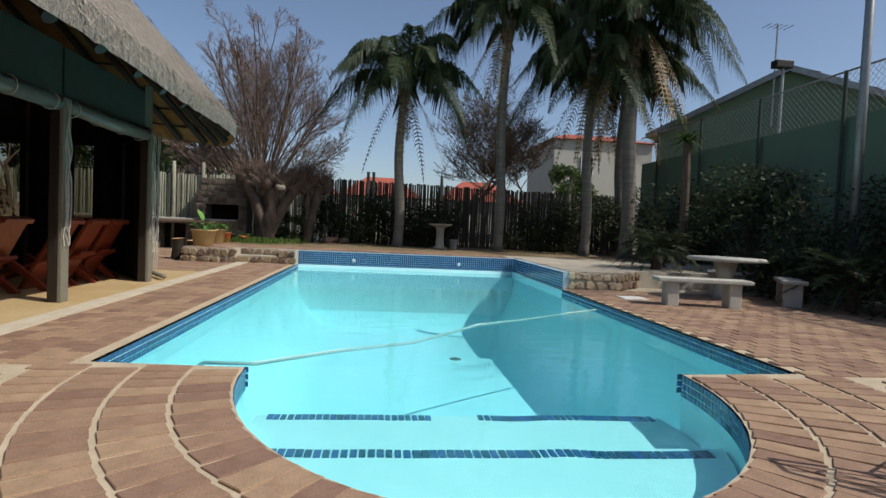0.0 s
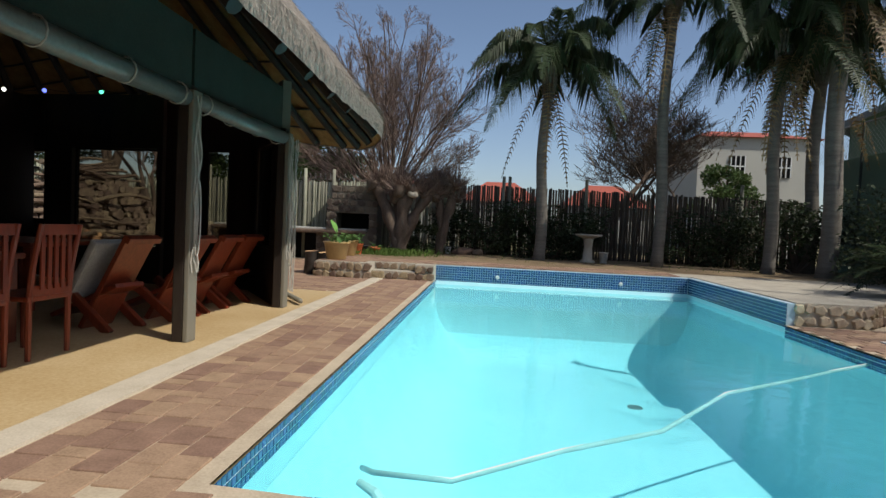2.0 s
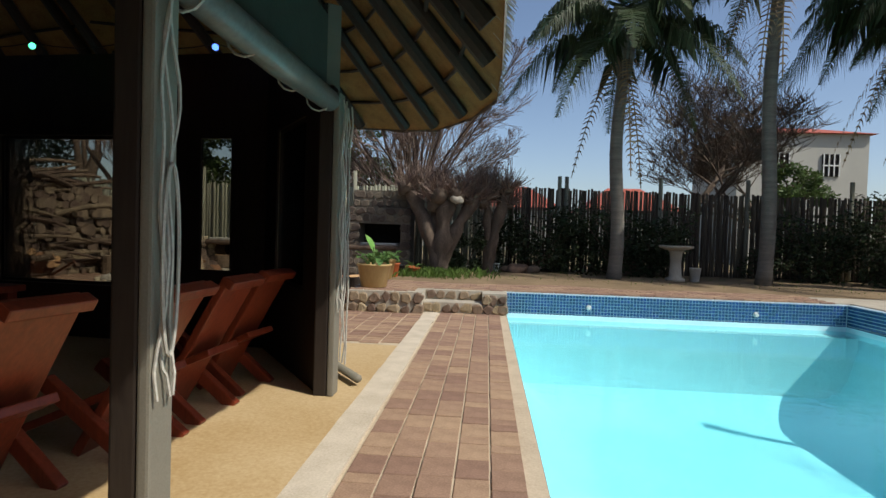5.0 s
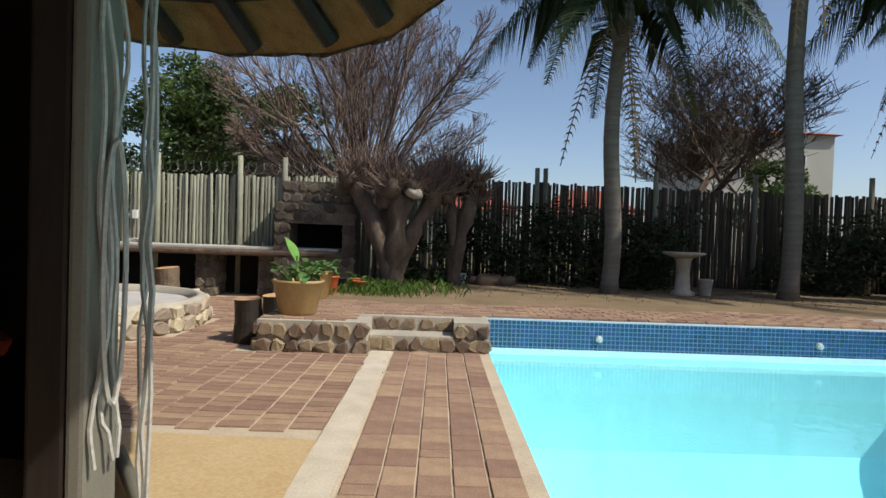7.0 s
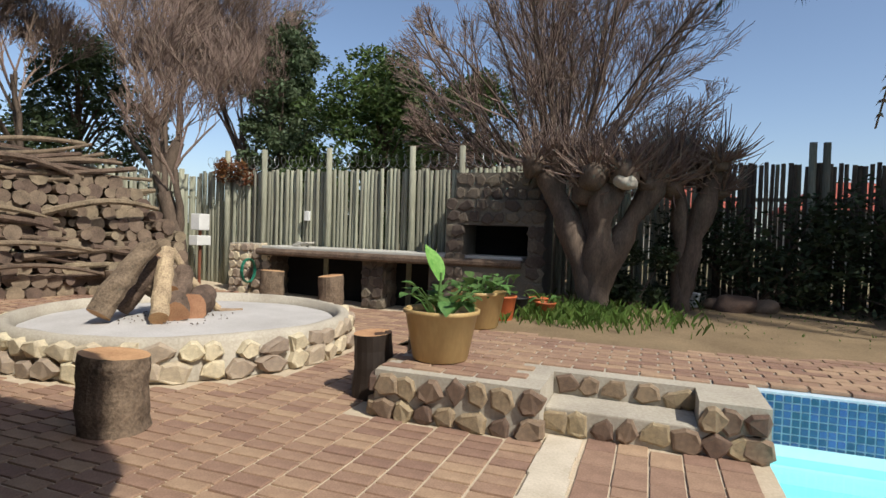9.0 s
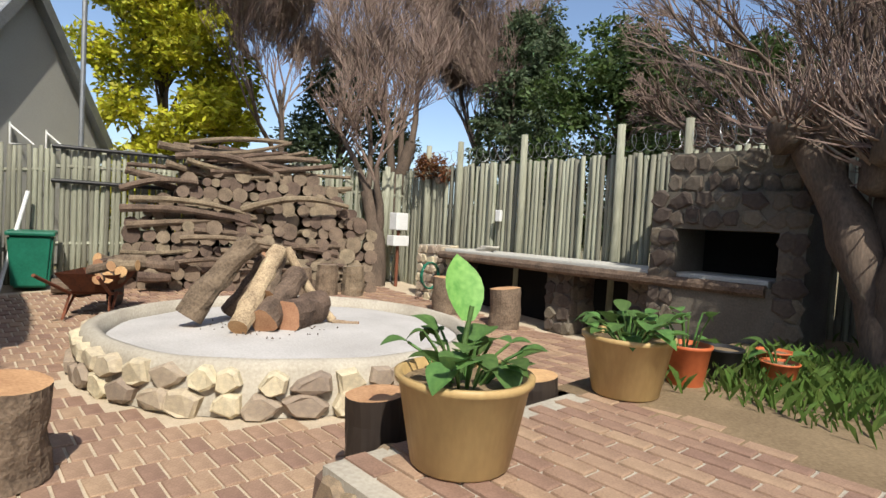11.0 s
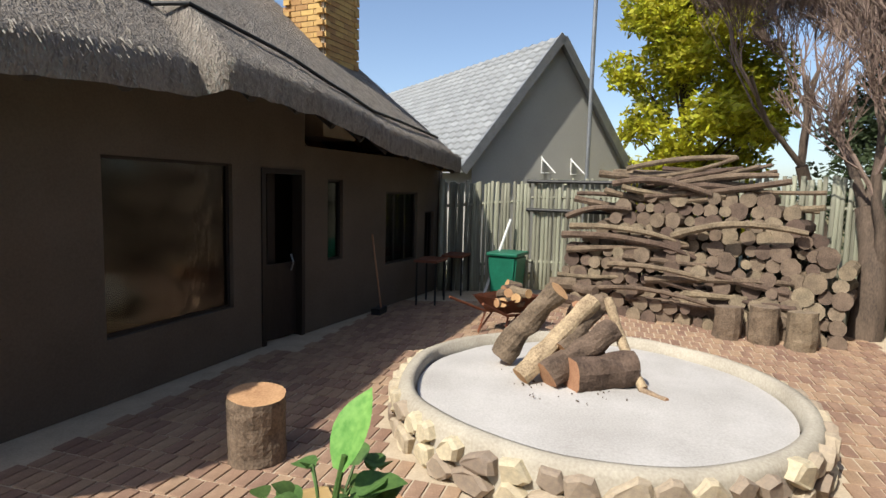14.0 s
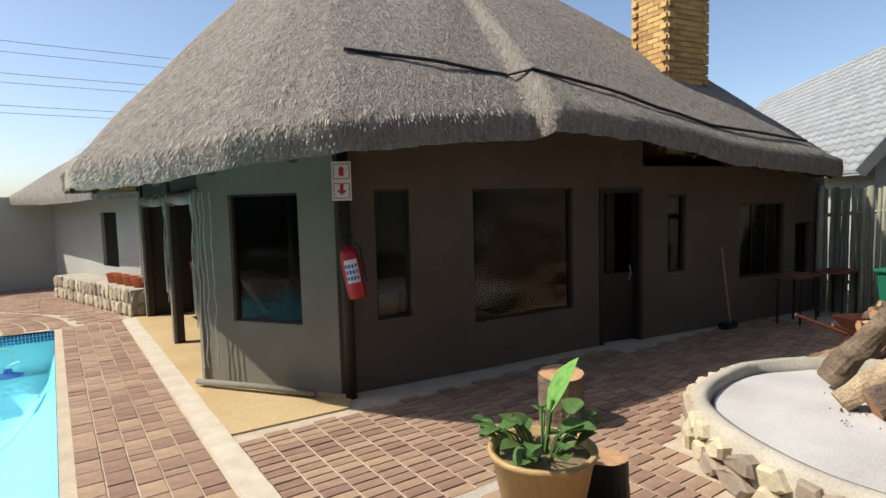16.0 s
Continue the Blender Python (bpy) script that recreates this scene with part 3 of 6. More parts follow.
# thatch
EAVE = [(-0.3, -10.2, 2.3), (-0.3, -8.5, 2.3), (-0.3, -7, 2.25), (-0.28, -5.6, 2.24), (-0.3, -4.9, 2.2), (-0.5, -4.3, 2.18), (-0.85, -3.6, 2.2), (-1.3, -2.98, 2.3),
        (-2.05, -2.58, 2.40), (-3.2, -2.6, 2.53), (-4.42, -2.70, 2.62), (-4.46, -2.42, 2.68), (-5.6, -2.25, 2.62), (-6.6, -2.15, 2.48), (-7.3, -2.1, 2.36),
        (-8.5, -2.0, 2.3), (-9.5, -1.88, 2.22), (-10.1, -1.9, 2.2), (-10.6, -2.6, 2.25), (-10.8, -4.5, 2.4), (-10.8, -7, 2.4), (-10.4, -9.4, 2.4), (-6.5, -10.3, 2.4), (-3, -10.4, 2.35)]
R_A, R_B = Vector((-4.3, -7.4, 6.5)), Vector((-5.6, -6.8, 6.5))


def ridge_at(p):
    d = R_B - R_A
    k = max(0, min(1, (Vector((p[0], p[1], 0)) - Vector((R_A.x, R_A.y, 0))).dot(Vector((d.x, d.y, 0))) / (d.x ** 2 + d.y ** 2)))
    return R_A + d * k


def roof_shell(bm, eave, ridge, thick, rows, rough):
    dense = []
    for i, p in enumerate(eave):
        q = eave[(i + 1) % len(eave)]
        m = max(1, int(math.dist(p, q) / 0.12))
        dense += [Vector(p).lerp(Vector(q), k / m) for k in range(m)]
    grid = []
    for p in dense:
        r = ridge(p)
        line = []
        for j in range(rows + 1):
            f = (j / rows) ** 1.15
            v = p.lerp(r, f)
            v.z += thick + 0.10 * math.sin(math.pi * min(1, f * 1.2)) * 1.0
            d = noise.noise(v * 1.1) * 0.05 + noise.noise(v * 6) * rough
            v.z += d * (1 - 0.6 * f)
            line.append(v)
        low = p.copy()
        low.z += 0.02 * noise.noise(p * 9) + 0.012 * noise.noise(p * 30)
        mid = p.lerp(line[0], 0.5)
        out = Vector((p.x - r.x, p.y - r.y, 0)).normalized()
        mid += out * 0.015
        grid.append([low, mid] + line)
    vs = [[bm.verts.new(v) for v in line] for line in grid]
    for i in range(len(vs)):
        a, b = vs[i], vs[(i + 1) % len(vs)]
        for j in range(len(a) - 1):
            bm.faces.new((a[j], b[j], b[j + 1], a[j + 1]))
    return dense


roof = thing("thatched_roof", "weathered grey thatched roof with thick drooping eaves", "roof")
bm = B()
dense = roof_shell(bm, EAVE, ridge_at, 0.26, 26, 0.018)
part("thatch", bm, M_THATCH, roof, smooth=True)
bm = B()
for i in range(len(dense)):
    p, q = dense[i], dense[(i + 1) % len(dense)]
    a = [p + Vector((0, 0, 0.02)), p.lerp(ridge_at(p), 0.96)]
    b = [q + Vector((0, 0, 0.02)), q.lerp(ridge_at(q), 0.96)]
    bm.faces.new([bm.verts.new(v) for v in (a[0], b[0], b[1], a[1])])
bmesh.ops.remove_doubles(bm, verts=bm.verts[:], dist=0.002)
part("underside", bm, M_THATCH_IN, roof, "golden reed underside between rafters")
acc = 0.0
for i, p in enumerate(dense):
    acc += (dense[(i + 1) % len(dense)] - p).length
    if acc > 0.62:
        acc = 0.0
        r = ridge_at(p)
        bm = B()
        s = p.lerp(r, 0.02) - Vector((0, 0, 0.06))
        e = p.lerp(r, 0.94) - Vector((0, 0, 0.06))
        tube(bm, [s, e], [0.055, 0.05], 8)
        part("rafter", bm, M_DARK, roof)
for f in (0.06, 0.12, 0.18, 0.25):
    bm = B()
    pts = [p.lerp(ridge_at(p), f) - Vector((0, 0, 0.005)) for p in dense[::4]]
    tube(bm, pts + pts[:1], 0.016, 5)
    part("batten", bm, M_DARK, roof)
bm = B()
for off in (0,):
    pts = []
    for k in range(30):
        f = k / 29
        x = -2.2 - 7.4 * f
        best = min(dense, key=lambda p: abs(p.x - x) + (0 if p.y > -4.6 else 9))
        g = 0.17 - 0.13 * min(1, f * 1.8) + 0.01
        v = best.lerp(ridge_at(best), g)
        v.z += 0.28 + 0.10 * math.sin(math.pi * min(1, g * 1.2)) + 0.02
        pts.append(v)
    tube(bm, pts, 0.02, 8)
part("lightning_cable", bm, M_BLACK, roof, "thick black cable sagging along the eave")
# ragged reed ends along the eave
V, F = [], []
for i in range(len(dense)):
    p, q = dense[i], dense[(i + 1) % len(dense)]
    if p.y < -9.5 or p.x < -10.5:
        continue
    for _ in range(26):
        e = p.lerp(q, rng.random())
        r = ridge_at(e)
        d = (r - e).normalized()
        out = Vector((-d.x, -d.y, 0)).normalized()
        a = e + out * rng.uniform(-.02, .03) + Z * rng.uniform(0.02, .27)
        t = a - d * rng.uniform(.02, .06) + Z * rng.uniform(0, .02)
        w = Vector((-out.y, out.x, 0)) * rng.uniform(.003, .008)
        j = len(V)
        V += [a + d * .06 - w, a + d * .06 + w, t + w * .5, t - w * .5]
        F.append((j, j + 1, j + 2, j + 3))
    for _ in range(14):
        e = p.lerp(q, rng.random())
        r = ridge_at(e)
        f = rng.random() ** 1.6 * .5
        d = (r - e).normalized()
        a = e.lerp(r, f)
        a.z += .27 + .10 * math.sin(math.pi * min(1, f * 1.2)) + rng.uniform(-.01, .03)
        t = a - d * rng.uniform(.05, .14) + Z * rng.uniform(0, .025)
        w = Vector((d.y, -d.x, 0)).normalized() * rng.uniform(.003, .007)
        j = len(V)
        V += [a - w, a + w, t + w * .5, t - w * .5]
        F.append((j, j + 1, j + 2, j + 3))
o = new("reed_ends", raw_mesh("reed_ends", V, F, M_REED))
o.parent = roof
tagged(o, kind="stuff")
# wing roof further south
bm = B()
W_EAVE = [(0.75, -16.4, 2.2), (-0.1, -13, 2.15), (-0.75, -10.7, 2.2), (-3, -10.5, 2.3), (-6, -11, 2.3), (-6, -16.2, 2.3)]
roof2 = thing("thatched_wing_roof", "lower grey thatched roof of the far wing", "roof")
roof_shell(bm, W_EAVE, lambda p: Vector((-3.2, max(-15, min(-12, p[1])), 4.6)), 0.22, 12, 0.015)
part("thatch", bm, M_THATCH, roof2, smooth=True)

# chimney
CH = (-8.05, -3.5)
ch = thing("chimney", "tall yellow face-brick chimney with a dark flashing", "chimney", pose(CH[0], CH[1], 0, 0, 0, -8))
bm = B()
box(bm, -0.40, -0.32, 2.6, 0.40, 0.32, 6.5)
part("mortar_core", bm, M_MORTAR, ch)
me = {}
for nm, sx, sy in (("x", 0.205, 0.10), ("y", 0.10, 0.205)):
    b2 = B()
    box(b2, -sx / 2, -sy / 2, 0, sx / 2, sy / 2, 0.065)
    me[nm] = mesh_of(b2, "chimney_brick", M_YBRICK)
for row in range(int(3.4 / 0.077)):
    z = 3.1 + row * 0.077
    for side in range(4):
        nb, half = (4, 0.40) if side % 2 == 0 else (3, 0.32)
        for k in range(nb):
            t = -half + (k + 0.5) * (2 * half / nb) + (0.05 if row % 2 else -0.05)
            o = new("brick", me["x" if side % 2 == 0 else "y"])
            o.parent = ch
            d = (0.32 if side % 2 == 0 else 0.40) - 0.038 + rng.uniform(0, 0.004)
            o.location = ((t, d if side == 0 else -d, z) if side % 2 == 0 else (d if side == 1 else -d, t, z))

# ---------------- fences ----------------
POLE_MESH = []
for k in range(6):
    b2 = B()
    h = 1.0
    r = 0.036
    pts = [(rng.uniform(-.006, .006), rng.uniform(-.006, .006), h * i / 4) for i in range(5)]
    tube(b2, pts, [r * 1.05, r, r, r * 0.96, r * 0.9], 7)
    POLE_MESH.append(mesh_of(b2, "fence_pole", M_POLE, True))


# Pole copies in a darker brown that holds the palms' shade as colour.
BROWN_SHADE = []
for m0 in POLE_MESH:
    BROWN_SHADE.append(m0.copy())
    BROWN_SHADE[-1].materials[0] = M_POLE_SHADE


def pole_fence(label, run, base, top, posts, post_top, meshes=POLE_MESH):
    """Upright poles side by side along a run of points, with wires and taller posts."""
    f = thing("fence", label, "fence")
    for (xa, ya), (xb, yb) in zip(run, run[1:]):
        L = math.dist((xa, ya), (xb, yb))
        n = int(L / 0.071)
        for i in range(n):
            t = (i + 0.5) / n
            o = new("pole", meshes[rng.randrange(6)])
            o.parent = f
            x, y = xa + (xb - xa) * t, ya + (yb - ya) * t
            z0 = base(x, y)
            o.location = (x + rng.uniform(-.01, .01), y + rng.uniform(-.024, .024), z0)
            o.scale = (rng.uniform(.85, 1.08), rng.uniform(.85, 1.08), top(x, y) - z0 + rng.uniform(-.035, .03))
            o.rotation_euler = (rng.uniform(-.008, .008), rng.uniform(-.008, .008), rng.uniform(0, 6.28))
        bm = B()
        for z in (0.5, 1.6):
            zz = lambda x, y: base(x, y) + z
            tube(bm, [(xa, ya + 0.05, zz(xa, ya)), (xb, yb + 0.05, zz(xb, yb))], 0.03, 6)
        part("rail", bm, M_POLE, f)
    for x, y in posts:
        bm = B()
        tube(bm, [(x, y - 0.06, 0), (x + 0.01, y - 0.06, 1.4), (x, y - 0.06, post_top)], [0.055, 0.052, 0.05], 9)
        part("post", bm, M_POLE, f, smooth=True)
    return f


pole_fence("weathered grey-green gum pole fence behind the braai", [(-9.1, 4.72), (-7.4, 4.62), (-4.4, 4.62), (-3.2, 4.72), (0.2, 5.45)], lambda x, y: 0.0,
           lambda x, y: 2.28 + max(0, x + 4.5) * 0.03, [(-7.41, 4.6), (-6.04, 4.6), (-4.45, 4.6), (-3.6, 4.65), (-8.3, 4.66)], 2.66)
pole_fence("brown pole fence with palm shade put into its colour", [(0.2, 5.45), (6, 5.35), (10.4, 5.2)], lambda x, y: 0.3, lambda x, y: 2.42 - max(0, x - 1) * 0.012,
           [(1.44, 5.42), (1.62, 5.45), (3.9, 5.36), (5.95, 5.3), (8.3, 5.2)], 2.72, BROWN_SHADE)
pole_fence("sunlit grey-green pole fence with a gate", [(-10.62, -2.4), (-10.22, -0.72)], lambda x, y: gz(x, y), lambda x, y: 2.05, [(-10.55, -2.3)], 2.1)
pole_fence("sunlit grey-green pole fence behind the woodpile", [(-9.9, 0.9), (-9.1, 4.72)], lambda x, y: gz(x, y), lambda x, y: 2.2, [(-9.6, 2.2), (-9.16, 4.4)], 2.3)
gate = pole_fence("pole gate with dark steel rails", [(-10.2, -0.7), (-9.92, 0.88)], lambda x, y: gz(x, y) + 0.05, lambda x, y: 2.12, [], 0)
gate.name = "gate"
tagged(gate, "tall pole gate hung on dark steel rails", "gate")
for z in (1.6, 2.08):
    bm = B()
    tube(bm, [(-10.12, -0.72, z), (-9.84, 0.9, z)], 0.03, 8)
    part("gate_rail", bm, M_BLACK, gate, "dark steel gate rail")
# barbed coil on the fence
bm = B()
pts = []
for i in range(700):
    a = i * 0.35
    x = -8.8 + i * 0.0085
    pts.append((x, 4.66 + 0.11 * math.cos(a), 2.44 + 0.11 * math.sin(a)))
tube(bm, pts, 0.004, 3)
tagged(part("razor_wire", bm, M_STEEL), "coiled razor wire along the fence top", "wire")

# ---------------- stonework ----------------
# Braai stone and mortar: soot stain plus the shade there, put into colour.
M_STONE_SOOT_SHADE = mat("soot_shade_darkened_stone", (0.15, 0.12, 0.09), (0.07, 0.056, 0.044), 0.9, 6, 60, 0.5, rand=0.4, dist=0.01)
M_CEMENT_SOOT_SHADE = mat("soot_shade_darkened_mortar", (0.16, 0.14, 0.11), (0.08, 0.07, 0.055), 0.95, 3, 50, 0.5)
STONES = []
for k in range(9):
    b2 = B()
    n = rng.choice((5, 6, 6, 7))
    ang = sorted(rng.uniform(0, math.tau / n) * 0.7 + math.tau * i / n for i in range(n))
    rad = [rng.uniform(0.40, 0.56) for _ in range(n)]
    r0 = [b2.verts.new((r * math.cos(a), r * math.sin(a), -0.2)) for a, r in zip(ang, rad)]
    r1 = [b2.verts.new((r * math.cos(a), r * math.sin(a), 0.12 + rng.uniform(-.05, .05))) for a, r in zip(ang, rad)]
    r2 = [b2.verts.new((r * 0.78 * math.cos(a), r * 0.78 * math.sin(a), 0.24 + rng.uniform(-.06, .06))) for a, r in zip(ang, rad)]
    for a, b in ((r0, r1), (r1, r2)):
        for i in range(n):
            b2.faces.new((a[i], a[(i + 1) % n], b[(i + 1) % n], b[i]))
    b2.faces.new(r2)
    STONES.append((mesh_of(b2, "stone", M_STONE, False), None))
STONES_PALE = []
for m0, _ in STONES:
    m1 = m0.copy()
    m1.materials[0] = M_STONE_PALE
    STONES_PALE.append(m1)
STONES = [m0 for m0, _ in STONES]
STONES_SOOT_SHADE = []
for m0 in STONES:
    STONES_SOOT_SHADE.append(m0.copy())
    STONES_SOOT_SHADE[-1].materials[0] = M_STONE_SOOT_SHADE


def stones_on(parent, p, u, w, width, height, size, meshes, depth=0.09):
    """Irregular stones set in the face that starts at p and spans u by w."""
    out = u.cross(w).normalized()
    rows = max(1, round(height / size))
    for j in range(rows):
        hh = height / rows
        s = -rng.uniform(0, size * .5)
        while s < width:
            ww = size * rng.uniform(0.75, 1.35)
            c = min(max(s + ww / 2, ww * 0.42), width - ww * 0.3)
            o = new("stone", rng.choice(meshes))
            o.parent = parent
            m = Matrix((u, w, out)).transposed().to_4x4()
            o.matrix_basis = (Matrix.Translation(p + u * c + w * (hh * (j + 0.5) + rng.uniform(-.015, .015))) @ m
                              @ Matrix.Rotation(rng.uniform(-.35, .35), 4, 'Z') @ Matrix.Diagonal((ww * 1.02, hh * 1.08, depth * rng.uniform(.7, 1.3) * 1.6, 1)))
            s += ww


stones_on(terrace, Vector((-2.4, -0.705, -0.02)), X, Z, 1.12, 0.33, 0.17, STONES)
stones_on(terrace, Vector((-1.28, -0.525, 0.0)), X, Z, 0.9, 0.16, 0.16, STONES, 0.05)
stones_on(terrace, Vector((-1.28, -0.185, 0.17)), X, Z, 0.9, 0.14, 0.16, STONES, 0.05)
stones_on(terrace, Vector((-0.38, -0.505, 0)), X, Z, 0.38, 0.31, 0.17, STONES)
stones_on(terrace, Vector((-2.41, 1.2, 0)), -Y, Z, 1.9, 0.31, 0.17, STONES)
stones_on(terrace, Vector((5.3, -3.905, 0)), X, Z, 1.0, 0.3, 0.17, STONES_PALE)
stones_on(terrace, Vector((6.3, -3.905, 0)), Vector((1, 1, 0)).normalized(), Z, 0.85, 0.3, 0.17, STONES)

# fire pit
FC, FR = Vector((-5.25, 0.6, 0)), 1.70
pit = thing("fire_pit", "round raised fire pit of pale stones with cement rim", "fire pit")
bm = B()
N = 72
prof = [(FR - 0.02, 0.0), (FR - 0.04, 0.29), (FR - 0.06, 0.335), (FR - 0.12, 0.35), (FR - 0.165, 0.34), (FR - 0.18, 0.2)]
rings = []
for r, z in prof:
    rings.append([bm.verts.new((FC.x + (r + 0.03 * noise.noise(Vector((math.cos(a) * 2, math.sin(a) * 2, z)))) * math.cos(a),
                                FC.y + (r + 0.03 * noise.noise(Vector((math.cos(a) * 2, math.sin(a) * 2, z)))) * math.sin(a),
                                z + (0.012 * noise.noise(Vector((math.cos(a) * 4, math.sin(a) * 4, 3))) if z > .1 else 0)))
                  for a in (math.tau * k / N for k in range(N))])
for a, b in zip(rings, rings[1:]):
    for k in range(N):
        bm.faces.new((a[k], a[(k + 1) % N], b[(k + 1) % N], b[k]))
part("rim", bm, M_CEMENT, pit, "rough pale cement rim", True)
bm = B()
c = bm.verts.new((FC.x, FC.y, 0.285))
prev = [c] * N
for j in range(1, 13):
    r = (FR - 0.2) * j / 12
    ring = [bm.verts.new((FC.x + r * math.cos(a), FC.y + r * math.sin(a), 0.285 - 0.04 * (j / 12) ** 2 + 0.015 * noise.noise(Vector((r * math.cos(a) * 2, r * math.sin(a) * 2, 0)))))
            for a in (math.tau * k / N for k in range(N))]
    for k in range(N):
        if j == 1:
            bm.faces.new((c, ring[k], ring[(k + 1) % N]))
        else:
            bm.faces.new((prev[k], ring[k], ring[(k + 1) % N], prev[(k + 1) % N]))
    prev = ring
part("ash_bed", bm, M_ASH, pit, "pale grey ash and sand bed", True)
for j, (z, cnt, hh) in enumerate(((0.08, 44, 0.19), (0.235, 46, 0.18))):
    for k in range(cnt):
        a = math.tau * (k + rng.uniform(-.2, .2)) / cnt
        o = new("stone", rng.choice(STONES_PALE))
        o.parent = pit
        n_ = Vector((math.cos(a), math.sin(a), 0))
        t_ = Vector((-math.sin(a), math.cos(a), 0))
        ww = math.tau * FR / cnt * rng.uniform(.85, 1.3)
        o.matrix_basis = (Matrix.Translation(FC + n_ * (FR - 0.01 - j * 0.015) + Z * (z + rng.uniform(-.015, .015))) @ Matrix((t_, Z, n_)).transposed().to_4x4()
                          @ Matrix.Rotation(rng.uniform(-.4, .4), 4, 'Z') @ Matrix.Diagonal((ww, hh, rng.uniform(.15, .25), 1)))


def log(name, a, b, ra, rb, material=None, label="", category="log", group="", knots=0.12, n=12, parent=None):
    """A rough log with cut ends."""
    a, b = Vector(a), Vector(b)
    bm = B()
    m = 9
    d = b - a
    side = d.orthogonal().normalized()
    bow = rng.uniform(-.04, .04) * d.length * (3.5 if name == "branch" else 1)
    seed = rng.uniform(0, 50)
    pts = [a + d * (i / (m - 1)) + side * bow * math.sin(math.pi * i / (m - 1)) for i in range(m)]
    rings = tube(bm, pts, [ra + (rb - ra) * i / (m - 1) for i in range(m)], n, cap=False)
    for i, r in enumerate(rings):
        for v in r:
            c = pts[i]
            v.co = c + (v.co - c) * (1 + knots * 2 * noise.noise(v.co * 7 + Vector((seed, 0, 0))) + knots * .8 * noise.noise(v.co * 22))
    ends = [bm.faces.new(rings[0][::-1]), bm.faces.new(rings[-1])]
    me = mesh_of(bm, name, material or M_LOG, False)
    me.materials.append(M_CUT_OLD if group.startswith("woodpile") else M_CUT)
    for p in me.polygons:
        if len(p.vertices) == n and n != 4:
            p.material_index = 1
    ob = new(name, me)
    if parent:
        ob.parent = parent
        return ob
    return tagged(ob, label, category, group)


# the stacked fire in the pit
for a, b, ra, rb, lab, bark in (
        ((-5.55, -.25, .37), (-5.44, .27, 1.04), .115, .10, "thick grey log with an orange sawn top leaning in the pit", M_LOG),
        ((-5.06, 0.0, .34), (-5.55, .56, .95), .085, .08, "pale barkless split log leaning up in the pit", M_SPLIT),
        ((-5.06, .22, .36), (-5.50, .74, .72), .12, .11, "dark split log leaning in the fire pit", M_LOG),
        ((-5.06, .42, .40), (-5.36, .92, .42), .145, .14, "fat brown log resting on the ash bed", M_LOG),
        ((-5.36, .66, .40), (-5.72, .36, .66), .12, .11, "dark log propped behind the others", M_LOG),
        ((-5.25, .3, .55), (-5.7, .62, .92), .09, .08, "brown log laid across the stack", M_LOG),
        ((-5.24, 1.0, .30), (-5.62, .68, .97), .042, .04, "thin split stick leaning on the stack", M_SPLIT),
        ((-5.8, .2, .35), (-5.52, .45, .9), .09, .08, "short log leaning behind the others", M_LOG),
        ((-5.22, .98, .29), (-5.05, 1.17, .285), .028, .025, "small stick lying on pale ash", M_SPLIT)):
    log("log", a, b, ra, rb, bark, lab, "log", "fire pit logs", 0.16, 16)
V, F = [], []
for _ in range(70):
    a, q = rng.uniform(0, 6.28), abs(rng.gauss(.32, .16))
    p = Vector((-5.2 + q * math.cos(a), .35 + q * math.sin(a), .292))
    d = Vector((math.cos(a * 7), math.sin(a * 7), 0)) * rng.uniform(.004, .014)
    w = Vector((-d.y, d.x, 0)) * .4
    i = len(V)
    V += [p - d - w, p + d - w, p + d + w, p - d + w, p + Z * rng.uniform(.008, .02)]
    F += [(i, i + 1, i + 4), (i + 1, i + 2, i + 4), (i + 2, i + 3, i + 4), (i + 3, i, i + 4)]
tagged(new("charcoal_chips", raw_mesh("charcoal_chips", V, F, M_BARK)), "dark bark chips and charcoal scattered on ash", "debris", kind="stuff")
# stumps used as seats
for x, y, r, h, z, lab in ((-3.67, -1.62, .2, .46, 0, "sawn tree stump seat with orange cut top"), (-2.63, -0.3, .15, .48, 0, "stump beside the pots, shade put into dark bark"),
                        (-2.66, 0.85, .17, .4, 0, "stump beside the pots, shade put into dark bark"), (-6.35, 3.45, .19, .5, .05, "stump seat at the braai counter"),
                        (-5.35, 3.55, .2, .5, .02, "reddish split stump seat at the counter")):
    # Dark-labelled stumps get near-black bark that stands in for backlit shade.
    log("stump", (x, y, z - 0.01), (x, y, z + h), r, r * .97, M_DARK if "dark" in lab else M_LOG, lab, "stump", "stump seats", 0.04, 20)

# wood pile
def pile_h(s):
    return 2.0 * max(0.2, 1 - abs((s - 0.5) / 0.62) ** 2.6)


PA, PB = Vector((-9.35, 0.05, 0)), Vector((-8.35, 3.55, 0))
pu = (PB - PA).normalized()
pn = Vector((pu.y, -pu.x, 0))
count = 0
z = 0.06
row = 0
while z < 1.75:
    s = 0.05 + rng.uniform(0, .1)
    while s < 3.6:
        r = rng.uniform(.06, .135)
        if z + r < pile_h(s / 3.65) and count < 280:
            base = PA + pu * s + pn * (0.30 - z * 0.28 + rng.uniform(-.06, .12))
            g = gz(base.x, base.y)
            end = base - pn * rng.uniform(.55, .8) + Vector((0, 0, rng.uniform(-.04, .04))) + pu * rng.uniform(-.15, .15)
            log("log", base + Z * (z + g), end + Z * (z + g), r, r * .9, M_LOG, "grey cut log stacked in the woodpile", "log", "woodpile logs", 0.05, 9)
            count += 1
        s += r * 1.9
    z += 0.165
    row += 1
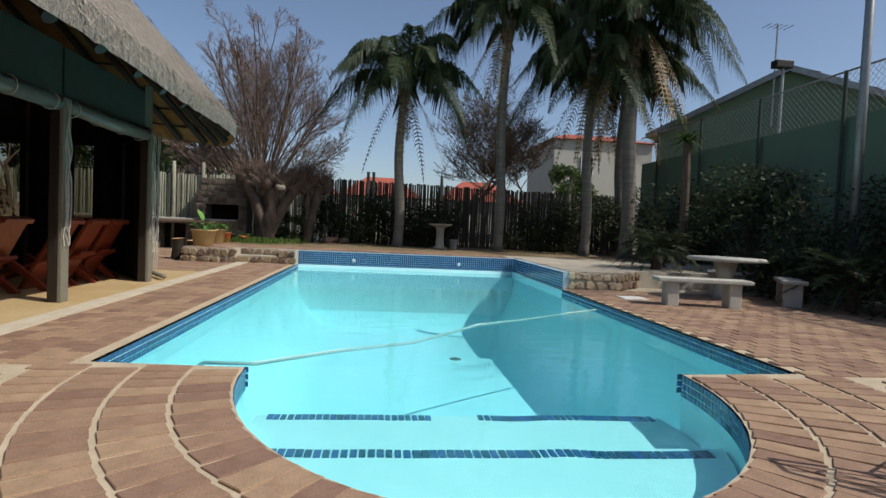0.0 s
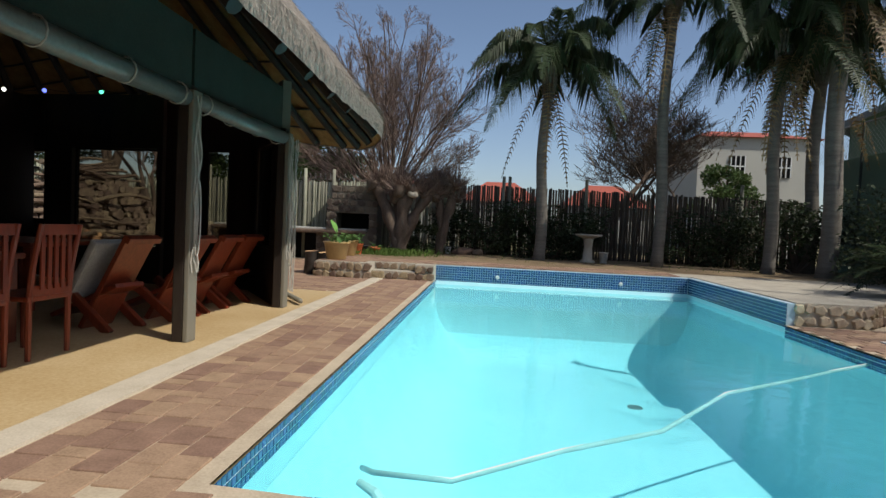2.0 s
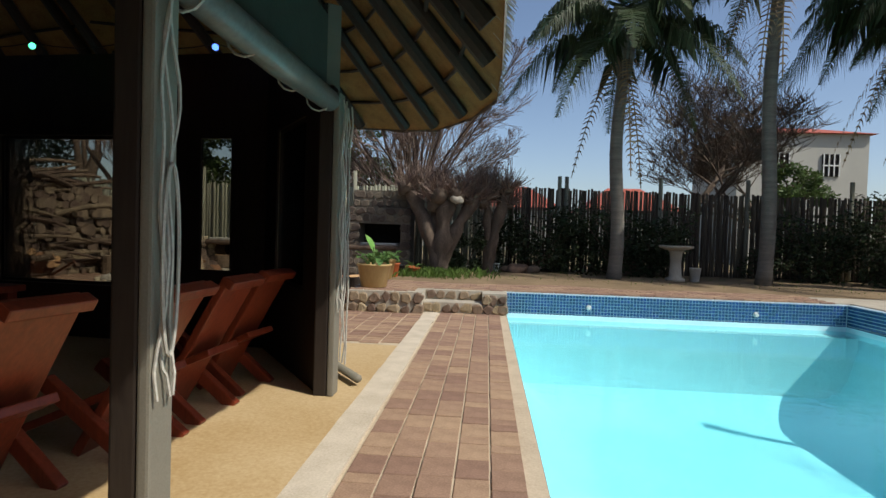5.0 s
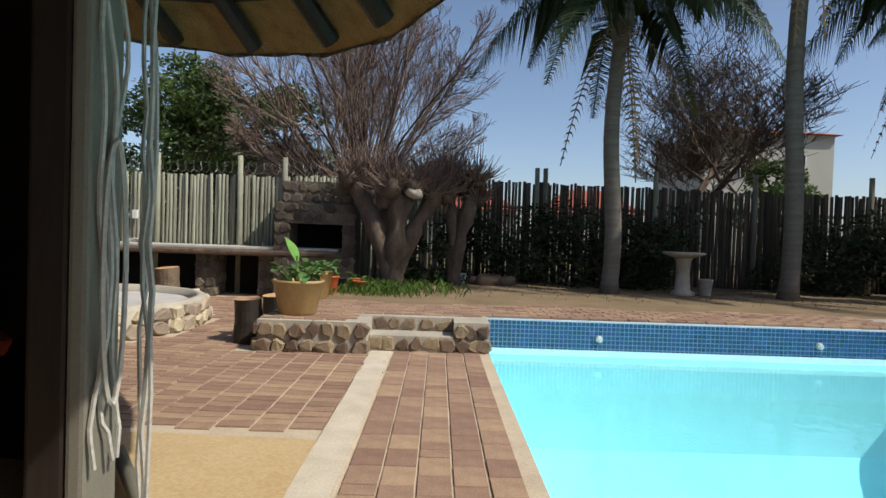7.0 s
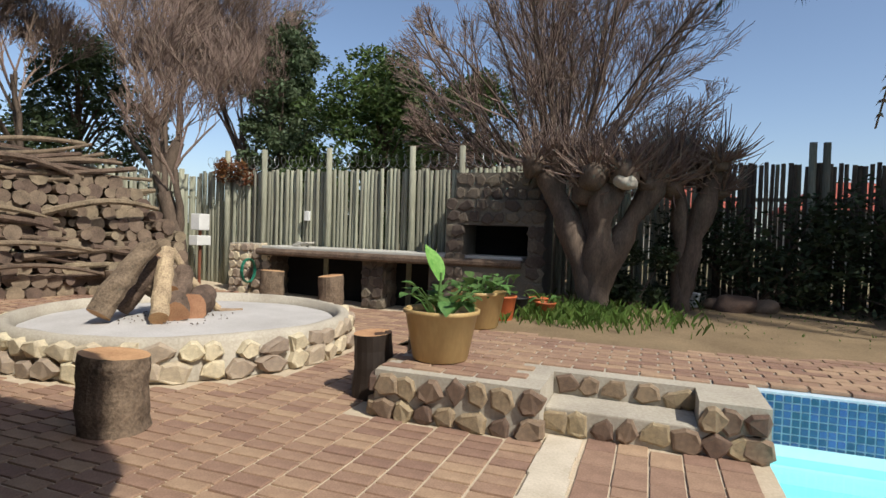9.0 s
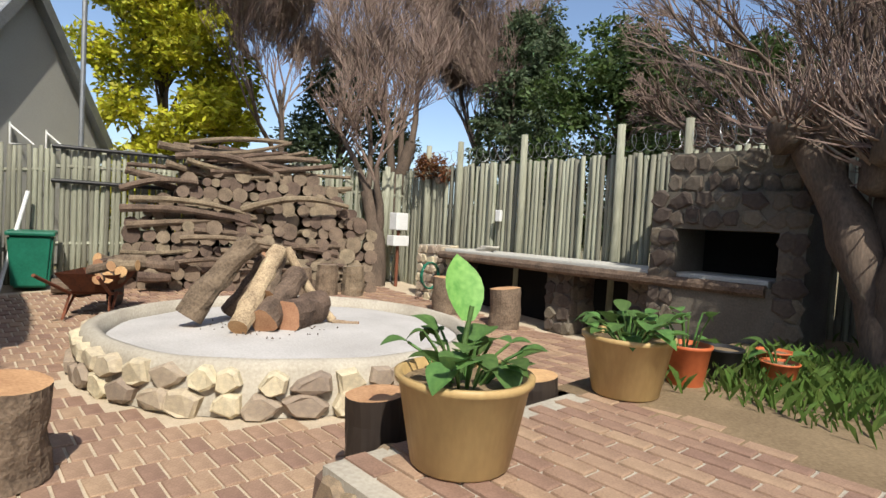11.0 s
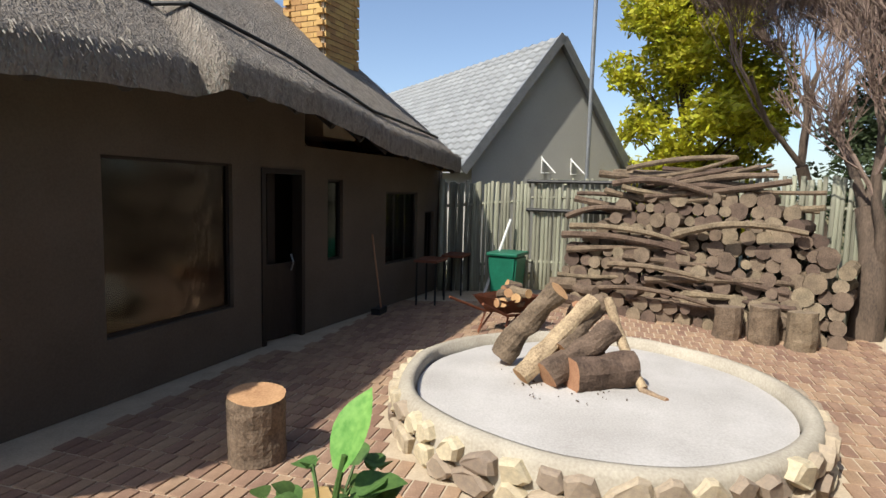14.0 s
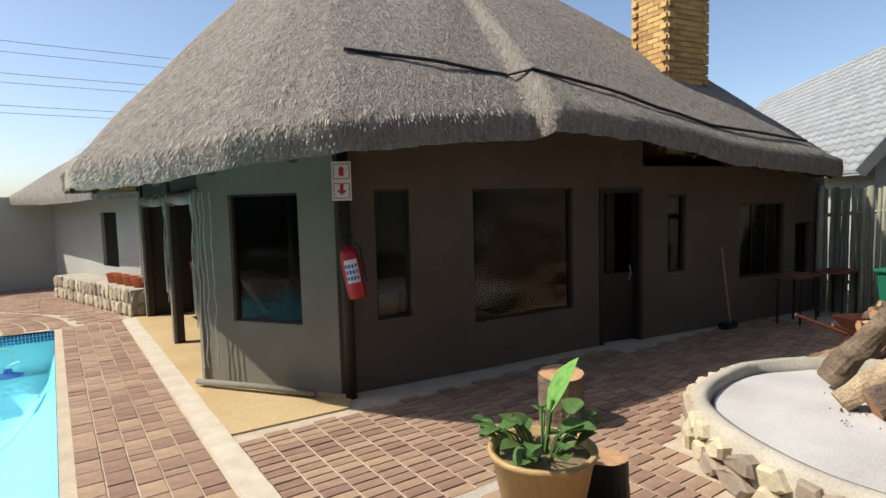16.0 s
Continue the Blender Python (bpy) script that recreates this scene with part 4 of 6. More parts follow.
for k in range(46):
    L = rng.uniform(.8, 2.0)
    s = rng.uniform(-.1, 3.5 - L)
    z = rng.uniform(0.75, 1.0) if k % 3 else rng.uniform(.1, .7)
    zz = z * pile_h(min(1, max(0, (s + L / 2) / 3.65)))
    a = PA + pu * s + pn * (0.38 - zz * .28 + rng.uniform(-.1, .1) - (rng.uniform(0, .5) if k % 3 else 0))
    b = a + pu * L * rng.uniform(.9, 1) + Z * rng.uniform(-.3, .3) + pn * rng.uniform(-.15, .15)
    g = gz(a.x, a.y) + (0.12 if k % 3 else 0)
    log("branch", a + Z * (zz + g), b + Z * (zz + g), rng.uniform(.03, .06), rng.uniform(.02, .045), M_LOG, "long grey branch lying on the woodpile", "branch", "woodpile branches", 0.1, 7)
for s in (2.35, 2.75, 3.15):
    p = PA + pu * s + pn * .55
    log("stump", p + Z * (gz(p.x, p.y) - .01), p + Z * (gz(p.x, p.y) + rng.uniform(.38, .48)), .17, .16, M_LOG, "upright cut stump in front of the woodpile", "stump", "woodpile stumps", 0.06, 12)
for k in range(12):
    p = PA + pu * rng.uniform(-.5, .5) + pn * rng.uniform(.2, .7)
    r = rng.uniform(.07, .12)
    q = p + Vector((rng.uniform(-.4, .4), rng.uniform(-.4, .4), 0))
    zz = gz(p.x, p.y) + r + (k % 3) * .14
    log("log", p + Z * zz, q + Z * zz, r, r * .9, M_LOG, "loose cut log beside the woodpile", "log", "woodpile logs", 0.07, 9)

# braai counter and fireplace
ctr = thing("braai_counter", "long outdoor counter with slab top and stone piers", "counter")
bm = B()
box(bm, -6.9, 3.85, 0.84, -2.4, 4.5, 0.93, None, 0.02)
part("slab", bm, M_CONC, ctr, "worn pale concrete slab top")
bm = B()
tube(bm, [(-6.95, 3.82, 0.83), (-4.5, 3.83, 0.82), (-2.4, 3.8, 0.83)], [.06, .065, .06], 9)
part("edge_pole", bm, M_LOG, ctr)
for x in (-7.0, -4.85, -3.7, -2.6):
    bm = B()
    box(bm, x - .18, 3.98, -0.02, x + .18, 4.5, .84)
    pier = part("stone_pier", bm, M_CEMENT_SOOT_SHADE, ctr)
    # Piers under the slab take the stone with shade in its colour.
    stones_on(pier, Vector((x - .18, 3.975, 0)), X, Z, .36, .84, .17, STONES_PALE if x < -5 else STONES_SOOT_SHADE, .06)
    stones_on(pier, Vector((x + .185, 3.98, 0)), Y, Z, .5, .84, .19, STONES_SOOT_SHADE, .06)
# Black sheet behind the piers stands in for shade below the slab.
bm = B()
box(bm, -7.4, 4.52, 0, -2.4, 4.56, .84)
part("under_counter_shade", bm, M_SOOT_SHADE, ctr)
pil = thing("stone_pillar", "low pillar of pale round stones at counter end", "pillar")
bm = B()
box(bm, -7.65, 3.95, -.02, -7.25, 4.45, .95)
core = part("core", bm, M_CEMENT, pil)
stones_on(core, Vector((-7.65, 3.945, .05)), X, Z, .4, .9, .15, STONES_PALE, .06)
stones_on(core, Vector((-7.245, 3.95, .05)), Y, Z, .5, .9, .15, STONES_PALE, .06)

fp = thing("braai_fireplace", "stone-built outdoor braai fireplace with a sooty opening", "fireplace")
bm = B()
x0, x1, y0, y1 = -3.55, -2.1, 3.8, 4.55
box(bm, x0, y0, 0, -3.3, y1, 1.38)
box(bm, -2.32, y0, 0, x1, y1, 1.38)
box(bm, -3.3, y0, 0, -2.32, y1, .86)
box(bm, x0, y0, 1.38, x1, y1, 1.75)
prism(bm, [(x0 + .1, y0 + .1), (x1 - .1, y0 + .1), (x1 - .1, y1), (x0 + .1, y1)], 1.75, 2.15)
body = part("body", bm, M_CEMENT_SOOT_SHADE, fp)
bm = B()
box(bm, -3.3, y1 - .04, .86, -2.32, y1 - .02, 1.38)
part("fireback", bm, M_SOOT_SHADE, fp, "soot-black fireback")
stones_on(body, Vector((x0, y0 - .005, 1.40)), X, Z, 1.45, .36, .2, STONES_SOOT_SHADE, .05)
stones_on(body, Vector((x0, y0 - .005, 0)), X, Z, .26, 1.38, .2, STONES_SOOT_SHADE, .05)
stones_on(body, Vector((-2.34, y0 - .005, 0)), X, Z, .24, 1.38, .2, STONES_SOOT_SHADE, .05)
stones_on(body, Vector((x0 + .1, y0 + .095, 1.76)), X, Z, 1.25, .38, .2, STONES_SOOT_SHADE, .05)

# ---------------- trees and plants ----------------
def bare_tree(label, x, y, z, height, spread, trunk, seed, levels=5, kids=3, lean=(0, 0), first=0.25, twig=M_TWIG, upright=0.35, rmin=0.006):
    """A leafless tree: limbs that fork down to fine twigs."""
    rg = random.Random(seed)
    t = thing("bare_tree", label, "tree", pose(x, y, z))
    bt, bw = B(), B()

    def grow(p, d, L, r, lv):
        m = 4 if lv < 3 else 3
        pts, q, dd = [p], p.copy(), d.copy()
        for _ in range(m):
            dd = (dd + Vector((rg.uniform(-.22, .22), rg.uniform(-.22, .22), rg.uniform(-.08, .16)))).normalized()
            q = q + dd * L / m
            pts.append(q.copy())
        rr = [r * (1 - 0.42 * i / m) for i in range(m + 1)]
        tube(bt if lv < 2 else bw, pts, rr, 8 if lv == 0 else (5 if lv < 3 else 3), cap=False)
        if lv >= levels:
            return
        for k in range(kids + (1 if lv > 1 else 0) + (1 if lv > 3 else 0)):
            j = rg.randrange(max(1, m - 2), m + 1)
            a = rg.uniform(0, math.tau)
            o = Vector((math.cos(a), math.sin(a), rg.uniform(-.1, .6)))
            nd = (dd * (1.0 + upright) + o * spread + Z * upright * .4).normalized()
            grow(pts[j], nd, L * rg.uniform(.62, .82), max(rmin, rr[j] * rg.uniform(.5, .68)), lv + 1)

    grow(Vector((0, 0, -.1)), Vector((lean[0], lean[1], 1)).normalized(), height * first, trunk, 0)
    part("trunk", bt, M_BARK, t, smooth=True)
    tagged(part("twig_mass", bw, twig, t, "fine leafless twigs"), kind="stuff")
    return t


def round_tree(label, x, y, z, fork, centre, rx, rz, seed, stems=30, trunk=.22, twig=M_TWIG):
    """A leafless tree whose fanned limbs fill a rounded crown with fine upright twigs."""
    rg = random.Random(seed)
    t = thing("bare_tree", label, "tree", pose(x, y, z))
    bt, bw = B(), B()
    f = Vector((0, 0, fork))
    tube(bt, [(0, 0, -.1), (.04, .02, fork * .5), f], [trunk * 1.2, trunk, trunk * .95], 9)

    def shell(d):
        """Where a ray from the fork along d leaves the crown."""
        o = Vector((0, 0, fork - centre))
        a = (d.x ** 2 + d.y ** 2) / rx ** 2 + d.z ** 2 / rz ** 2
        b = 2 * o.z * d.z / rz ** 2
        c = o.z ** 2 / rz ** 2 - 1
        return (-b + math.sqrt(max(0, b * b - 4 * a * c))) / (2 * a)

    def limb(p, d, L, r, lv):
        pts, q, dd = [p.copy()], p.copy(), d.copy()
        m = 5 if lv == 0 else 3
        for _ in range(m):
            dd = (dd + Vector((rg.uniform(-.13, .13), rg.uniform(-.13, .13), .012 + rg.uniform(-.1, .1)))).normalized()
            q = q + dd * L / m
            pts.append(q.copy())
        tube(bt if lv == 0 else bw, pts, [max(.0045, r * (1 - .75 * i / m)) for i in range(m + 1)], 5 if lv == 0 else 3, cap=False)
        if lv == 3:
            return
        for _ in range((11, 6, 5)[lv]):
            k = rg.uniform(.22, .97)
            j = min(m - 1, int(k * m))
            s = pts[j].lerp(pts[j + 1], k * m - j)
            ax = (pts[j + 1] - pts[j]).normalized()
            side = Vector((rg.gauss(0, 1), rg.gauss(0, 1), rg.gauss(.25, .8))).normalized()
            limb(s, (ax + side * .62).normalized(), L * (1.08 - k) * rg.uniform(.4, .75) + .12, r * .42, lv + 1)

    for k in range(stems):
        a = k * 2.39996 + rg.uniform(-.2, .2)
        e = .05 + 1.45 * ((k + .5) / stems) ** .8
        d = Vector((math.cos(a) * math.cos(e), math.sin(a) * math.cos(e), math.sin(e)))
        limb(f - Z * rg.uniform(0, .35), d, shell(d) * rg.uniform(.84, .98), trunk * rg.uniform(.15, .26), 0)
    part("trunk", bt, M_BARK, t, smooth=True)
    tagged(part("twig_mass", bw, twig, t, "fine leafless twigs"), kind="stuff")
    return t


def pollard(label, x, y, z, stems, seed):
    """Leaning trunks that end in knobs, each with a tuft of short shoots. stems: (dx, dy, height, radius)."""
    rg = random.Random(seed)
    t = thing("pollard_tree", label, "tree", pose(x, y, z))
    bw = B()
    for dx, dy, h, r in stems:
        bt = B()
        n = 9
        pts = [Vector((dx * (i / n) ** 1.4 + .05 * noise.noise(Vector((i * .6, dx * 9, 0))), dy * (i / n) ** 1.4, h * i / n - .08)) for i in range(n + 1)]
        rings = tube(bt, pts, [r * (1.35 if i == 0 else .95 + .18 * math.sin(i * 1.7 + dx * 9)) for i in range(n + 1)], 12)
        for v in bt.verts:
            v.co += Vector((noise.noise(v.co * 6), noise.noise(v.co * 6 + X * 9), 0)) * r * .35
        part("trunk", bt, M_BARK, t, smooth=True)
        for k in range(4):
            a = rg.uniform(0, 6.28)
            c = pts[-1] + Vector((math.cos(a) * r * 1.3, math.sin(a) * r * 1.3, rg.uniform(-.3, .15)))
            bt = B()
            bmesh.ops.create_icosphere(bt, subdivisions=2, radius=r * rg.uniform(.7, 1.05))
            for v in bt.verts:
                v.co = c + v.co * (1 + .45 * noise.noise(v.co * 9 + c))
            part("knob", bt, M_BARK, t, smooth=True)
            for _ in range(85):
                d = Vector((rg.gauss(0, .6), rg.gauss(0, .6), rg.uniform(-.1, 1.0))).normalized()
                L = rg.uniform(.18, .55)
                b = c + d * r * .6
                m = b + d * L * .5 + Vector((rg.uniform(-.05, .05), rg.uniform(-.05, .05), .03))
                tube(bw, [b, m, b + d * L + Z * L * .25], [.011, .009, .004], 3, cap=False)
    tagged(part("shoot_mass", bw, M_TWIG, t, "stubby bare shoots"), kind="stuff")
    return t


def leaf_cloud(verts, faces, centre, radius, n, size, rg, flat=1.0, droop=0.0):
    """Small pointed leaves scattered through a lumpy ball."""
    for _ in range(n):
        d = Vector((rg.gauss(0, 1), rg.gauss(0, 1), rg.gauss(0, 1))).normalized()
        p = centre + Vector((d.x * radius, d.y * radius, d.z * radius * flat)) * rg.uniform(.45, 1.0) ** .6
        u = Vector((rg.gauss(0, 1), rg.gauss(0, 1), rg.gauss(0, .6) - droop)).normalized()
        w = u.cross(Vector((rg.gauss(0, 1), rg.gauss(0, 1), rg.gauss(0, 1)))).normalized()
        s = size * rg.uniform(.6, 1.4)
        i = len(verts)
        verts += [p, p + u * s * .5 + w * s * .22, p + u * s, p + u * s * .5 - w * s * .22]
        faces.append((i, i + 1, i + 2, i + 3))


def leafy_tree(label, x, y, z, height, width, material, seed, clumps=60, leaves=160, size=.16, cone=0.0, crown_low=.25, name="tree", droop=0.0):
    rg = random.Random(seed)
    t = thing(name, label, "tree", pose(x, y, z))
    bm = B()
    top = Vector((rg.uniform(-.2, .2), rg.uniform(-.2, .2), height * .9))
    tube(bm, [(0, 0, -.1), top * .4 + X * .1, top * .75, top], [.17, .13, .08, .02], 9)
    V, F = [], []
    for k in range(clumps):
        h = rg.uniform(crown_low, 1.0)
        prof = (1 - (h - crown_low) / (1 - crown_low)) ** .8 * cone + (1 - cone) * math.sin(math.pi * min(1, .12 + .85 * (h - crown_low) / (1 - crown_low))) ** .6
        a = rg.uniform(0, math.tau)
        rr = width / 2 * prof * rg.uniform(.35, 1.0)
        c = Vector((rr * math.cos(a), rr * math.sin(a), h * height))
        if k % 2 == 0:
            tube(bm, [top * max(.2, h - .2), (top * max(.2, h - .15) + c) / 2, c], [.05, .03, .01], 5)
        leaf_cloud(V, F, c, width * rg.uniform(.09, .17), leaves, size, rg, .7, droop)
    part("trunk", bm, M_BARK, t, smooth=True)
    o = new("crown", raw_mesh("crown", V, F, material))
    o.parent = t
    return t


def frond(V, F, base, direction, length, droop, rg, leaflets=30, leaf=.42, w=.018, plume=.6):
    """One feather frond: an arching rib with leaflets on both sides."""
    d = direction.normalized()
    side = d.cross(Z)
    side = side.normalized() if side.length > .01 else X.copy()
    pts = []
    for i in range(13):
        f = i / 12
        pts.append(base + d * length * f * (1 - .12 * f) - Z * droop * length * f ** 2.1)
    for a, b in zip(pts, pts[1:]):
        i = len(V)
        u = side * .012
        V += [a - u, a + u, b + u, b - u]
        F.append((i, i + 1, i + 2, i + 3))
    for k in range(leaflets):
        f = .14 + .86 * k / leaflets
        j = min(11, int(f * 12))
        p = pts[j].lerp(pts[j + 1], f * 12 - j)
        ax = (pts[j + 1] - pts[j]).normalized()
        for sgn in (-1, 1):
            L = leaf * math.sin(math.pi * (.18 + .78 * f)) * rg.uniform(.8, 1.15)
            o = (side * sgn + ax * .55 + Z * rg.uniform(-.2, .35)).normalized()
            m = p + o * L * .5
            e = p + o * L * .85 - Z * L * plume * rg.uniform(.6, 1.2)
            i = len(V)
            u = ax * w
            V += [p - u, p + u, m + u, e, m - u]
            F.append((i, i + 1, i + 2, i + 3, i + 4))


def palm(label, x, y, z, height, seed, n=17, length=2.5, r=.16, dry=4):
    rg = random.Random(seed)
    t = thing("palm_tree", label, "palm tree", pose(x, y, z), "garden palms")
    bm = B()
    pts = [(0.05 * math.sin(i * .5), 0, height * i / 16) for i in range(17)]
    tube(bm, [(px, py, pz - .1) for px, py, pz in pts], [r * (1.25 if i == 0 else 1.0 - .2 * i / 16 + (.012 if i % 2 else 0)) for i in range(17)], 14)
    part("trunk", bm, M_PALM_TRUNK, t, "grey ringed palm trunk", True)
    top = Vector((pts[-1][0], 0, height))
    for k in range(n):
        a = math.tau * (k * .382) + rg.uniform(-.2, .2)
        up = 1.75 - 1.7 * (k / n) + rg.uniform(-.1, .1)
        V, F = [], []
        frond(V, F, top + Z * .1, Vector((math.cos(a), math.sin(a), up)), length * rg.uniform(.85, 1.1), .62 + .2 * (1 - up), rg, 92, .62, .0125, 1.15)
        o = new("frond", raw_mesh("frond", V, F, L_PALM))
        o.parent = t
    for k in range(dry):
        a = rg.uniform(0, math.tau)
        V, F = [], []
        frond(V, F, top - Z * .1, Vector((math.cos(a) * .5, math.sin(a) * .5, -.5)), length * .7, .6, rg, 24, .3)
        o = new("dry_frond", raw_mesh("dry_frond", V, F, L_PALM_DRY))
        o.parent = t
        o["label"] = "dry brown hanging frond"
    bm = B()
    for k in range(12):
        a = math.tau * k / 12
        tube(bm, [top + Vector((.1 * math.cos(a), .1 * math.sin(a), -.7)), top + Vector((.17 * math.cos(a), .17 * math.sin(a), -.2)), top + Vector((.12 * math.cos(a), .12 * math.sin(a), .35))], [.04, .05, .02], 5)
    part("crown_shaft", bm, M_PALM_TRUNK, t)
    return t


palm("tall feather palm with arching fronds by the fence", 2.42, 3.4, .33, 5.0, 1, 21, 3.3, .15)
palm("tall feather palm with straight grey trunk beside pool", 5.45, 3.2, .33, 7.0, 2, 24, 3.5, .15)
palm("feather palm with hanging dry fronds in a cluster", 7.95, 2.6, .33, 5.6, 3, 25, 3.4, .15, 10)
palm("thick feather palm with hanging dry fronds in a cluster", 8.85, 1.75, .33, 6.8, 4, 27, 3.5, .2, 14)
palm("feather palm leaning over the boundary fence", 9.4, 3.6, .33, 5.6, 5, 22, 3.2, .17, 6)


def rosette(name, label, x, y, z, seed, n=34, length=1.1, stem=0.2, leaf=.2, material=L_BUSH, up0=1.2):
    rg = random.Random(seed)
    t = thing(name, label, "plant", pose(x, y, z))
    bm = B()
    tube(bm, [(0, 0, -.1), (0.02, 0, stem * .5), (0, 0, stem)], [.12, .1, .09], 10)
    part("stem", bm, M_BARK, t)
    for k in range(n):
        a = k * 2.4 + rg.uniform(-.2, .2)
        V, F = [], []
        frond(V, F, Vector((0, 0, stem)), Vector((math.cos(a), math.sin(a), up0 - 1.5 * k / n)), length * rg.uniform(.8, 1.1), .35, rg, 26, leaf, .008, .1)
        o = new("frond", raw_mesh("frond", V, F, material))
        o.parent = t
    return t


rosette("cycad", "dark green cycad with stiff fronds on the terrace", 7.7, -2.4, .32, 11, 40, 1.25, .45, .22)
rosette("cycad", "large cycad with sun-glinting stiff fronds", 9.1, -5.9, 0, 12, 40, 1.3, .5, .24)
rosette("cycad", "dark cycad in deep shade near the table", 9.4, -3.9, 0, 14, 36, 1.3, .4, .24)
rosette("yucca_tree", "spiky yucca on a bare trunk beside green wall", 9.3, -0.5, .32, 13, 60, .7, 3.0, .05, L_GREEN, 1.5)

# bare trees
round_tree("large round-crowned leafless tree behind the fence", -2.6, 8.2, 0, 1.7, 5.0, 4.0, 4.1, 77, 42, .24)
bare_tree("dark leafless tree with spreading limbs behind fence", 4.2, 7.4, 0, 8.0, 1.25, .2, 22, 6, 3, (.12, 0), .33, M_BARK, .05, .008)
bare_tree("dark leafless tree behind the shaded fence", 8.2, 8.6, 0, 7.0, 1.25, .16, 29, 6, 3, (-.2, 0), .32, M_BARK, .05, .008)
bare_tree("gnarled leafless tree growing beside the woodpile", -8.75, 3.85, .1, 6.2, .8, .22, 23, 6, 3, (-.25, -.1), .3, M_TWIG, .4)
bare_tree("tall brown leafless tree beyond the corner", -12.6, 6.6, 0, 13, .75, .26, 24, 7, 3, (0, 0), .27, M_TWIG, .5)
bare_tree("tall brown leafless tree beyond the corner", -11.5, 9.0, 0, 12.5, .75, .24, 25, 7, 3, (0, 0), .27, M_TWIG, .5)
bare_tree("slim brown leafless tree beyond the fence", -14.2, 5.2, 0, 11, .75, .2, 26, 7, 3, (0, 0), .26, M_TWIG, .5)
# pollarded tree on the terrace
pollard("pollarded tree with thick knobbly trunks and tufts of shoots", -1.35, 3.35, .33,
        ((.1, .05, 1.75, .19), (-.75, .25, 1.95, .17), (.75, .3, 1.85, .15), (-.2, .5, 2.1, .15)), 27)
pollard("slim second pollard trunk with knotty shoots", -.3, 3.9, .33, ((.35, .1, 1.9, .13), (-.1, .2, 2.2, .11)), 28)

# leafy trees beyond the fences
leafy_tree("tree covered in bright yellow blossom beyond the fence", -16.6, 2.5, 0, 8.4, 4.4, L_YELLOW, 31, 130, 340, .19, .15, .12)
leafy_tree("dark green conifer beyond the pole fence", -10.2, 9.0, 0, 6.6, 2.8, L_CONIFER, 32, 80, 200, .14, .75, .15, "conifer", .5)
leafy_tree("dark green conifer beyond the pole fence", -12.5, 12.5, 0, 8.4, 3.6, L_CONIFER, 33, 80, 200, .16, .7, .15, "conifer", .5)
leafy_tree("green leafy tree beyond the pole fence", -7.4, 9.2, 0, 5.6, 4.2, L_GREEN, 34, 80, 240, .14, .1, .2)
leafy_tree("olive green tree beyond the pole fence", -5.6, 11.8, 0, 5.6, 4.4, L_GREEN, 35, 80, 240, .15, .2, .15)
leafy_tree("dark green tree beyond the pole fence", -8.6, 13.5, 0, 6.4, 4.0, L_CONIFER, 36, 90, 240, .16, .4, .15)
leafy_tree("yellow-green shrub tree showing over the fence", 10.8, 13, 0, 4.0, 3.0, L_GREEN, 37, 40, 180, .16, .1, .2)
leafy_tree("green tree behind the blossom tree", -15.5, 7.0, 0, 6.0, 5.0, L_CONIFER, 38, 70, 220, .16, .3, .15)


def bush(label, x, y, z, w, h, material, seed, n=16, leaves=220, size=.1):
    rg = random.Random(seed)
    t = thing("bush", label, "bush", pose(x, y, z))
    V, F = [], []
    bm = B()
    for k in range(n):
        c = Vector((rg.uniform(-.5, .5) * w, rg.uniform(-.25, .25) * w * .6, rg.uniform(.12, .85) * h))
        leaf_cloud(V, F, c, max(w, h) * .2, leaves, size, rg, .9)
        tube(bm, [(0, 0, -.05), c * .5, c], [.02, .014, .006], 4)
    part("stem", bm, M_BARK, t)
    o = new("foliage", raw_mesh("foliage", V, F, material))
    o.parent = t


bush("dark green shrub against the shaded fence", 2.9, 4.7, .33, 2.6, 1.7, L_BUSH, 41, 26)
bush("dark green shrub against the shaded fence", .7, 4.9, .33, 2.2, 1.5, L_BUSH, 42, 22)
bush("dark low shrub below the palms", 7.2, 4.6, .33, 2.4, 1.5, L_BUSH, 43, 22)
bush("dense dark shrub in the garden corner", 9.0, 3.4, .33, 2.4, 2.0, L_BUSH, 44, 22)
bush("dense dark shrub along the green wall", 9.8, .6, .33, 2.6, 2.2, L_BUSH, 45, 24)
bush("dense dark shrub along the green wall", 10.0, -2.2, .33, 2.6, 2.4, L_BUSH, 46, 24)
bush("dense dark shrub beside the concrete table", 10.0, -4.6, 0, 2.6, 2.3, L_BUSH, 47, 24)
bush("dense dark shrub at the yard edge", 10.0, -7.0, 0, 2.6, 2.2, L_BUSH, 48, 24)
bush("straggly dark plant beside the tree", -.9, 3.9, .33, .9, .9, L_BUSH, 49, 8)
bush("rust-coloured creeper hanging over the fence top", -8.0, 4.62, 2.05, .8, .5, L_RUST, 50, 8, 160, .07)

V, F = [], []
rg = random.Random(5)
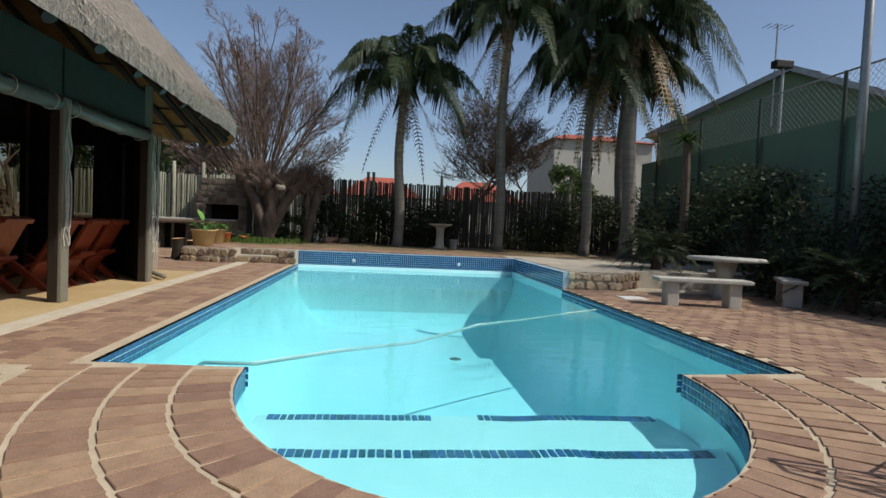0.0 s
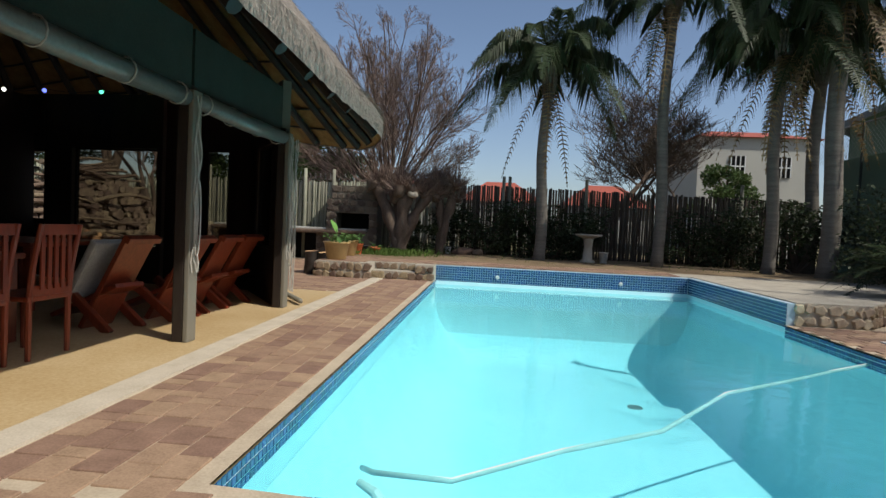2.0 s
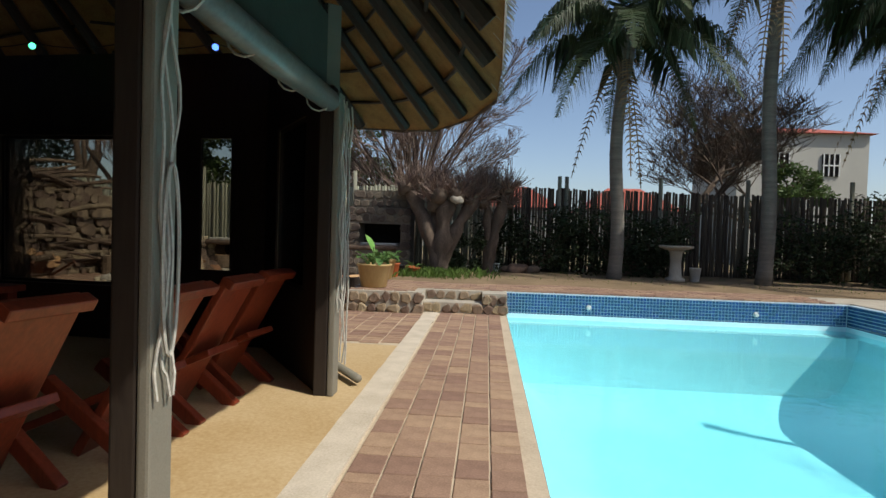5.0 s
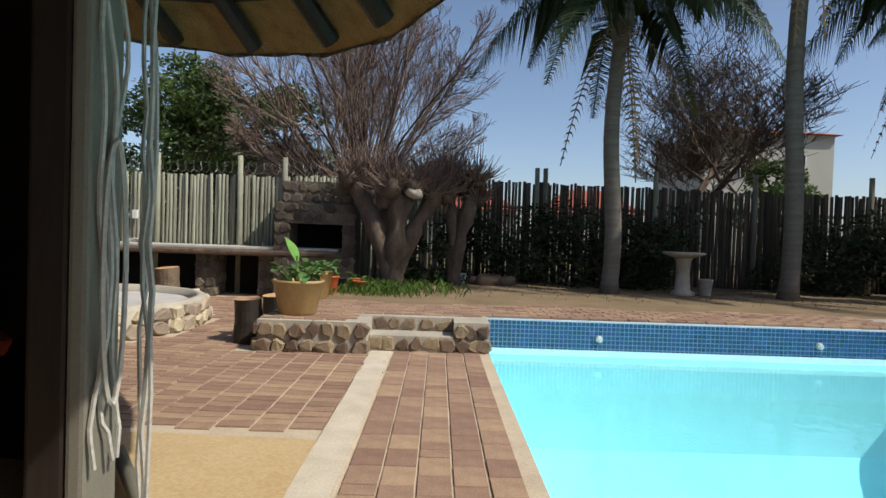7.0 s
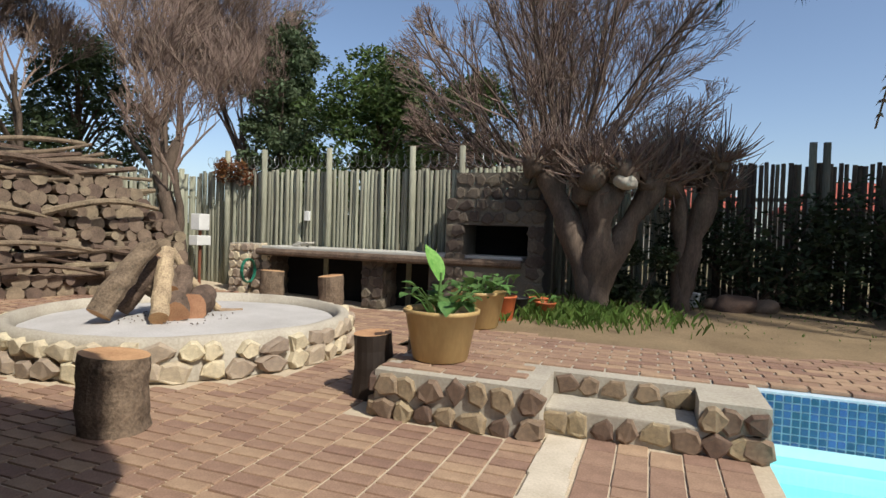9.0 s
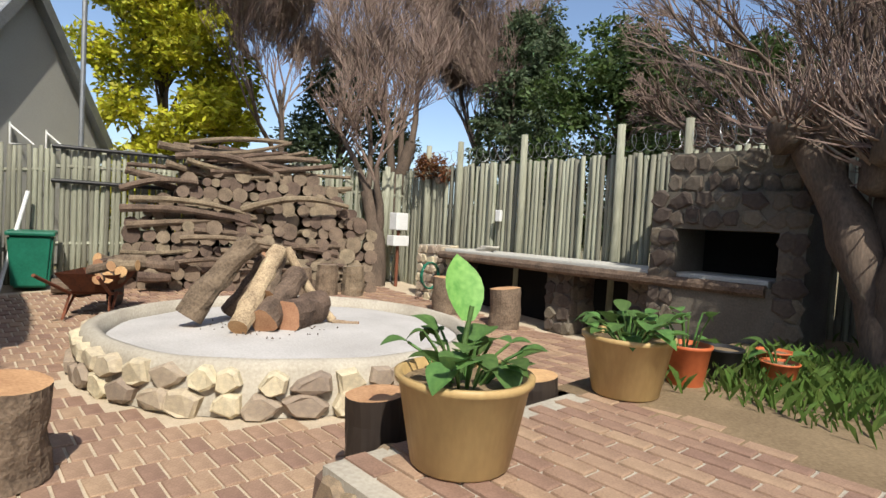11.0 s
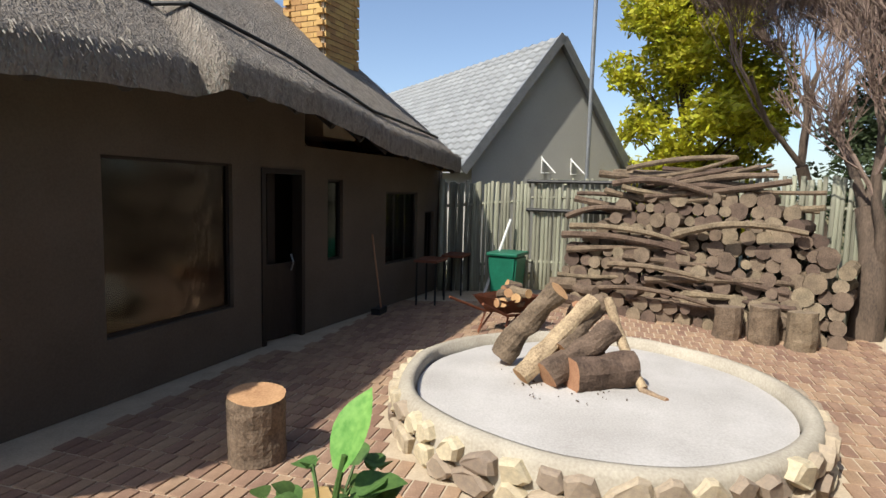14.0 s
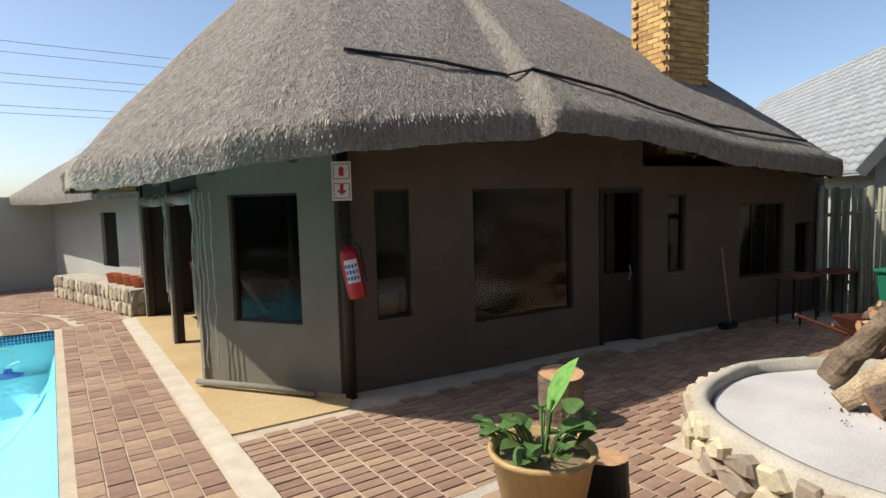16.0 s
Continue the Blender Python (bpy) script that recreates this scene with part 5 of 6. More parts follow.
for _ in range(2600):
    if rg.random() < .62:
        x, y = rg.gauss(-1.55, .45), rg.gauss(2.55, .5)
    else:
        x, y = rg.uniform(-2.2, 8), rg.uniform(1.8, 5)
    if y < 1.5 or x < -2.4:
        continue
    h = rg.uniform(.05, .2) if x < 0 else rg.uniform(.03, .07)
    a = rg.uniform(0, 6.28)
    l = Vector((math.cos(a), math.sin(a), 0))
    p = Vector((x, y, .31))
    w = Vector((-l.y, l.x, 0)) * .005
    i = len(V)
    V += [p - w, p + w, p + Z * h * .7 + l * h * .2 + w * .7, p + Z * h + l * h * .6]
    F.append((i, i + 1, i + 2, i + 3))
tagged(new("grass", raw_mesh("grass", V, F, L_GRASS)), "thin green grass tufts on the soil bed", "grass", kind="stuff")


# ---------------- pots ----------------
def blade(L, w, bend, cup=.25):
    """A broad pointed leaf along +y, bending down."""
    V, F = [], []
    for i in range(8):
        f = i / 7
        ww = w * math.sin(math.pi * min(1, .08 + f * .95)) ** .8 * (1.0 if f < .95 else .3)
        y, z = L * f * (1 - .15 * bend * f), L * (.12 * f - bend * .5 * f * f)
        V += [(-ww, y, z + cup * ww), (0, y, z), (ww, y, z + cup * ww)]
    for i in range(7):
        for k in (0, 1):
            a = i * 3 + k
            F.append((a, a + 1, a + 4, a + 3))
    return V, F


LEAVES = [raw_mesh("leaf", *blade(.2, .088, b, c), L_POT, True) for b, c in ((.6, .3), (.9, .2), (.3, .4), (1.2, .25))]
LIME = raw_mesh("leaf", *blade(.36, .095, .3, .2), L_LIME, True)


def plant_pot(label, x, y, z, r, h, material, n, tall, seed, big=False, plant="leafy green pot plant"):
    rg = random.Random(seed)
    p = thing("flower_pot", label, "pot", pose(x, y, z))
    bm = B()
    lathe(bm, [(r * .70, 0), (r * .74, .01), (r * .97, h * .9), (r * 1.03, h * .92), (r * 1.04, h * .99), (r * 1.0, h), (r * .93, h * .99), (r * .9, h * .86)], 40)
    part("shell", bm, material, p, smooth=True)
    bm = B()
    lathe(bm, [(r * .5, h * .84), (r * .92, h * .885), (r * .5, h * .89)], 24)
    part("soil", bm, M_SOIL, p)
    if not n:
        return
    g = thing("pot_plant", plant, "plant", pose(x, y, z + h * .88))
    bm = B()
    spots = []
    for k in range(n):
        a, q = rg.uniform(0, 6.28), r * .8 * rg.random() ** .5
        base = Vector((q * math.cos(a) * .5, q * math.sin(a) * .5, 0))
        tip = Vector((q * math.cos(a) * 1.25, q * math.sin(a) * 1.25, rg.uniform(.05, tall)))
        spots.append((tip, a))
        tube(bm, [base, (base + tip) / 2 + Z * .03, tip], .006, 4)
    if big:
        tube(bm, [(-.02, 0, 0), (-.03, .02, .16), (-.03, .05, .3)], [.014, .012, .01], 6)
    part("stem", bm, L_POT, g)
    for tip, a in spots:
        o = new("leaf", LEAVES[rg.randrange(4)])
        o.parent = g
        s = rg.uniform(.45, .8)
        o.matrix_basis = Matrix.Translation(tip) @ Matrix.Rotation(a - math.pi / 2 + rg.uniform(-.8, .8), 4, 'Z') @ Matrix.Rotation(rg.uniform(-.2, .7), 4, 'X') @ Matrix.Diagonal((s, s, s, 1))
    if big:
        o = new("leaf", LIME)
        o.parent = g
        o["label"] = "large lime-green upright leaf"
        o.matrix_basis = Matrix.Translation((-.03, .03, .24)) @ Matrix.Rotation(1.2, 4, 'Z') @ Matrix.Rotation(1.05, 4, 'X') @ Matrix.Diagonal((.9, .9, .9, 1))


plant_pot("large ochre glazed flower pot on the terrace edge", -2.10, -.25, .33, .272, .37, M_POT, 34, .2, 61, True, "pot plant with one tall lime-green leaf")
plant_pot("large ochre glazed flower pot on the terrace", -2.27, 1.27, .33, .265, .36, M_POT, 40, .16, 62, False, "leafy pot plant with pale flowers")
plant_pot("orange plastic flower pot on bare soil", -2.16, 1.81, .33, .15, .27, M_TERRA, 8, .25, 63, False, "thin yellowish pot plant")
plant_pot("black plastic nursery pot on bare soil", -2.1, 2.2, .33, .14, .22, M_BLACK, 0, .2, 64)
plant_pot("small terracotta pot on bare soil", -1.95, 2.75, .33, .12, .17, M_TERRA, 0, .2, 65)
plant_pot("small terracotta pot on bare soil", -1.8, 2.4, .33, .12, .16, M_TERRA, 4, .12, 66, False, "small withered pot plant")
plant_pot("white plastic cup pot on bare soil", -.1, 4.5, .33, .09, .2, M_WHITE, 0, 0, 67)
plant_pot("grey flower pot beside the bird bath", 4.15, 3.45, .33, .12, .3, M_CONC, 0, 0, 68)
for i in range(4):
    plant_pot("brown clay pot on the stone planter", -1.4 + i * .11, -10.45 - i * .42, .5, .14, .2, M_TERRA, 0, 0, 70 + i)

# bird bath
bb = thing("bird_bath", "pale concrete bird bath on a column", "bird bath", pose(3.72, 3.4, .33))
bm = B()
lathe(bm, [(.2, 0), (.2, .06), (.13, .1), (.11, .4), (.13, .62), (.16, .66)], 24)
part("column", bm, M_CEMENT, bb, smooth=True)
bm = B()
lathe(bm, [(.15, .66), (.34, .72), (.36, .76), (.33, .765), (.2, .73)], 28)
part("bowl", bm, M_CEMENT, bb, smooth=True)
# rocks, and a lump for the tree's pale cut limb
for x, y, s in ((.4, 4.3, .28), (.75, 4.35, .2), (.15, 4.4, .16)):
    bm = B()
    bmesh.ops.create_icosphere(bm, subdivisions=3, radius=s)
    for v in bm.verts:
        v.co *= 1 + .35 * noise.noise(v.co * 4 + Vector((x, y, 0)))
        v.co.z *= .6
    tagged(part("rock", bm, M_STONE, None, "", True), "rough garden rock on bare soil", "rock", "garden rocks").location = (x, y, .4)
bm = B()
bmesh.ops.create_icosphere(bm, subdivisions=3, radius=.1)
for v in bm.verts:
    v.co.x *= 1.5
    v.co *= 1 + .3 * noise.noise(v.co * 9)
tagged(part("ornament", bm, M_CEMENT, None, "", True), "pale weathered cut limb on the tree", "ornament").location = (-1.0, 3.15, 1.95)

# ---------------- furniture ----------------
def plank_chair(x, y, rz, label):
    """Two interlocking planks: a leaning back and a crossing seat."""
    c = thing("plank_chair", label, "chair", pose(x, y, .012, 0, 0, rz), "red plank chairs")
    bm = B()
    box(bm, -.18, -.025, 0, .18, .025, 1.02, pose(0, .02, 0, -30, 0, 0) @ pose(0, -.05, -.02), .008)
    part("backrest", bm, M_RED, c)
    bm = B()
    box(bm, -.17, -.4, -.022, .17, .42, .022, pose(0, -.02, .26, 24, 0, 0), .008)
    part("seat", bm, M_RED, c)
    for s in (-1, 1):
        bm = B()
        box(bm, s * .2 - .03, -.36, -.04, s * .2 + .03, .3, .04, pose(0, .1, .17, -38, 0, 0), .008)
        part("leg", bm, M_RED, c)
    bm = B()
    box(bm, -.2, -.035, -.03, .2, .035, .03, pose(0, .50, .86, -30, 0, 0), .01)
    part("top_rail", bm, M_RED, c)


def plank_chairs():
    for x, y, a in ((-2.36, -4.95, -99), (-2.36, -5.58, -95), (-2.38, -6.2, -92), (-2.6, -6.85, -100)):
        plank_chair(x, y, a, "glossy red-stained plank chair on the patio")


plank_chairs()
cu = B()
box(cu, -.2, -.02, 0, .2, .06, .62, None, .025)
co = tagged(part("cushion", cu, M_CONC), "grey patterned cushion leaning in a plank chair", "cushion")
co.matrix_basis = pose(-2.75, -6.87, .32, 0, 0, -100) @ pose(0, 0, 0, -30, 0, 0)


def slat_chair(x, y, rz):
    c = thing("dining_chair", "dark red wooden dining chair with slatted back", "chair", pose(x, y, .012, 0, 0, rz), "dining chairs")
    bm = B()
    box(bm, -.22, -.21, .43, .22, .21, .47, None, .012)
    part("seat", bm, M_RED, c)
    for sx in (-.19, .19):
        for sy, h in ((-.18, .43), (.19, .47)):
            bm = B()
            tube(bm, [(sx, sy, 0), (sx, sy, h)], [.02, .024], 8)
            part("leg", bm, M_RED, c)
        bm = B()
        tube(bm, [(sx, .19, .45), (sx, .22, .7), (sx, .28, 1.0)], [.024, .022, .02], 8)
        part("back_post", bm, M_RED, c)
    for k in range(5):
        bm = B()
        box(bm, -.13 + k * .065 - .018, .235, .52, -.13 + k * .065 + .018, .25, .94)
        part("slat", bm, M_RED, c)
    for z, yy in ((.5, .21), (.95, .265)):
        bm = B()
        box(bm, -.2, yy - .012, z - .03, .2, yy + .012, z + .05, None, .006)
        part("back_rail", bm, M_RED, c)


for x, y in ((-2.35, -8.0), (-2.38, -8.55), (-2.4, -9.1)):
    slat_chair(x, y, -90)
for x, y in ((-3.75, -8.0), (-3.75, -8.6), (-3.75, -9.2)):
    slat_chair(x, y, 90)


def table(x0, y0, x1, y1, label):
    t = thing("dining_table", label, "table")
    bm = B()
    box(bm, x0, y0, .7, x1, y1, .75, None, .012)
    part("tabletop", bm, M_RED, t)
    for x in (x0 + .08, x1 - .08):
        for y in (y0 + .08, y1 - .08):
            bm = B()
            box(bm, x - .04, y - .04, .012, x + .04, y + .04, .7)
            part("leg", bm, M_RED, t)


table(-3.4, -9.5, -2.7, -7.6, "dark red wooden dining table in deep shade")
table(-4.9, -6.4, -3.7, -5.2, "dark low wooden table inside the lounge")
# inner timber posts
for x, y in ((-3.4, -7.4),):
    bm = B()
    tube(bm, [(x, y, 0), (x + .01, y, 1.5), (x, y, 3.3)], [.09, .085, .08], 10)
    tagged(part("timber_post", bm, M_DARK, None, "", True), "dark round timber post inside the lounge", "post", "inner posts")
# coloured string lights
ls = thing("string_lights", "string of small coloured bulbs under dark thatch", "string lights")
bulbs = ((-2.3, (1, .45, .1)), (-2.9, (.1, .25, 1)), (-3.8, (1, .05, .08)), (-4.7, (.1, 1, .45)), (-5.6, (.15, .2, 1)), (-6.25, (1, 1, .9)))
bm = B()
pts = []
for (xa, _), (xb, _) in zip(bulbs, bulbs[1:]):
    pts += [(xa + (xb - xa) * k / 4, -4.0, 2.90 - .05 * math.sin(math.pi * k / 4)) for k in range(4)]
tube(bm, pts, .005, 4)
part("wire", bm, M_BLACK, ls)
for x, col in bulbs:
    m = bpy.data.materials.new("lit_bulb")
    m.use_nodes = True
    m.node_tree.nodes["Principled BSDF"].inputs["Emission Color"].default_value = (*col, 1)
    m.node_tree.nodes["Principled BSDF"].inputs["Emission Strength"].default_value = 2.5
    m.node_tree.nodes["Principled BSDF"].inputs["Base Color"].default_value = (*col, 1)
    bm = B()
    bmesh.ops.create_uvsphere(bm, u_segments=10, v_segments=8, radius=.03)
    o = part("bulb", bm, m, ls, "", True)
    o.location = (x, -4.0, 2.87)


# ---------------- yard things ----------------
def concrete_bench(x, y, rz, label, w=1.35):
    b = thing("concrete_bench", label, "bench", pose(x, y, 0, 0, 0, rz), "concrete benches")
    bm = B()
    box(bm, -w / 2, -.18, .36, w / 2, .18, .42, None, .015)
    part("seat", bm, M_CONC, b)
    for s in (-1, 1):
        bm = B()
        box(bm, s * w * .33 - .09, -.13, -.01, s * w * .33 + .09, .13, .36, None, .02)
        part("leg", bm, M_CONC, b)


concrete_bench(6.68, -5.85, -10, "pale concrete garden bench in the shade")
concrete_bench(8.1, -4.0, 60, "pale concrete garden bench behind the table", 1.1)
concrete_bench(8.55, -5.25, 60, "pale concrete garden bench beside the table", 1.1)
tb = thing("concrete_table", "pale round concrete garden table in shade", "table", pose(7.75, -4.75, 0))
bm = B()
lathe(bm, [(.18, -.01), (.16, .1), (.12, .35), (.2, .64)], 20)
part("pedestal", bm, M_CONC, tb, smooth=True)
bm = B()
lathe(bm, [(.2, .64), (.6, .65), (.62, .68), (.6, .71), (.3, .712)], 32)
part("tabletop", bm, M_CONC, tb, smooth=True)


def iron_chair(x, y, rz):
    c = thing("iron_chair", "black wrought iron garden chair on brick paving", "chair", pose(x, y, 0, 0, 0, rz), "iron chairs")
    bm = B()
    for k in range(7):
        t = -.2 + k * .4 / 6
        tube(bm, [(t, -.2, .45), (t, .2, .45)], .008, 5)
        tube(bm, [(-.2, t, .45), (.2, t, .45)], .008, 5)
    part("seat", bm, M_BLACK, c)
    bm = B()
    tube(bm, [(-.2, .2, .45), (-.22, .24, .85), (0, .26, 1.0), (.22, .24, .85), (.2, .2, .45)], .014, 6)
    for k in range(4):
        t = -.13 + k * .087
        tube(bm, [(t, .21, .45), (t * 1.1, .25, .93)], .008, 5)
    tube(bm, [(.12 * math.cos(a), .24, .7 + .12 * math.sin(a)) for a in (math.tau * i / 16 for i in range(17))], .008, 5)
    part("backrest", bm, M_BLACK, c)
    for sx in (-.2, .2):
        for sy in (-.2, .2):
            bm = B()
            tube(bm, [(sx, sy, .45), (sx * 1.15, sy * 1.15, 0)], .014, 6)
            part("leg", bm, M_BLACK, c)


iron_chair(4.75, -11.75, 120)
iron_chair(4.25, -12.75, 60)

# bin, barrow, meter boxes, white pole
bn = thing("wheelie_bin", "green plastic wheelie bin standing by the fence", "bin", pose(-9.75, -.95, gz(-9.75, -.95), 0, 0, 80))
bm = B()
lo = [(-.2, -.24), (.2, -.24), (.2, .24), (-.2, .24)]
r0 = [bm.verts.new((x, y, .04)) for x, y in lo]
r1 = [bm.verts.new((x * 1.25, y * 1.15, .72)) for x, y in lo]
bm.faces.new(r0[::-1])
bm.faces.new(r1)
for k in range(4):
    bm.faces.new((r0[k], r0[(k + 1) % 4], r1[(k + 1) % 4], r1[k]))
bmesh.ops.bevel(bm, geom=bm.edges[:], offset=.03, segments=2, affect='EDGES')
part("body", bm, M_GREENBIN, bn)
bm = B()
box(bm, -.27, -.3, .72, .27, .32, .78, None, .025)
part("lid", bm, M_GREENBIN, bn)
for s in (-1, 1):
    bm = B()
    tube(bm, [(s * .17, .22, .08), (s * .23, .22, .08)], .08, 14)
    part("wheel", bm, M_BLACK, bn)
wb = thing("wheelbarrow", "rusty wheelbarrow heaped with cut logs", "wheelbarrow", pose(-7.6, -.55, gz(-7.6, -.5), 0, 0, 60))
bm = B()
lo = [(-.16, -.25), (.16, -.25), (.16, .22), (-.16, .22)]
r0 = [bm.verts.new((x, y, .28)) for x, y in lo]
r1 = [bm.verts.new((x * 1.8, y * 1.5, .48)) for x, y in lo]
bm.faces.new(r0[::-1])
for k in range(4):
    bm.faces.new((r0[k], r0[(k + 1) % 4], r1[(k + 1) % 4], r1[k]))
bmesh.ops.solidify(bm, geom=bm.faces[:], thickness=.008)
part("tray", bm, M_RUST, wb)
for s in (-1, 1):
    bm = B()
    tube(bm, [(s * .28, -.8, .5), (s * .2, -.25, .27), (s * .06, .5, .17)], .018, 7)
    part("handle", bm, M_RUST, wb)
    bm = B()
    tube(bm, [(s * .19, -.22, .27), (s * .22, -.32, 0), (s * .2, -.05, .26)], .014, 6)
    part("leg", bm, M_RUST, wb)
bm = B()
tube(bm, [(-.04, .5, .17), (.04, .5, .17)], .17, 18)
part("wheel", bm, M_BLACK, wb)
for k in range(9):
    a = (-7.6 + rng.uniform(-.25, .2), -.55 + rng.uniform(-.25, .2), gz(-7.6, -.5) + .42 + .07 * (k // 3))
    log("log", a, (a[0] + rng.uniform(.1, .35), a[1] + rng.uniform(-.3, .3), a[2] + rng.uniform(0, .1)), .07, .06, M_LOG, "short cut log heaped in the wheelbarrow", "log", "barrow logs", .07, 9)
bm = B()
tube(bm, [(-9.55, -1.32, gz(-9.5, -1.3)), (-10.1, -.98, 1.42)], .025, 8)
tagged(part("white_pole", bm, M_WHITE), "white plastic pole leaning on the fence", "pole")
mb = thing("meter_post", "two grey-white meter boxes on a steel post", "meter box", pose(-8.55, 4.2, gz(-8.5)))
bm = B()
tube(bm, [(0, 0, -.02), (0, 0, 1.0)], .03, 8)
part("post", bm, M_RUST, mb)
for z0, w, h in ((.72, .34, .18), (1.0, .26, .3)):
    bm = B()
    box(bm, -.1, -w / 2, z0, .1, w / 2, z0 + h, None, .012)
    part("box", bm, M_WHITE, mb)
sb = thing("switch_box", "small white switch box on the pole fence", "switch box", pose(-6.44, 4.52, 1.38))
bm = B()
box(bm, -.05, -.04, 0, .05, .02, .17, None, .01)
part("cover", bm, M_WHITE, sb)
bm = B()
pts = []
for i in range(60):
    a = i * .55
    pts.append((-6.3 + .14 * math.cos(a) + .002 * i, 4.1 + .1 * math.sin(a), .945 + .001 * i))
tube(bm, pts, .014, 6)
tagged(part("rope_coil", bm, M_CORD), "coiled pale rope lying on the counter", "rope")
bm = B()
pts = []
for i in range(80):
    a = i * .45
    pts.append((-7.05 + .02 * math.sin(i), 3.72 + .17 * math.cos(a), .5 + .2 * math.sin(a)))
tube(bm, pts, .012, 6)
tagged(part("garden_hose", bm, M_GREENBIN), "green garden hose coiled at the stone pillar", "hose")
for x0, y0 in ((-10.2, -1.95), (-9.3, -2.15)):
    st = thing("side_table", "dark steel side table by the shaded wall", "table")
    bm = B()
    box(bm, x0 - .3, y0 - .2, .72, x0 + .3, y0 + .2, .76)
    part("top", bm, M_RUST, st)
    for sx in (-.26, .26):
        for sy in (-.16, .16):
            bm = B()
            tube(bm, [(x0 + sx, y0 + sy, 0), (x0 + sx, y0 + sy, .72)], .016, 6)
            part("leg", bm, M_BLACK, st)
br = thing("broom", "wooden broom leaning against the olive wall", "broom")
bm = B()
tube(bm, [(-8.25, -2.6, .1), (-8.3, -2.78, 1.2)], .014, 6)
part("stick", bm, M_CUT, br)
bm = B()
box(bm, -8.4, -2.7, 0.0, -8.1, -2.56, .1, None, .01)
part("head", bm, M_BLACK, br)

# doorway
dr = thing("door_1", "half-open dark stable door in the olive wall", "door", kind="structure")
bm = B()
a, b = Vector((-6.06, -3.2, 0)), Vector((-6.77, -3.05, 0))
u = (b - a).normalized()
m = Matrix.Translation(a) @ Matrix(((u.x, -u.y, 0, 0), (u.y, u.x, 0, 0), (0, 0, 1, 0), (0, 0, 0, 1)))
box(bm, .06, .08, .02, .66, .12, .95, m, .006)
part("lower_leaf", bm, M_DARK, dr)
for s0, s1, z0, z1 in ((0, .06, 0, 2.1), (.66, .72, 0, 2.1), (.06, .66, 2.04, 2.1)):
    bm = B()
    box(bm, s0, -.02, z0, s1, .14, z1, m)
    part("door_frame", bm, M_DARK, dr)
bm = B()
tube(bm, [m @ Vector((.55, .06, .85)), m @ Vector((.55, .02, .95)), m @ Vector((.55, .06, 1.05))], .012, 6)
part("door_handle", bm, M_STEEL, dr)

# sign and extinguisher at the corner post
SX, SY = -2.5, -3.42
bm = B()
tube(bm, [(SX, SY, 0), (SX, SY, 2.5)], .06, 12)
tagged(part("corner_post", bm, M_DARK, None, "", True), "dark corner post of the canvas screen", "post")
face = Matrix.Translation((SX + .05, SY + .075, .16)) @ Matrix.Rotation(radians(-23 + 180), 4, 'Z')
sg = thing("fire_sign", "white sign with red extinguisher and arrow squares", "sign", face)
bm = B()
box(bm, -.095, -.004, 1.86, .095, .004, 2.24, None, .002)
part("plate", bm, M_WHITE, sg)
for z0 in (1.88, 2.07):
    bm = B()
    for q in ((-.08, z0, .08, z0 + .008), (-.08, z0 + .142, .08, z0 + .15), (-.08, z0, -.072, z0 + .15), (.072, z0, .08, z0 + .15)):
        box(bm, q[0], -.007, q[1], q[2], -.0045, q[3])
    part("border", bm, M_REDPAINT, sg)
bm = B()
prism(bm, [(-.018, 0), (.018, 0), (.018, .06), (-.018, .06)], 0, .003)
prism(bm, [(-.05, 0), (0, -.05), (.05, 0)], 0, .003)
part("arrow", bm, M_REDPAINT, sg).matrix_basis = pose(0, -.0045, 1.96, 90, 0, 0)
bm = B()
tube(bm, [(0, -.006, 2.1), (0, -.006, 2.17), (0, -.006, 2.19)], [.025, .025, .01], 10)
part("pictogram", bm, M_REDPAINT, sg)
fe = thing("fire_extinguisher", "red fire extinguisher hung on the corner post", "fire extinguisher", Matrix.Translation((SX - .04, SY + .16, 1.05)) @ Matrix.Rotation(radians(157), 4, 'Z') @ Matrix.Rotation(radians(-10), 4, 'Y'))
bm = B()
lathe(bm, [(.05, 0), (.085, .01), (.092, .04), (.092, .42), (.075, .48), (.035, .51), (.03, .55)], 24)
part("cylinder", bm, M_REDPAINT, fe, smooth=True)
bm = B()
for k in range(9):
    a0, a1 = -2.3 + k * .16, -2.3 + (k + 1) * .16
    bm.faces.new([bm.verts.new((.0945 * math.cos(a), .0945 * math.sin(a), z)) for a, z in ((a0, .17), (a1, .17), (a1, .4), (a0, .4))])
part("label_sheet", bm, M_WHITE, fe)
bm = B()
for r in range(3):
    for k in range(4):
        a0, a1 = -2.24 + k * .34, -2.0 + k * .34
        z0 = .2 + r * .06
        bm.faces.new([bm.verts.new((.0965 * math.cos(a), .0965 * math.sin(a), z)) for a, z in ((a0, z0), (a1, z0), (a1, z0 + .035), (a0, z0 + .035))])
part("print", bm, M_BLUE, fe)
bm = B()
tube(bm, [(0, 0, .55), (.0, 0, .6), (.09, 0, .63)], [.025, .02, .01], 8)
tube(bm, [(.03, 0, .57), (.12, -.02, .5), (.115, -.03, .15)], .011, 6)
part("hose", bm, M_BLACK, fe)
# cords and rolled hem on the canvas screen
sc = thing("screen_cords", "loose pale cords hanging on the canvas screen", "cord")
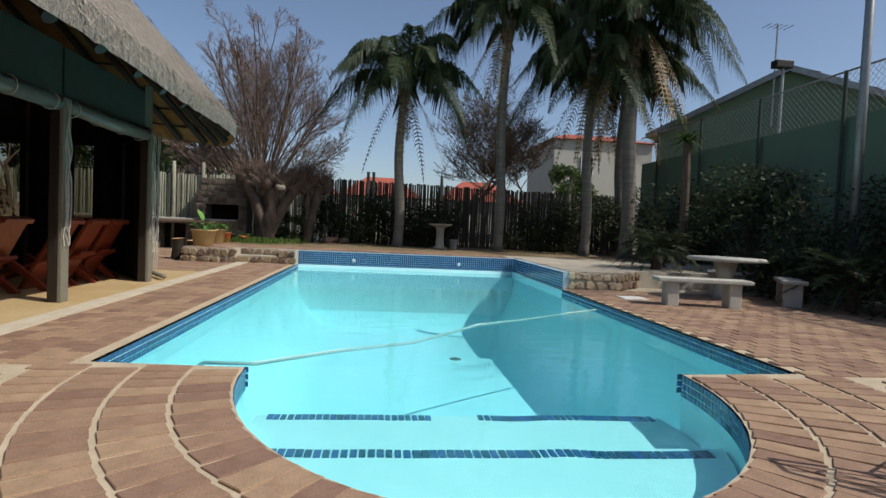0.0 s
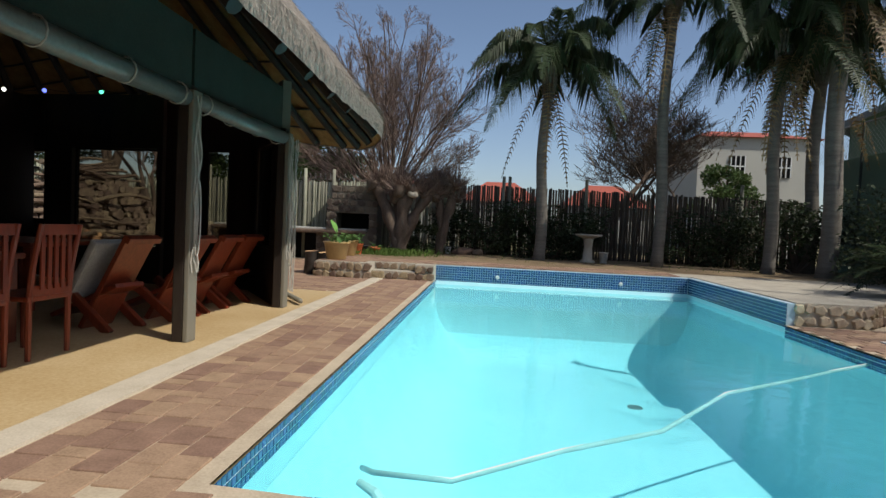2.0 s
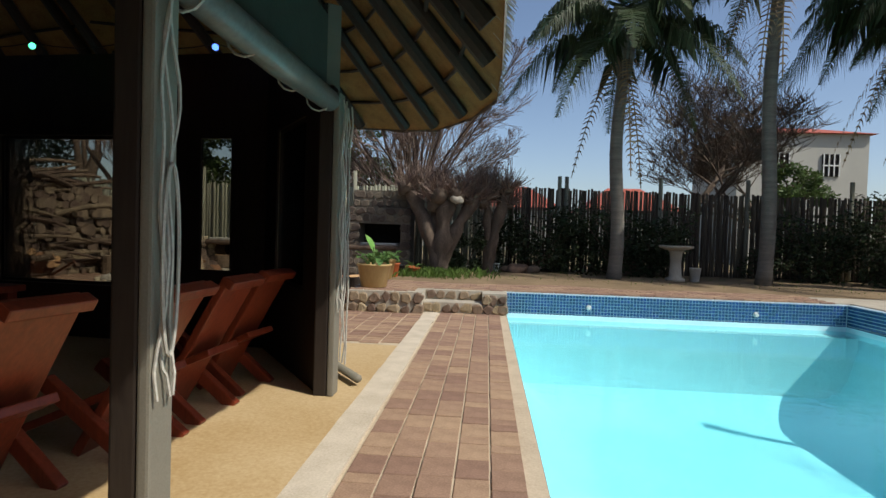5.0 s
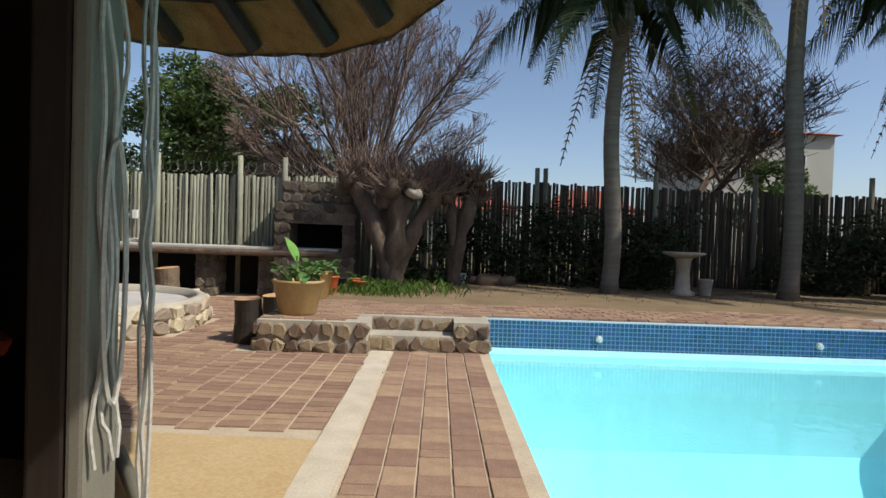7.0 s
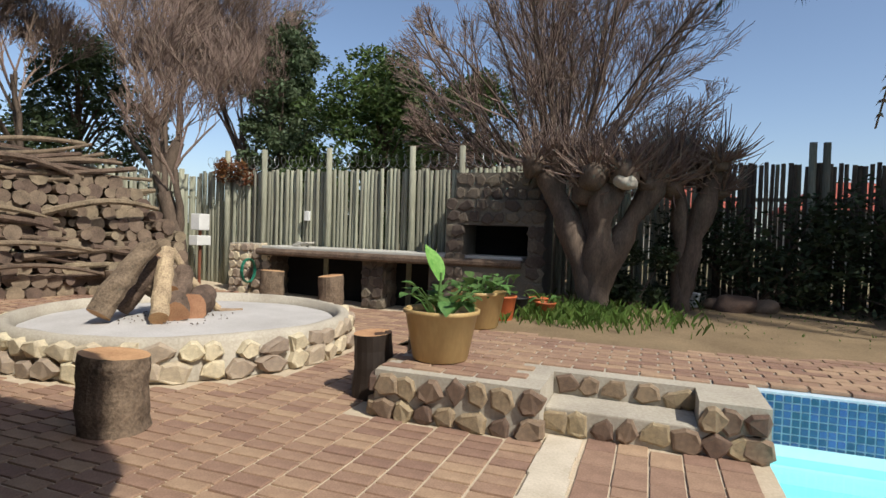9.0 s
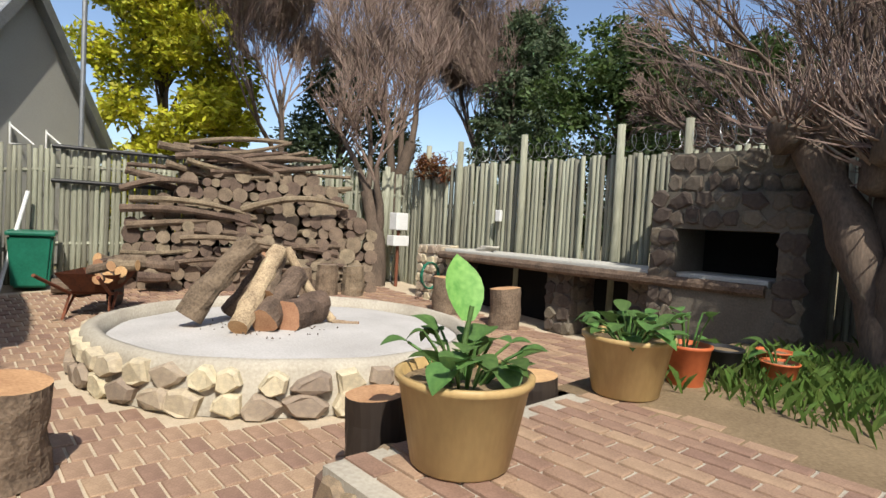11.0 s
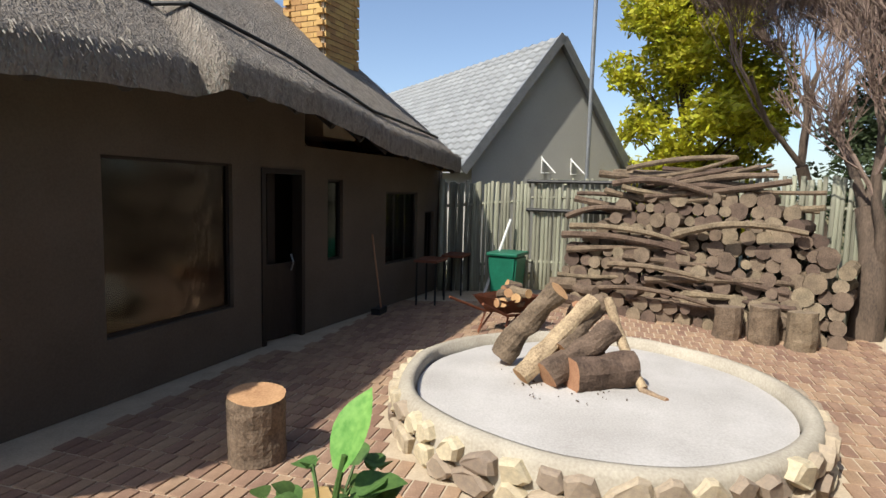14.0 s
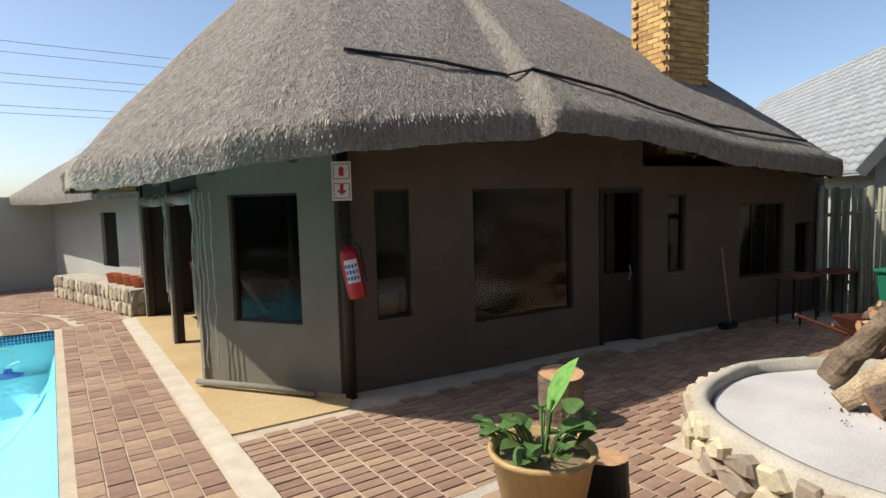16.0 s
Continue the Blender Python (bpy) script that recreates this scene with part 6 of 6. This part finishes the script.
for s in (.08, .14, .2, .3):
    bm = B()
    p = Vector((E1[0], E1[1], 0)).lerp(Vector((E2[0], E2[1], 0)), s / 1.854)
    o = Vector((.81, .587, 0)) * .13
    tube(bm, [p + o + Z * (2.15 - i * .14) + Vector((rng.uniform(-.012, .012), rng.uniform(-.012, .012), 0)) for i in range(15)], .007, 5)
    part("cord", bm, M_CORD, sc)
bm = B()
p0, p1 = Vector((-1.42, -4.9, .07)), Vector((-2.3, -3.68, .07))
o = Vector((.81, .587, 0)) * .15
tube(bm, [p0 + o, (p0 + p1) / 2 + o + Z * .01, p1 + o], .035, 8)
tagged(part("rolled_hem", bm, M_CANVAS, None, "", True), "rolled canvas hem along the screen foot", "canvas")

# stone planter by the far wing
pl = thing("stone_planter", "low planter wall of pale rough stones", "planter")
bm = B()
pl.matrix_basis = WING
box(bm, 0.005, -4.3, -.02, .6, 0.1, .5)
core = part("core", bm, M_CEMENT, pl)
stones_on(core, Vector((.605, -4.3, 0)), Y, Z, 4.4, .5, .2, STONES_PALE, .07)
stones_on(core, Vector((.6, .105, 0)), -X, Z, .6, .5, .2, STONES_PALE, .07)

# pool hose, cleaner, drain, cover
bm = B()
tube(bm, [(5.15, -5.7, -.118), (4.6, -6.1, -.118), (3.9, -6.62, -.13), (3.1, -7.25, -.118), (2.3, -8.25, -.13), (1.6, -8.75, -.118), (1.0, -9.25, -.118), (.6, -9.2, -.13), (.5, -9.0, -.2)], .016, 8)
tagged(part("pool_hose", bm, M_WHITE, None, "", True), "white floating suction hose across the pool", "hose")
cl = thing("pool_cleaner", "blue and dark pool cleaner just under water", "pool cleaner", pose(.62, -9.0, -.5))
bm = B()
lathe(bm, [(.02, -.02), (.19, -.01), (.2, .0), (.06, .05), (.05, .12)], 20)
part("disc", bm, M_BLUE, cl)
bm = B()
tube(bm, [(0, 0, .1), (-.05, .02, .16), (-.15, .05, .2)], [.04, .03, .022], 10)
part("body", bm, M_WHITE, cl)
for x, y in ((3.4, -3.4),):
    bm = B()
    lathe(bm, [(.12, DEEP), (.11, DEEP + .02), (.05, DEEP + .025)], 20, x, y)
    tagged(part("pool_drain", bm, M_STEEL), "round grey drain on the pool floor", "drain", "pool drains")
bm = B()
box(bm, 5.75, -5.3, -.01, 6.15, -4.95, .022, None, .006)
tagged(part("skimmer_lid", bm, M_WHITE), "square pale skimmer lid in the paving", "lid")

# ---------------- neighbouring buildings and distance ----------------
def gable_house(name, label, L, R, apex_z, eave_z, depth, wall, roofmat, rows=26):
    """House whose gable spans L to R; the ridge runs away from it."""
    h = thing(name, label, "house")
    L, R = Vector((*L, 0)), Vector((*R, 0))
    u = (R - L).normalized()
    nrm = Vector((-u.y, u.x, 0))
    if nrm.dot(Vector((0, 0, 0)) - L) < 0:
        nrm = -nrm
    A = (L + R) / 2
    bm = B()
    f0 = [L, R, R + Z * eave_z, A + Z * apex_z, L + Z * eave_z]
    v0 = [bm.verts.new(p) for p in f0]
    v1 = [bm.verts.new(p - nrm * depth) for p in f0]
    bm.faces.new(v0)
    bm.faces.new(v1[::-1])
    for i in range(5):
        bm.faces.new((v0[i], v0[(i + 1) % 5], v1[(i + 1) % 5], v1[i]))
    part("wall", bm, wall, h)
    for S in (L, R):
        out = (S - A).normalized()
        e = S + Z * eave_z + out * .35 - Z * (.35 * (apex_z - eave_z) / (S - A).length) + nrm * .25
        t = A + Z * (apex_z + .05) + nrm * .25
        bm = B()
        n = rows
        for i in range(n):
            a, b = e.lerp(t, i / n), e.lerp(t, (i + 1.02) / n)
            cols = int(depth / .33)
            up = Z * .10
            for k in range(cols):
                p, q = -nrm * (depth + .3) * k / cols, -nrm * (depth + .3) * (k + .97) / cols
                hump = Z * .035
                vs = [bm.verts.new(v) for v in (a + p + up, a + (p + q) / 2 + up + hump, a + q + up, b + q + Z * .05, b + (p + q) / 2 + Z * .05 + hump, b + p + Z * .05)]
                bm.faces.new((vs[0], vs[1], vs[4], vs[5]))
                bm.faces.new((vs[1], vs[2], vs[3], vs[4]))
                lo = [bm.verts.new(v) for v in (a + p + Z * .04, a + q + Z * .04)]
                bm.faces.new((vs[0], lo[0], lo[1], vs[2], vs[1]))
        tagged(part("roof_tiles", bm, roofmat, h), kind="stuff")
        bm = B()
        box(bm, 0, -.02, -.14, (t - e).length, .03, .06, Matrix.Translation(e) @ Matrix(((t - e).normalized(), nrm, (t - e).normalized().cross(nrm))).transposed().to_4x4())
        part("bargeboard", bm, M_STEEL, h)
        bm = B()
        pts = [v for v in (e, t, t - nrm * depth, e - nrm * depth)]
        bm.faces.new([bm.verts.new(v) for v in pts])
        part("roof_deck", bm, roofmat, h)
    return h


nh = gable_house("neighbour_house", "grey plastered house with grey tiled gable roof", (-12.6, -2.3), (-15.8, .85), 5.4, 2.7, 12, M_HOUSE, M_ROOFTILE, 20)
for k in (.42, .62):
    bm = B()
    p = Vector((-12.6, -2.3, 0)).lerp(Vector((-15.8, .85, 0)), k) + Vector((.644, .765, 0)) * .05
    o = Vector((.644, .765, 0)) * .45
    tube(bm, [p + Z * 2.75, p + Z * 2.35, p + o + Z * 2.35, p + Z * 2.7], .02, 6)
    part("bracket", bm, M_WHITE, nh, "white wall bracket")
bm = B()
tube(bm, [(-13.4, .12, 0), (-13.4, .12, 6), (-13.4, .14, 14)], [.05, .045, .03], 8)
tagged(part("radio_mast", bm, M_STEEL), "thin grey radio mast behind the fence", "mast")
for L, R, az, ez, lab in (((-1.5, 36), (5, 35), 4.7, 3.4, "far house with red tiled roof beyond the fence"), ((7, 33), (13.5, 33), 4.5, 3.2, "far house with red tiled roof beyond fence"),
                          ((-9, 40), (-2.5, 38), 4.9, 3.6, "far house with red tiled roof beyond trees")):
    d = Vector((R[0] - L[0], R[1] - L[1], 0)).normalized()
    h = thing("far_house", lab, "house", group="far houses")
    bm = B()
    box(bm, L[0], L[1], 0, R[0], L[1] + 7, ez)
    part("wall", bm, M_HOUSE, h)
    bm = B()
    v = [bm.verts.new(p) for p in ((L[0] - .4, L[1] - .4, ez), (R[0] + .4, L[1] - .4, ez), (R[0] + .4, L[1] + 7.4, ez), (L[0] - .4, L[1] + 7.4, ez), (L[0] + 2, L[1] + 3.5, az + .6), (R[0] - 2, L[1] + 3.5, az + .6))]
    for q in ((0, 1, 5, 4), (1, 2, 5), (2, 3, 4, 5), (3, 0, 4), (3, 2, 1, 0)):
        bm.faces.new([v[i] for i in q])
    part("roof", bm, M_REDROOF, h)
# two-storey pale house to the north-east
fh = thing("pale_house", "pale two-storey house with barred window beyond the palms", "house")
bm = B()
box(bm, 13.2, 23.2, 0, 20, 30, 7.2)
part("wall", bm, M_HOUSE, fh)
bm = B()
v = [bm.verts.new(p) for p in ((12.9, 22.9, 7.2), (20.3, 22.9, 7.2), (20.3, 30.3, 7.2), (12.9, 30.3, 7.2), (15, 26.5, 8.1), (18.5, 26.5, 8.1))]
for q in ((0, 1, 5, 4), (1, 2, 5), (2, 3, 4, 5), (3, 0, 4), (3, 2, 1, 0)):
    bm.faces.new([v[i] for i in q])
part("roof", bm, M_REDROOF, fh)
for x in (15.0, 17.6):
    # Flat black sheet stands in for the unlit room behind the bars.
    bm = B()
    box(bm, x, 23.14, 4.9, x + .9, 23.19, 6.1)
    w = part("window", bm, M_SOOT_SHADE, fh)
    bm = B()
    for k in range(4):
        box(bm, x + .03 + k * .27, 23.08, 4.9, x + .08 + k * .27, 23.13, 6.1)
    box(bm, x, 23.08, 5.45, x + .9, 23.13, 5.52)
    part("frame", bm, M_WHITE, w)
# green shade cloth wall with its posts on the east side
sw = thing("shade_cloth_fence", "tall green shade cloth fence with steel posts", "fence")
bm = B()
box(bm, 10.9, -14, 0, 10.94, 5.3, 3.5)
part("cloth", bm, M_GREENWALL, sw)
for y in (-11, -8.5, -6, -3.5, -1, 1.5, 4):
    bm = B()
    tube(bm, [(10.8, y, 0), (10.8, y, 4.4)], .035, 8)
    part("post", bm, M_GREEN_BEAM, sw)
bm = B()
for k in range(150):
    y = -14 + k * .13
    tube(bm, [(10.85, y, 3.5), (10.85, y + .9, 4.4)], .004, 3, False)
    tube(bm, [(10.85, y + .9, 3.5), (10.85, y, 4.4)], .004, 3, False)
tube(bm, [(10.85, -14, 4.4), (10.85, 5.3, 4.4)], .02, 6)
part("mesh_wire", bm, M_STEEL, sw)
bare_tree("tangled leafless creeper on top of the green fence", 11.2, -6.2, 1.5, 4.5, 1.0, .06, 51, 5, 3, (0, .3), .5, M_TWIG, .1, .004)
gb = gable_house("green_house", "large green-grey building with a low gable", (12.5, 7.5), (19, 1.5), 6.9, 5.0, 10, M_GREENWALL, M_ROOFTILE, 6)
bm = B()
tube(bm, [(10.2, -4.6, 0), (10.2, -4.6, 4), (10.2, -4.6, 8)], [.08, .075, .07], 10)
tagged(part("court_pole", bm, M_STEEL, None, "", True), "tall grey steel pole by the green fence", "pole")
fl = thing("flood_light", "flood light on a thin pole beyond the fence", "lamp", pose(11.6, -.6, 0))
bm = B()
tube(bm, [(0, 0, 0), (0, 0, 5.3)], .04, 8)
part("pole", bm, M_STEEL, fl)
bm = B()
box(bm, -.25, -.12, 5.28, .2, .12, 5.46, None, .02)
part("lamp_head", bm, M_BLACK, fl)
ae = thing("roof_aerial", "thin roof aerial on the green building", "aerial", pose(15.2, 4.7, 6.5))
bm = B()
tube(bm, [(0, 0, -1.5), (0, 0, 2)], .03, 6)
part("mast", bm, M_STEEL, ae)
for k in range(5):
    bm = B()
    tube(bm, [(-.4 + k * .2, -.25, 1.9), (-.4 + k * .2, .25, 1.9)], .012, 5)
    part("rod", bm, M_STEEL, ae)
# overhead power lines
pw = thing("power_lines", "thin overhead power lines carried on tall poles", "cable")
for x in (60, -60):
    bm = B()
    tube(bm, [(x, -68, 0), (x, -68, 19.5)], .15, 8)
    part("pole", bm, M_STEEL, pw)
for i, (z, yo) in enumerate(((18, 0), (18.2, .6), (15, 0), (15.2, .6), (12, 0), (12.2, .6))):
    bm = B()
    tube(bm, [(60 - 15 * k, -70 + yo * 6, z + .05 * (k - 4) ** 2) for k in range(9)], .03, 4)
    part("wire", bm, M_STEEL, pw)
# low far hedge line
V, F = [], []
rg = random.Random(9)
for k in range(150):
    a = math.tau * k / 150
    leaf_cloud(V, F, Vector((70 * math.cos(a), 70 * math.sin(a), rg.uniform(.2, 1.6))), 3.0, 90, 1.0, rg, .8)
tagged(new("far_woods", raw_mesh("far_woods", V, F, L_CONIFER)), "distant belt of dark trees round the suburb", "woods", kind="stuff")

# ---------------- paving bricks, last ----------------
def brick_mesh(w, l, name="paving_brick", g=.0055):
    b2 = B()
    lo = [(-w / 2 + g, -l / 2 + g), (w / 2 - g, -l / 2 + g), (w / 2 - g, l / 2 - g), (-w / 2 + g, l / 2 - g)]
    r0 = [b2.verts.new((x, y, -.02)) for x, y in lo]
    r1 = [b2.verts.new((x, y, -.002)) for x, y in lo]
    r2 = [b2.verts.new((x * .975, y * .975, .002)) for x, y in lo]
    for a, b in ((r0, r1), (r1, r2)):
        for i in range(4):
            b2.faces.new((a[i], a[(i + 1) % 4], b[(i + 1) % 4], b[i]))
    b2.faces.new(r2)
    return mesh_of(b2, name, M_BRICK)


def lay(parent, spots, meshes, limit, near):
    """The bricks of a stretch as parts, the rest joined."""
    spots = sorted(spots, key=lambda s: (s[0] - near[0]) ** 2 + (s[1] - near[1]) ** 2)
    for x, y, z, a, k in spots[:limit]:
        o = new("brick", meshes[k])
        o.parent = parent
        o.location = (x, y, z + rng.uniform(-.002, .003))
        o.rotation_euler = (rng.uniform(-.008, .008), rng.uniform(-.008, .008), a + rng.uniform(-.012, .012))
    V, F = [], []
    for x, y, z, a, k in spots[limit:]:
        m = pose(x, y, z + rng.uniform(-.002, .003), 0, 0, math.degrees(a))
        me = meshes[k]
        i = len(V)
        V += [m @ v.co for v in me.vertices]
        F += [tuple(i + j for j in p.vertices) for p in me.polygons]
    if V:
        o = new("brick_field", raw_mesh("brick_field", V, F, M_BRICK_FIELD))
        o.parent = parent
        tagged(o, kind="stuff")


M_BRICK_FIELD = mat("paving_brick_field", (0.36, 0.235, 0.16), (0.215, 0.135, 0.09), 0.75, 7, 90, 0.35, island=0.22, dist=0.004)
b_strip = brick_mesh(.18, .235)
b_half = brick_mesh(.18, .115)
spots = []
for c in range(5):
    y = -9.95 + (c % 2) * .12
    while y < -.65:
        long = rng.random() < .72
        L = .235 if long else .115
        spots.append((-.918 + c * .182, y + L / 2, .002, 0, 0 if long else 1))
        y += L
# coping course along the pool
lay(pave_yard, spots, [b_strip, b_half], 170, (-.5, -4))
b_yard = brick_mesh(.225, .112, g=.0075)
spots = []
for c in range(36):
    x = -1.36 - c * .227
    y = -3.05 + (c % 2) * .056
    while y < 3.9:
        wl = -3.3 if x > -6 else -3.0
        if ((Vector((x, y, 0)) - FC).length > FR + .1 and not (x > -2.55 and y > -.75) and y > max(-3.2 + .02 * x, wl + .25)):
            spots.append((x, y, gz(x, y) + .002, 0, 0))
        y += .114
lay(pave_yard, spots, [b_yard], 300, (-3, -1.6))
# terrace bricks
spots = []
for r in range(19):
    y = -.55 + r * .114
    x = -2.3 + (r % 2) * .1
    while x < 5.0:
        if (x < -1.4 or y > -.02) and (y > .1 or x < -.02) and y < 1.15 + .2 * math.sin(x * 2):
            spots.append((x, y, .324, 0, 0))
        x += .227
lay(terrace, spots, [b_yard], 130, (-1.2, .6))
# rings of bricks round the rounded pool end, and the paving beyond
b_ring = brick_mesh(.15, .30)
spots = []
for ring in range(4):
    g = .16 + ring * .32
    n = int(math.pi * (RRX + RRY) / 2 * (1 + g / 1.8) / .155)
    for i in range(n + 1):
        a = math.pi * (i + .5 * (ring % 2)) / n
        x, y = RC[0] + (RRX + g) * math.cos(a), RC[1] - (RRY + g) * math.sin(a)
        ang = math.atan2(-(RRY + g) * math.sin(a) * (RRX / RRY), (RRX + g) * math.cos(a))
        if y < PY0 - .1:
            spots.append((x, y, .002, ang - math.pi / 2, 0))
b_out = brick_mesh(.225, .15)
r = 0
y = -10.0
while y > -17:
    x = -1.0 + (r % 2) * .11
    while x < 10.4:
        e = ((x - RC[0]) / (RRX + 1.42)) ** 2 + ((y - RC[1]) / (RRY + 1.42)) ** 2
        if e > 1:
            spots.append((x, y, .002, 0, 1))
        x += .227
    y -= .152
    r += 1
y = PY0
r = 0
while y < -4.0:
    x = 5.32 + (r % 2) * .11
    while x < 10.4:
        spots.append((x, y, .002, 0, 1))
        x += .227
    y += .152
    r += 1
lay(pave_pool, spots, [b_ring, b_out], 200, (1.0, -11.6))
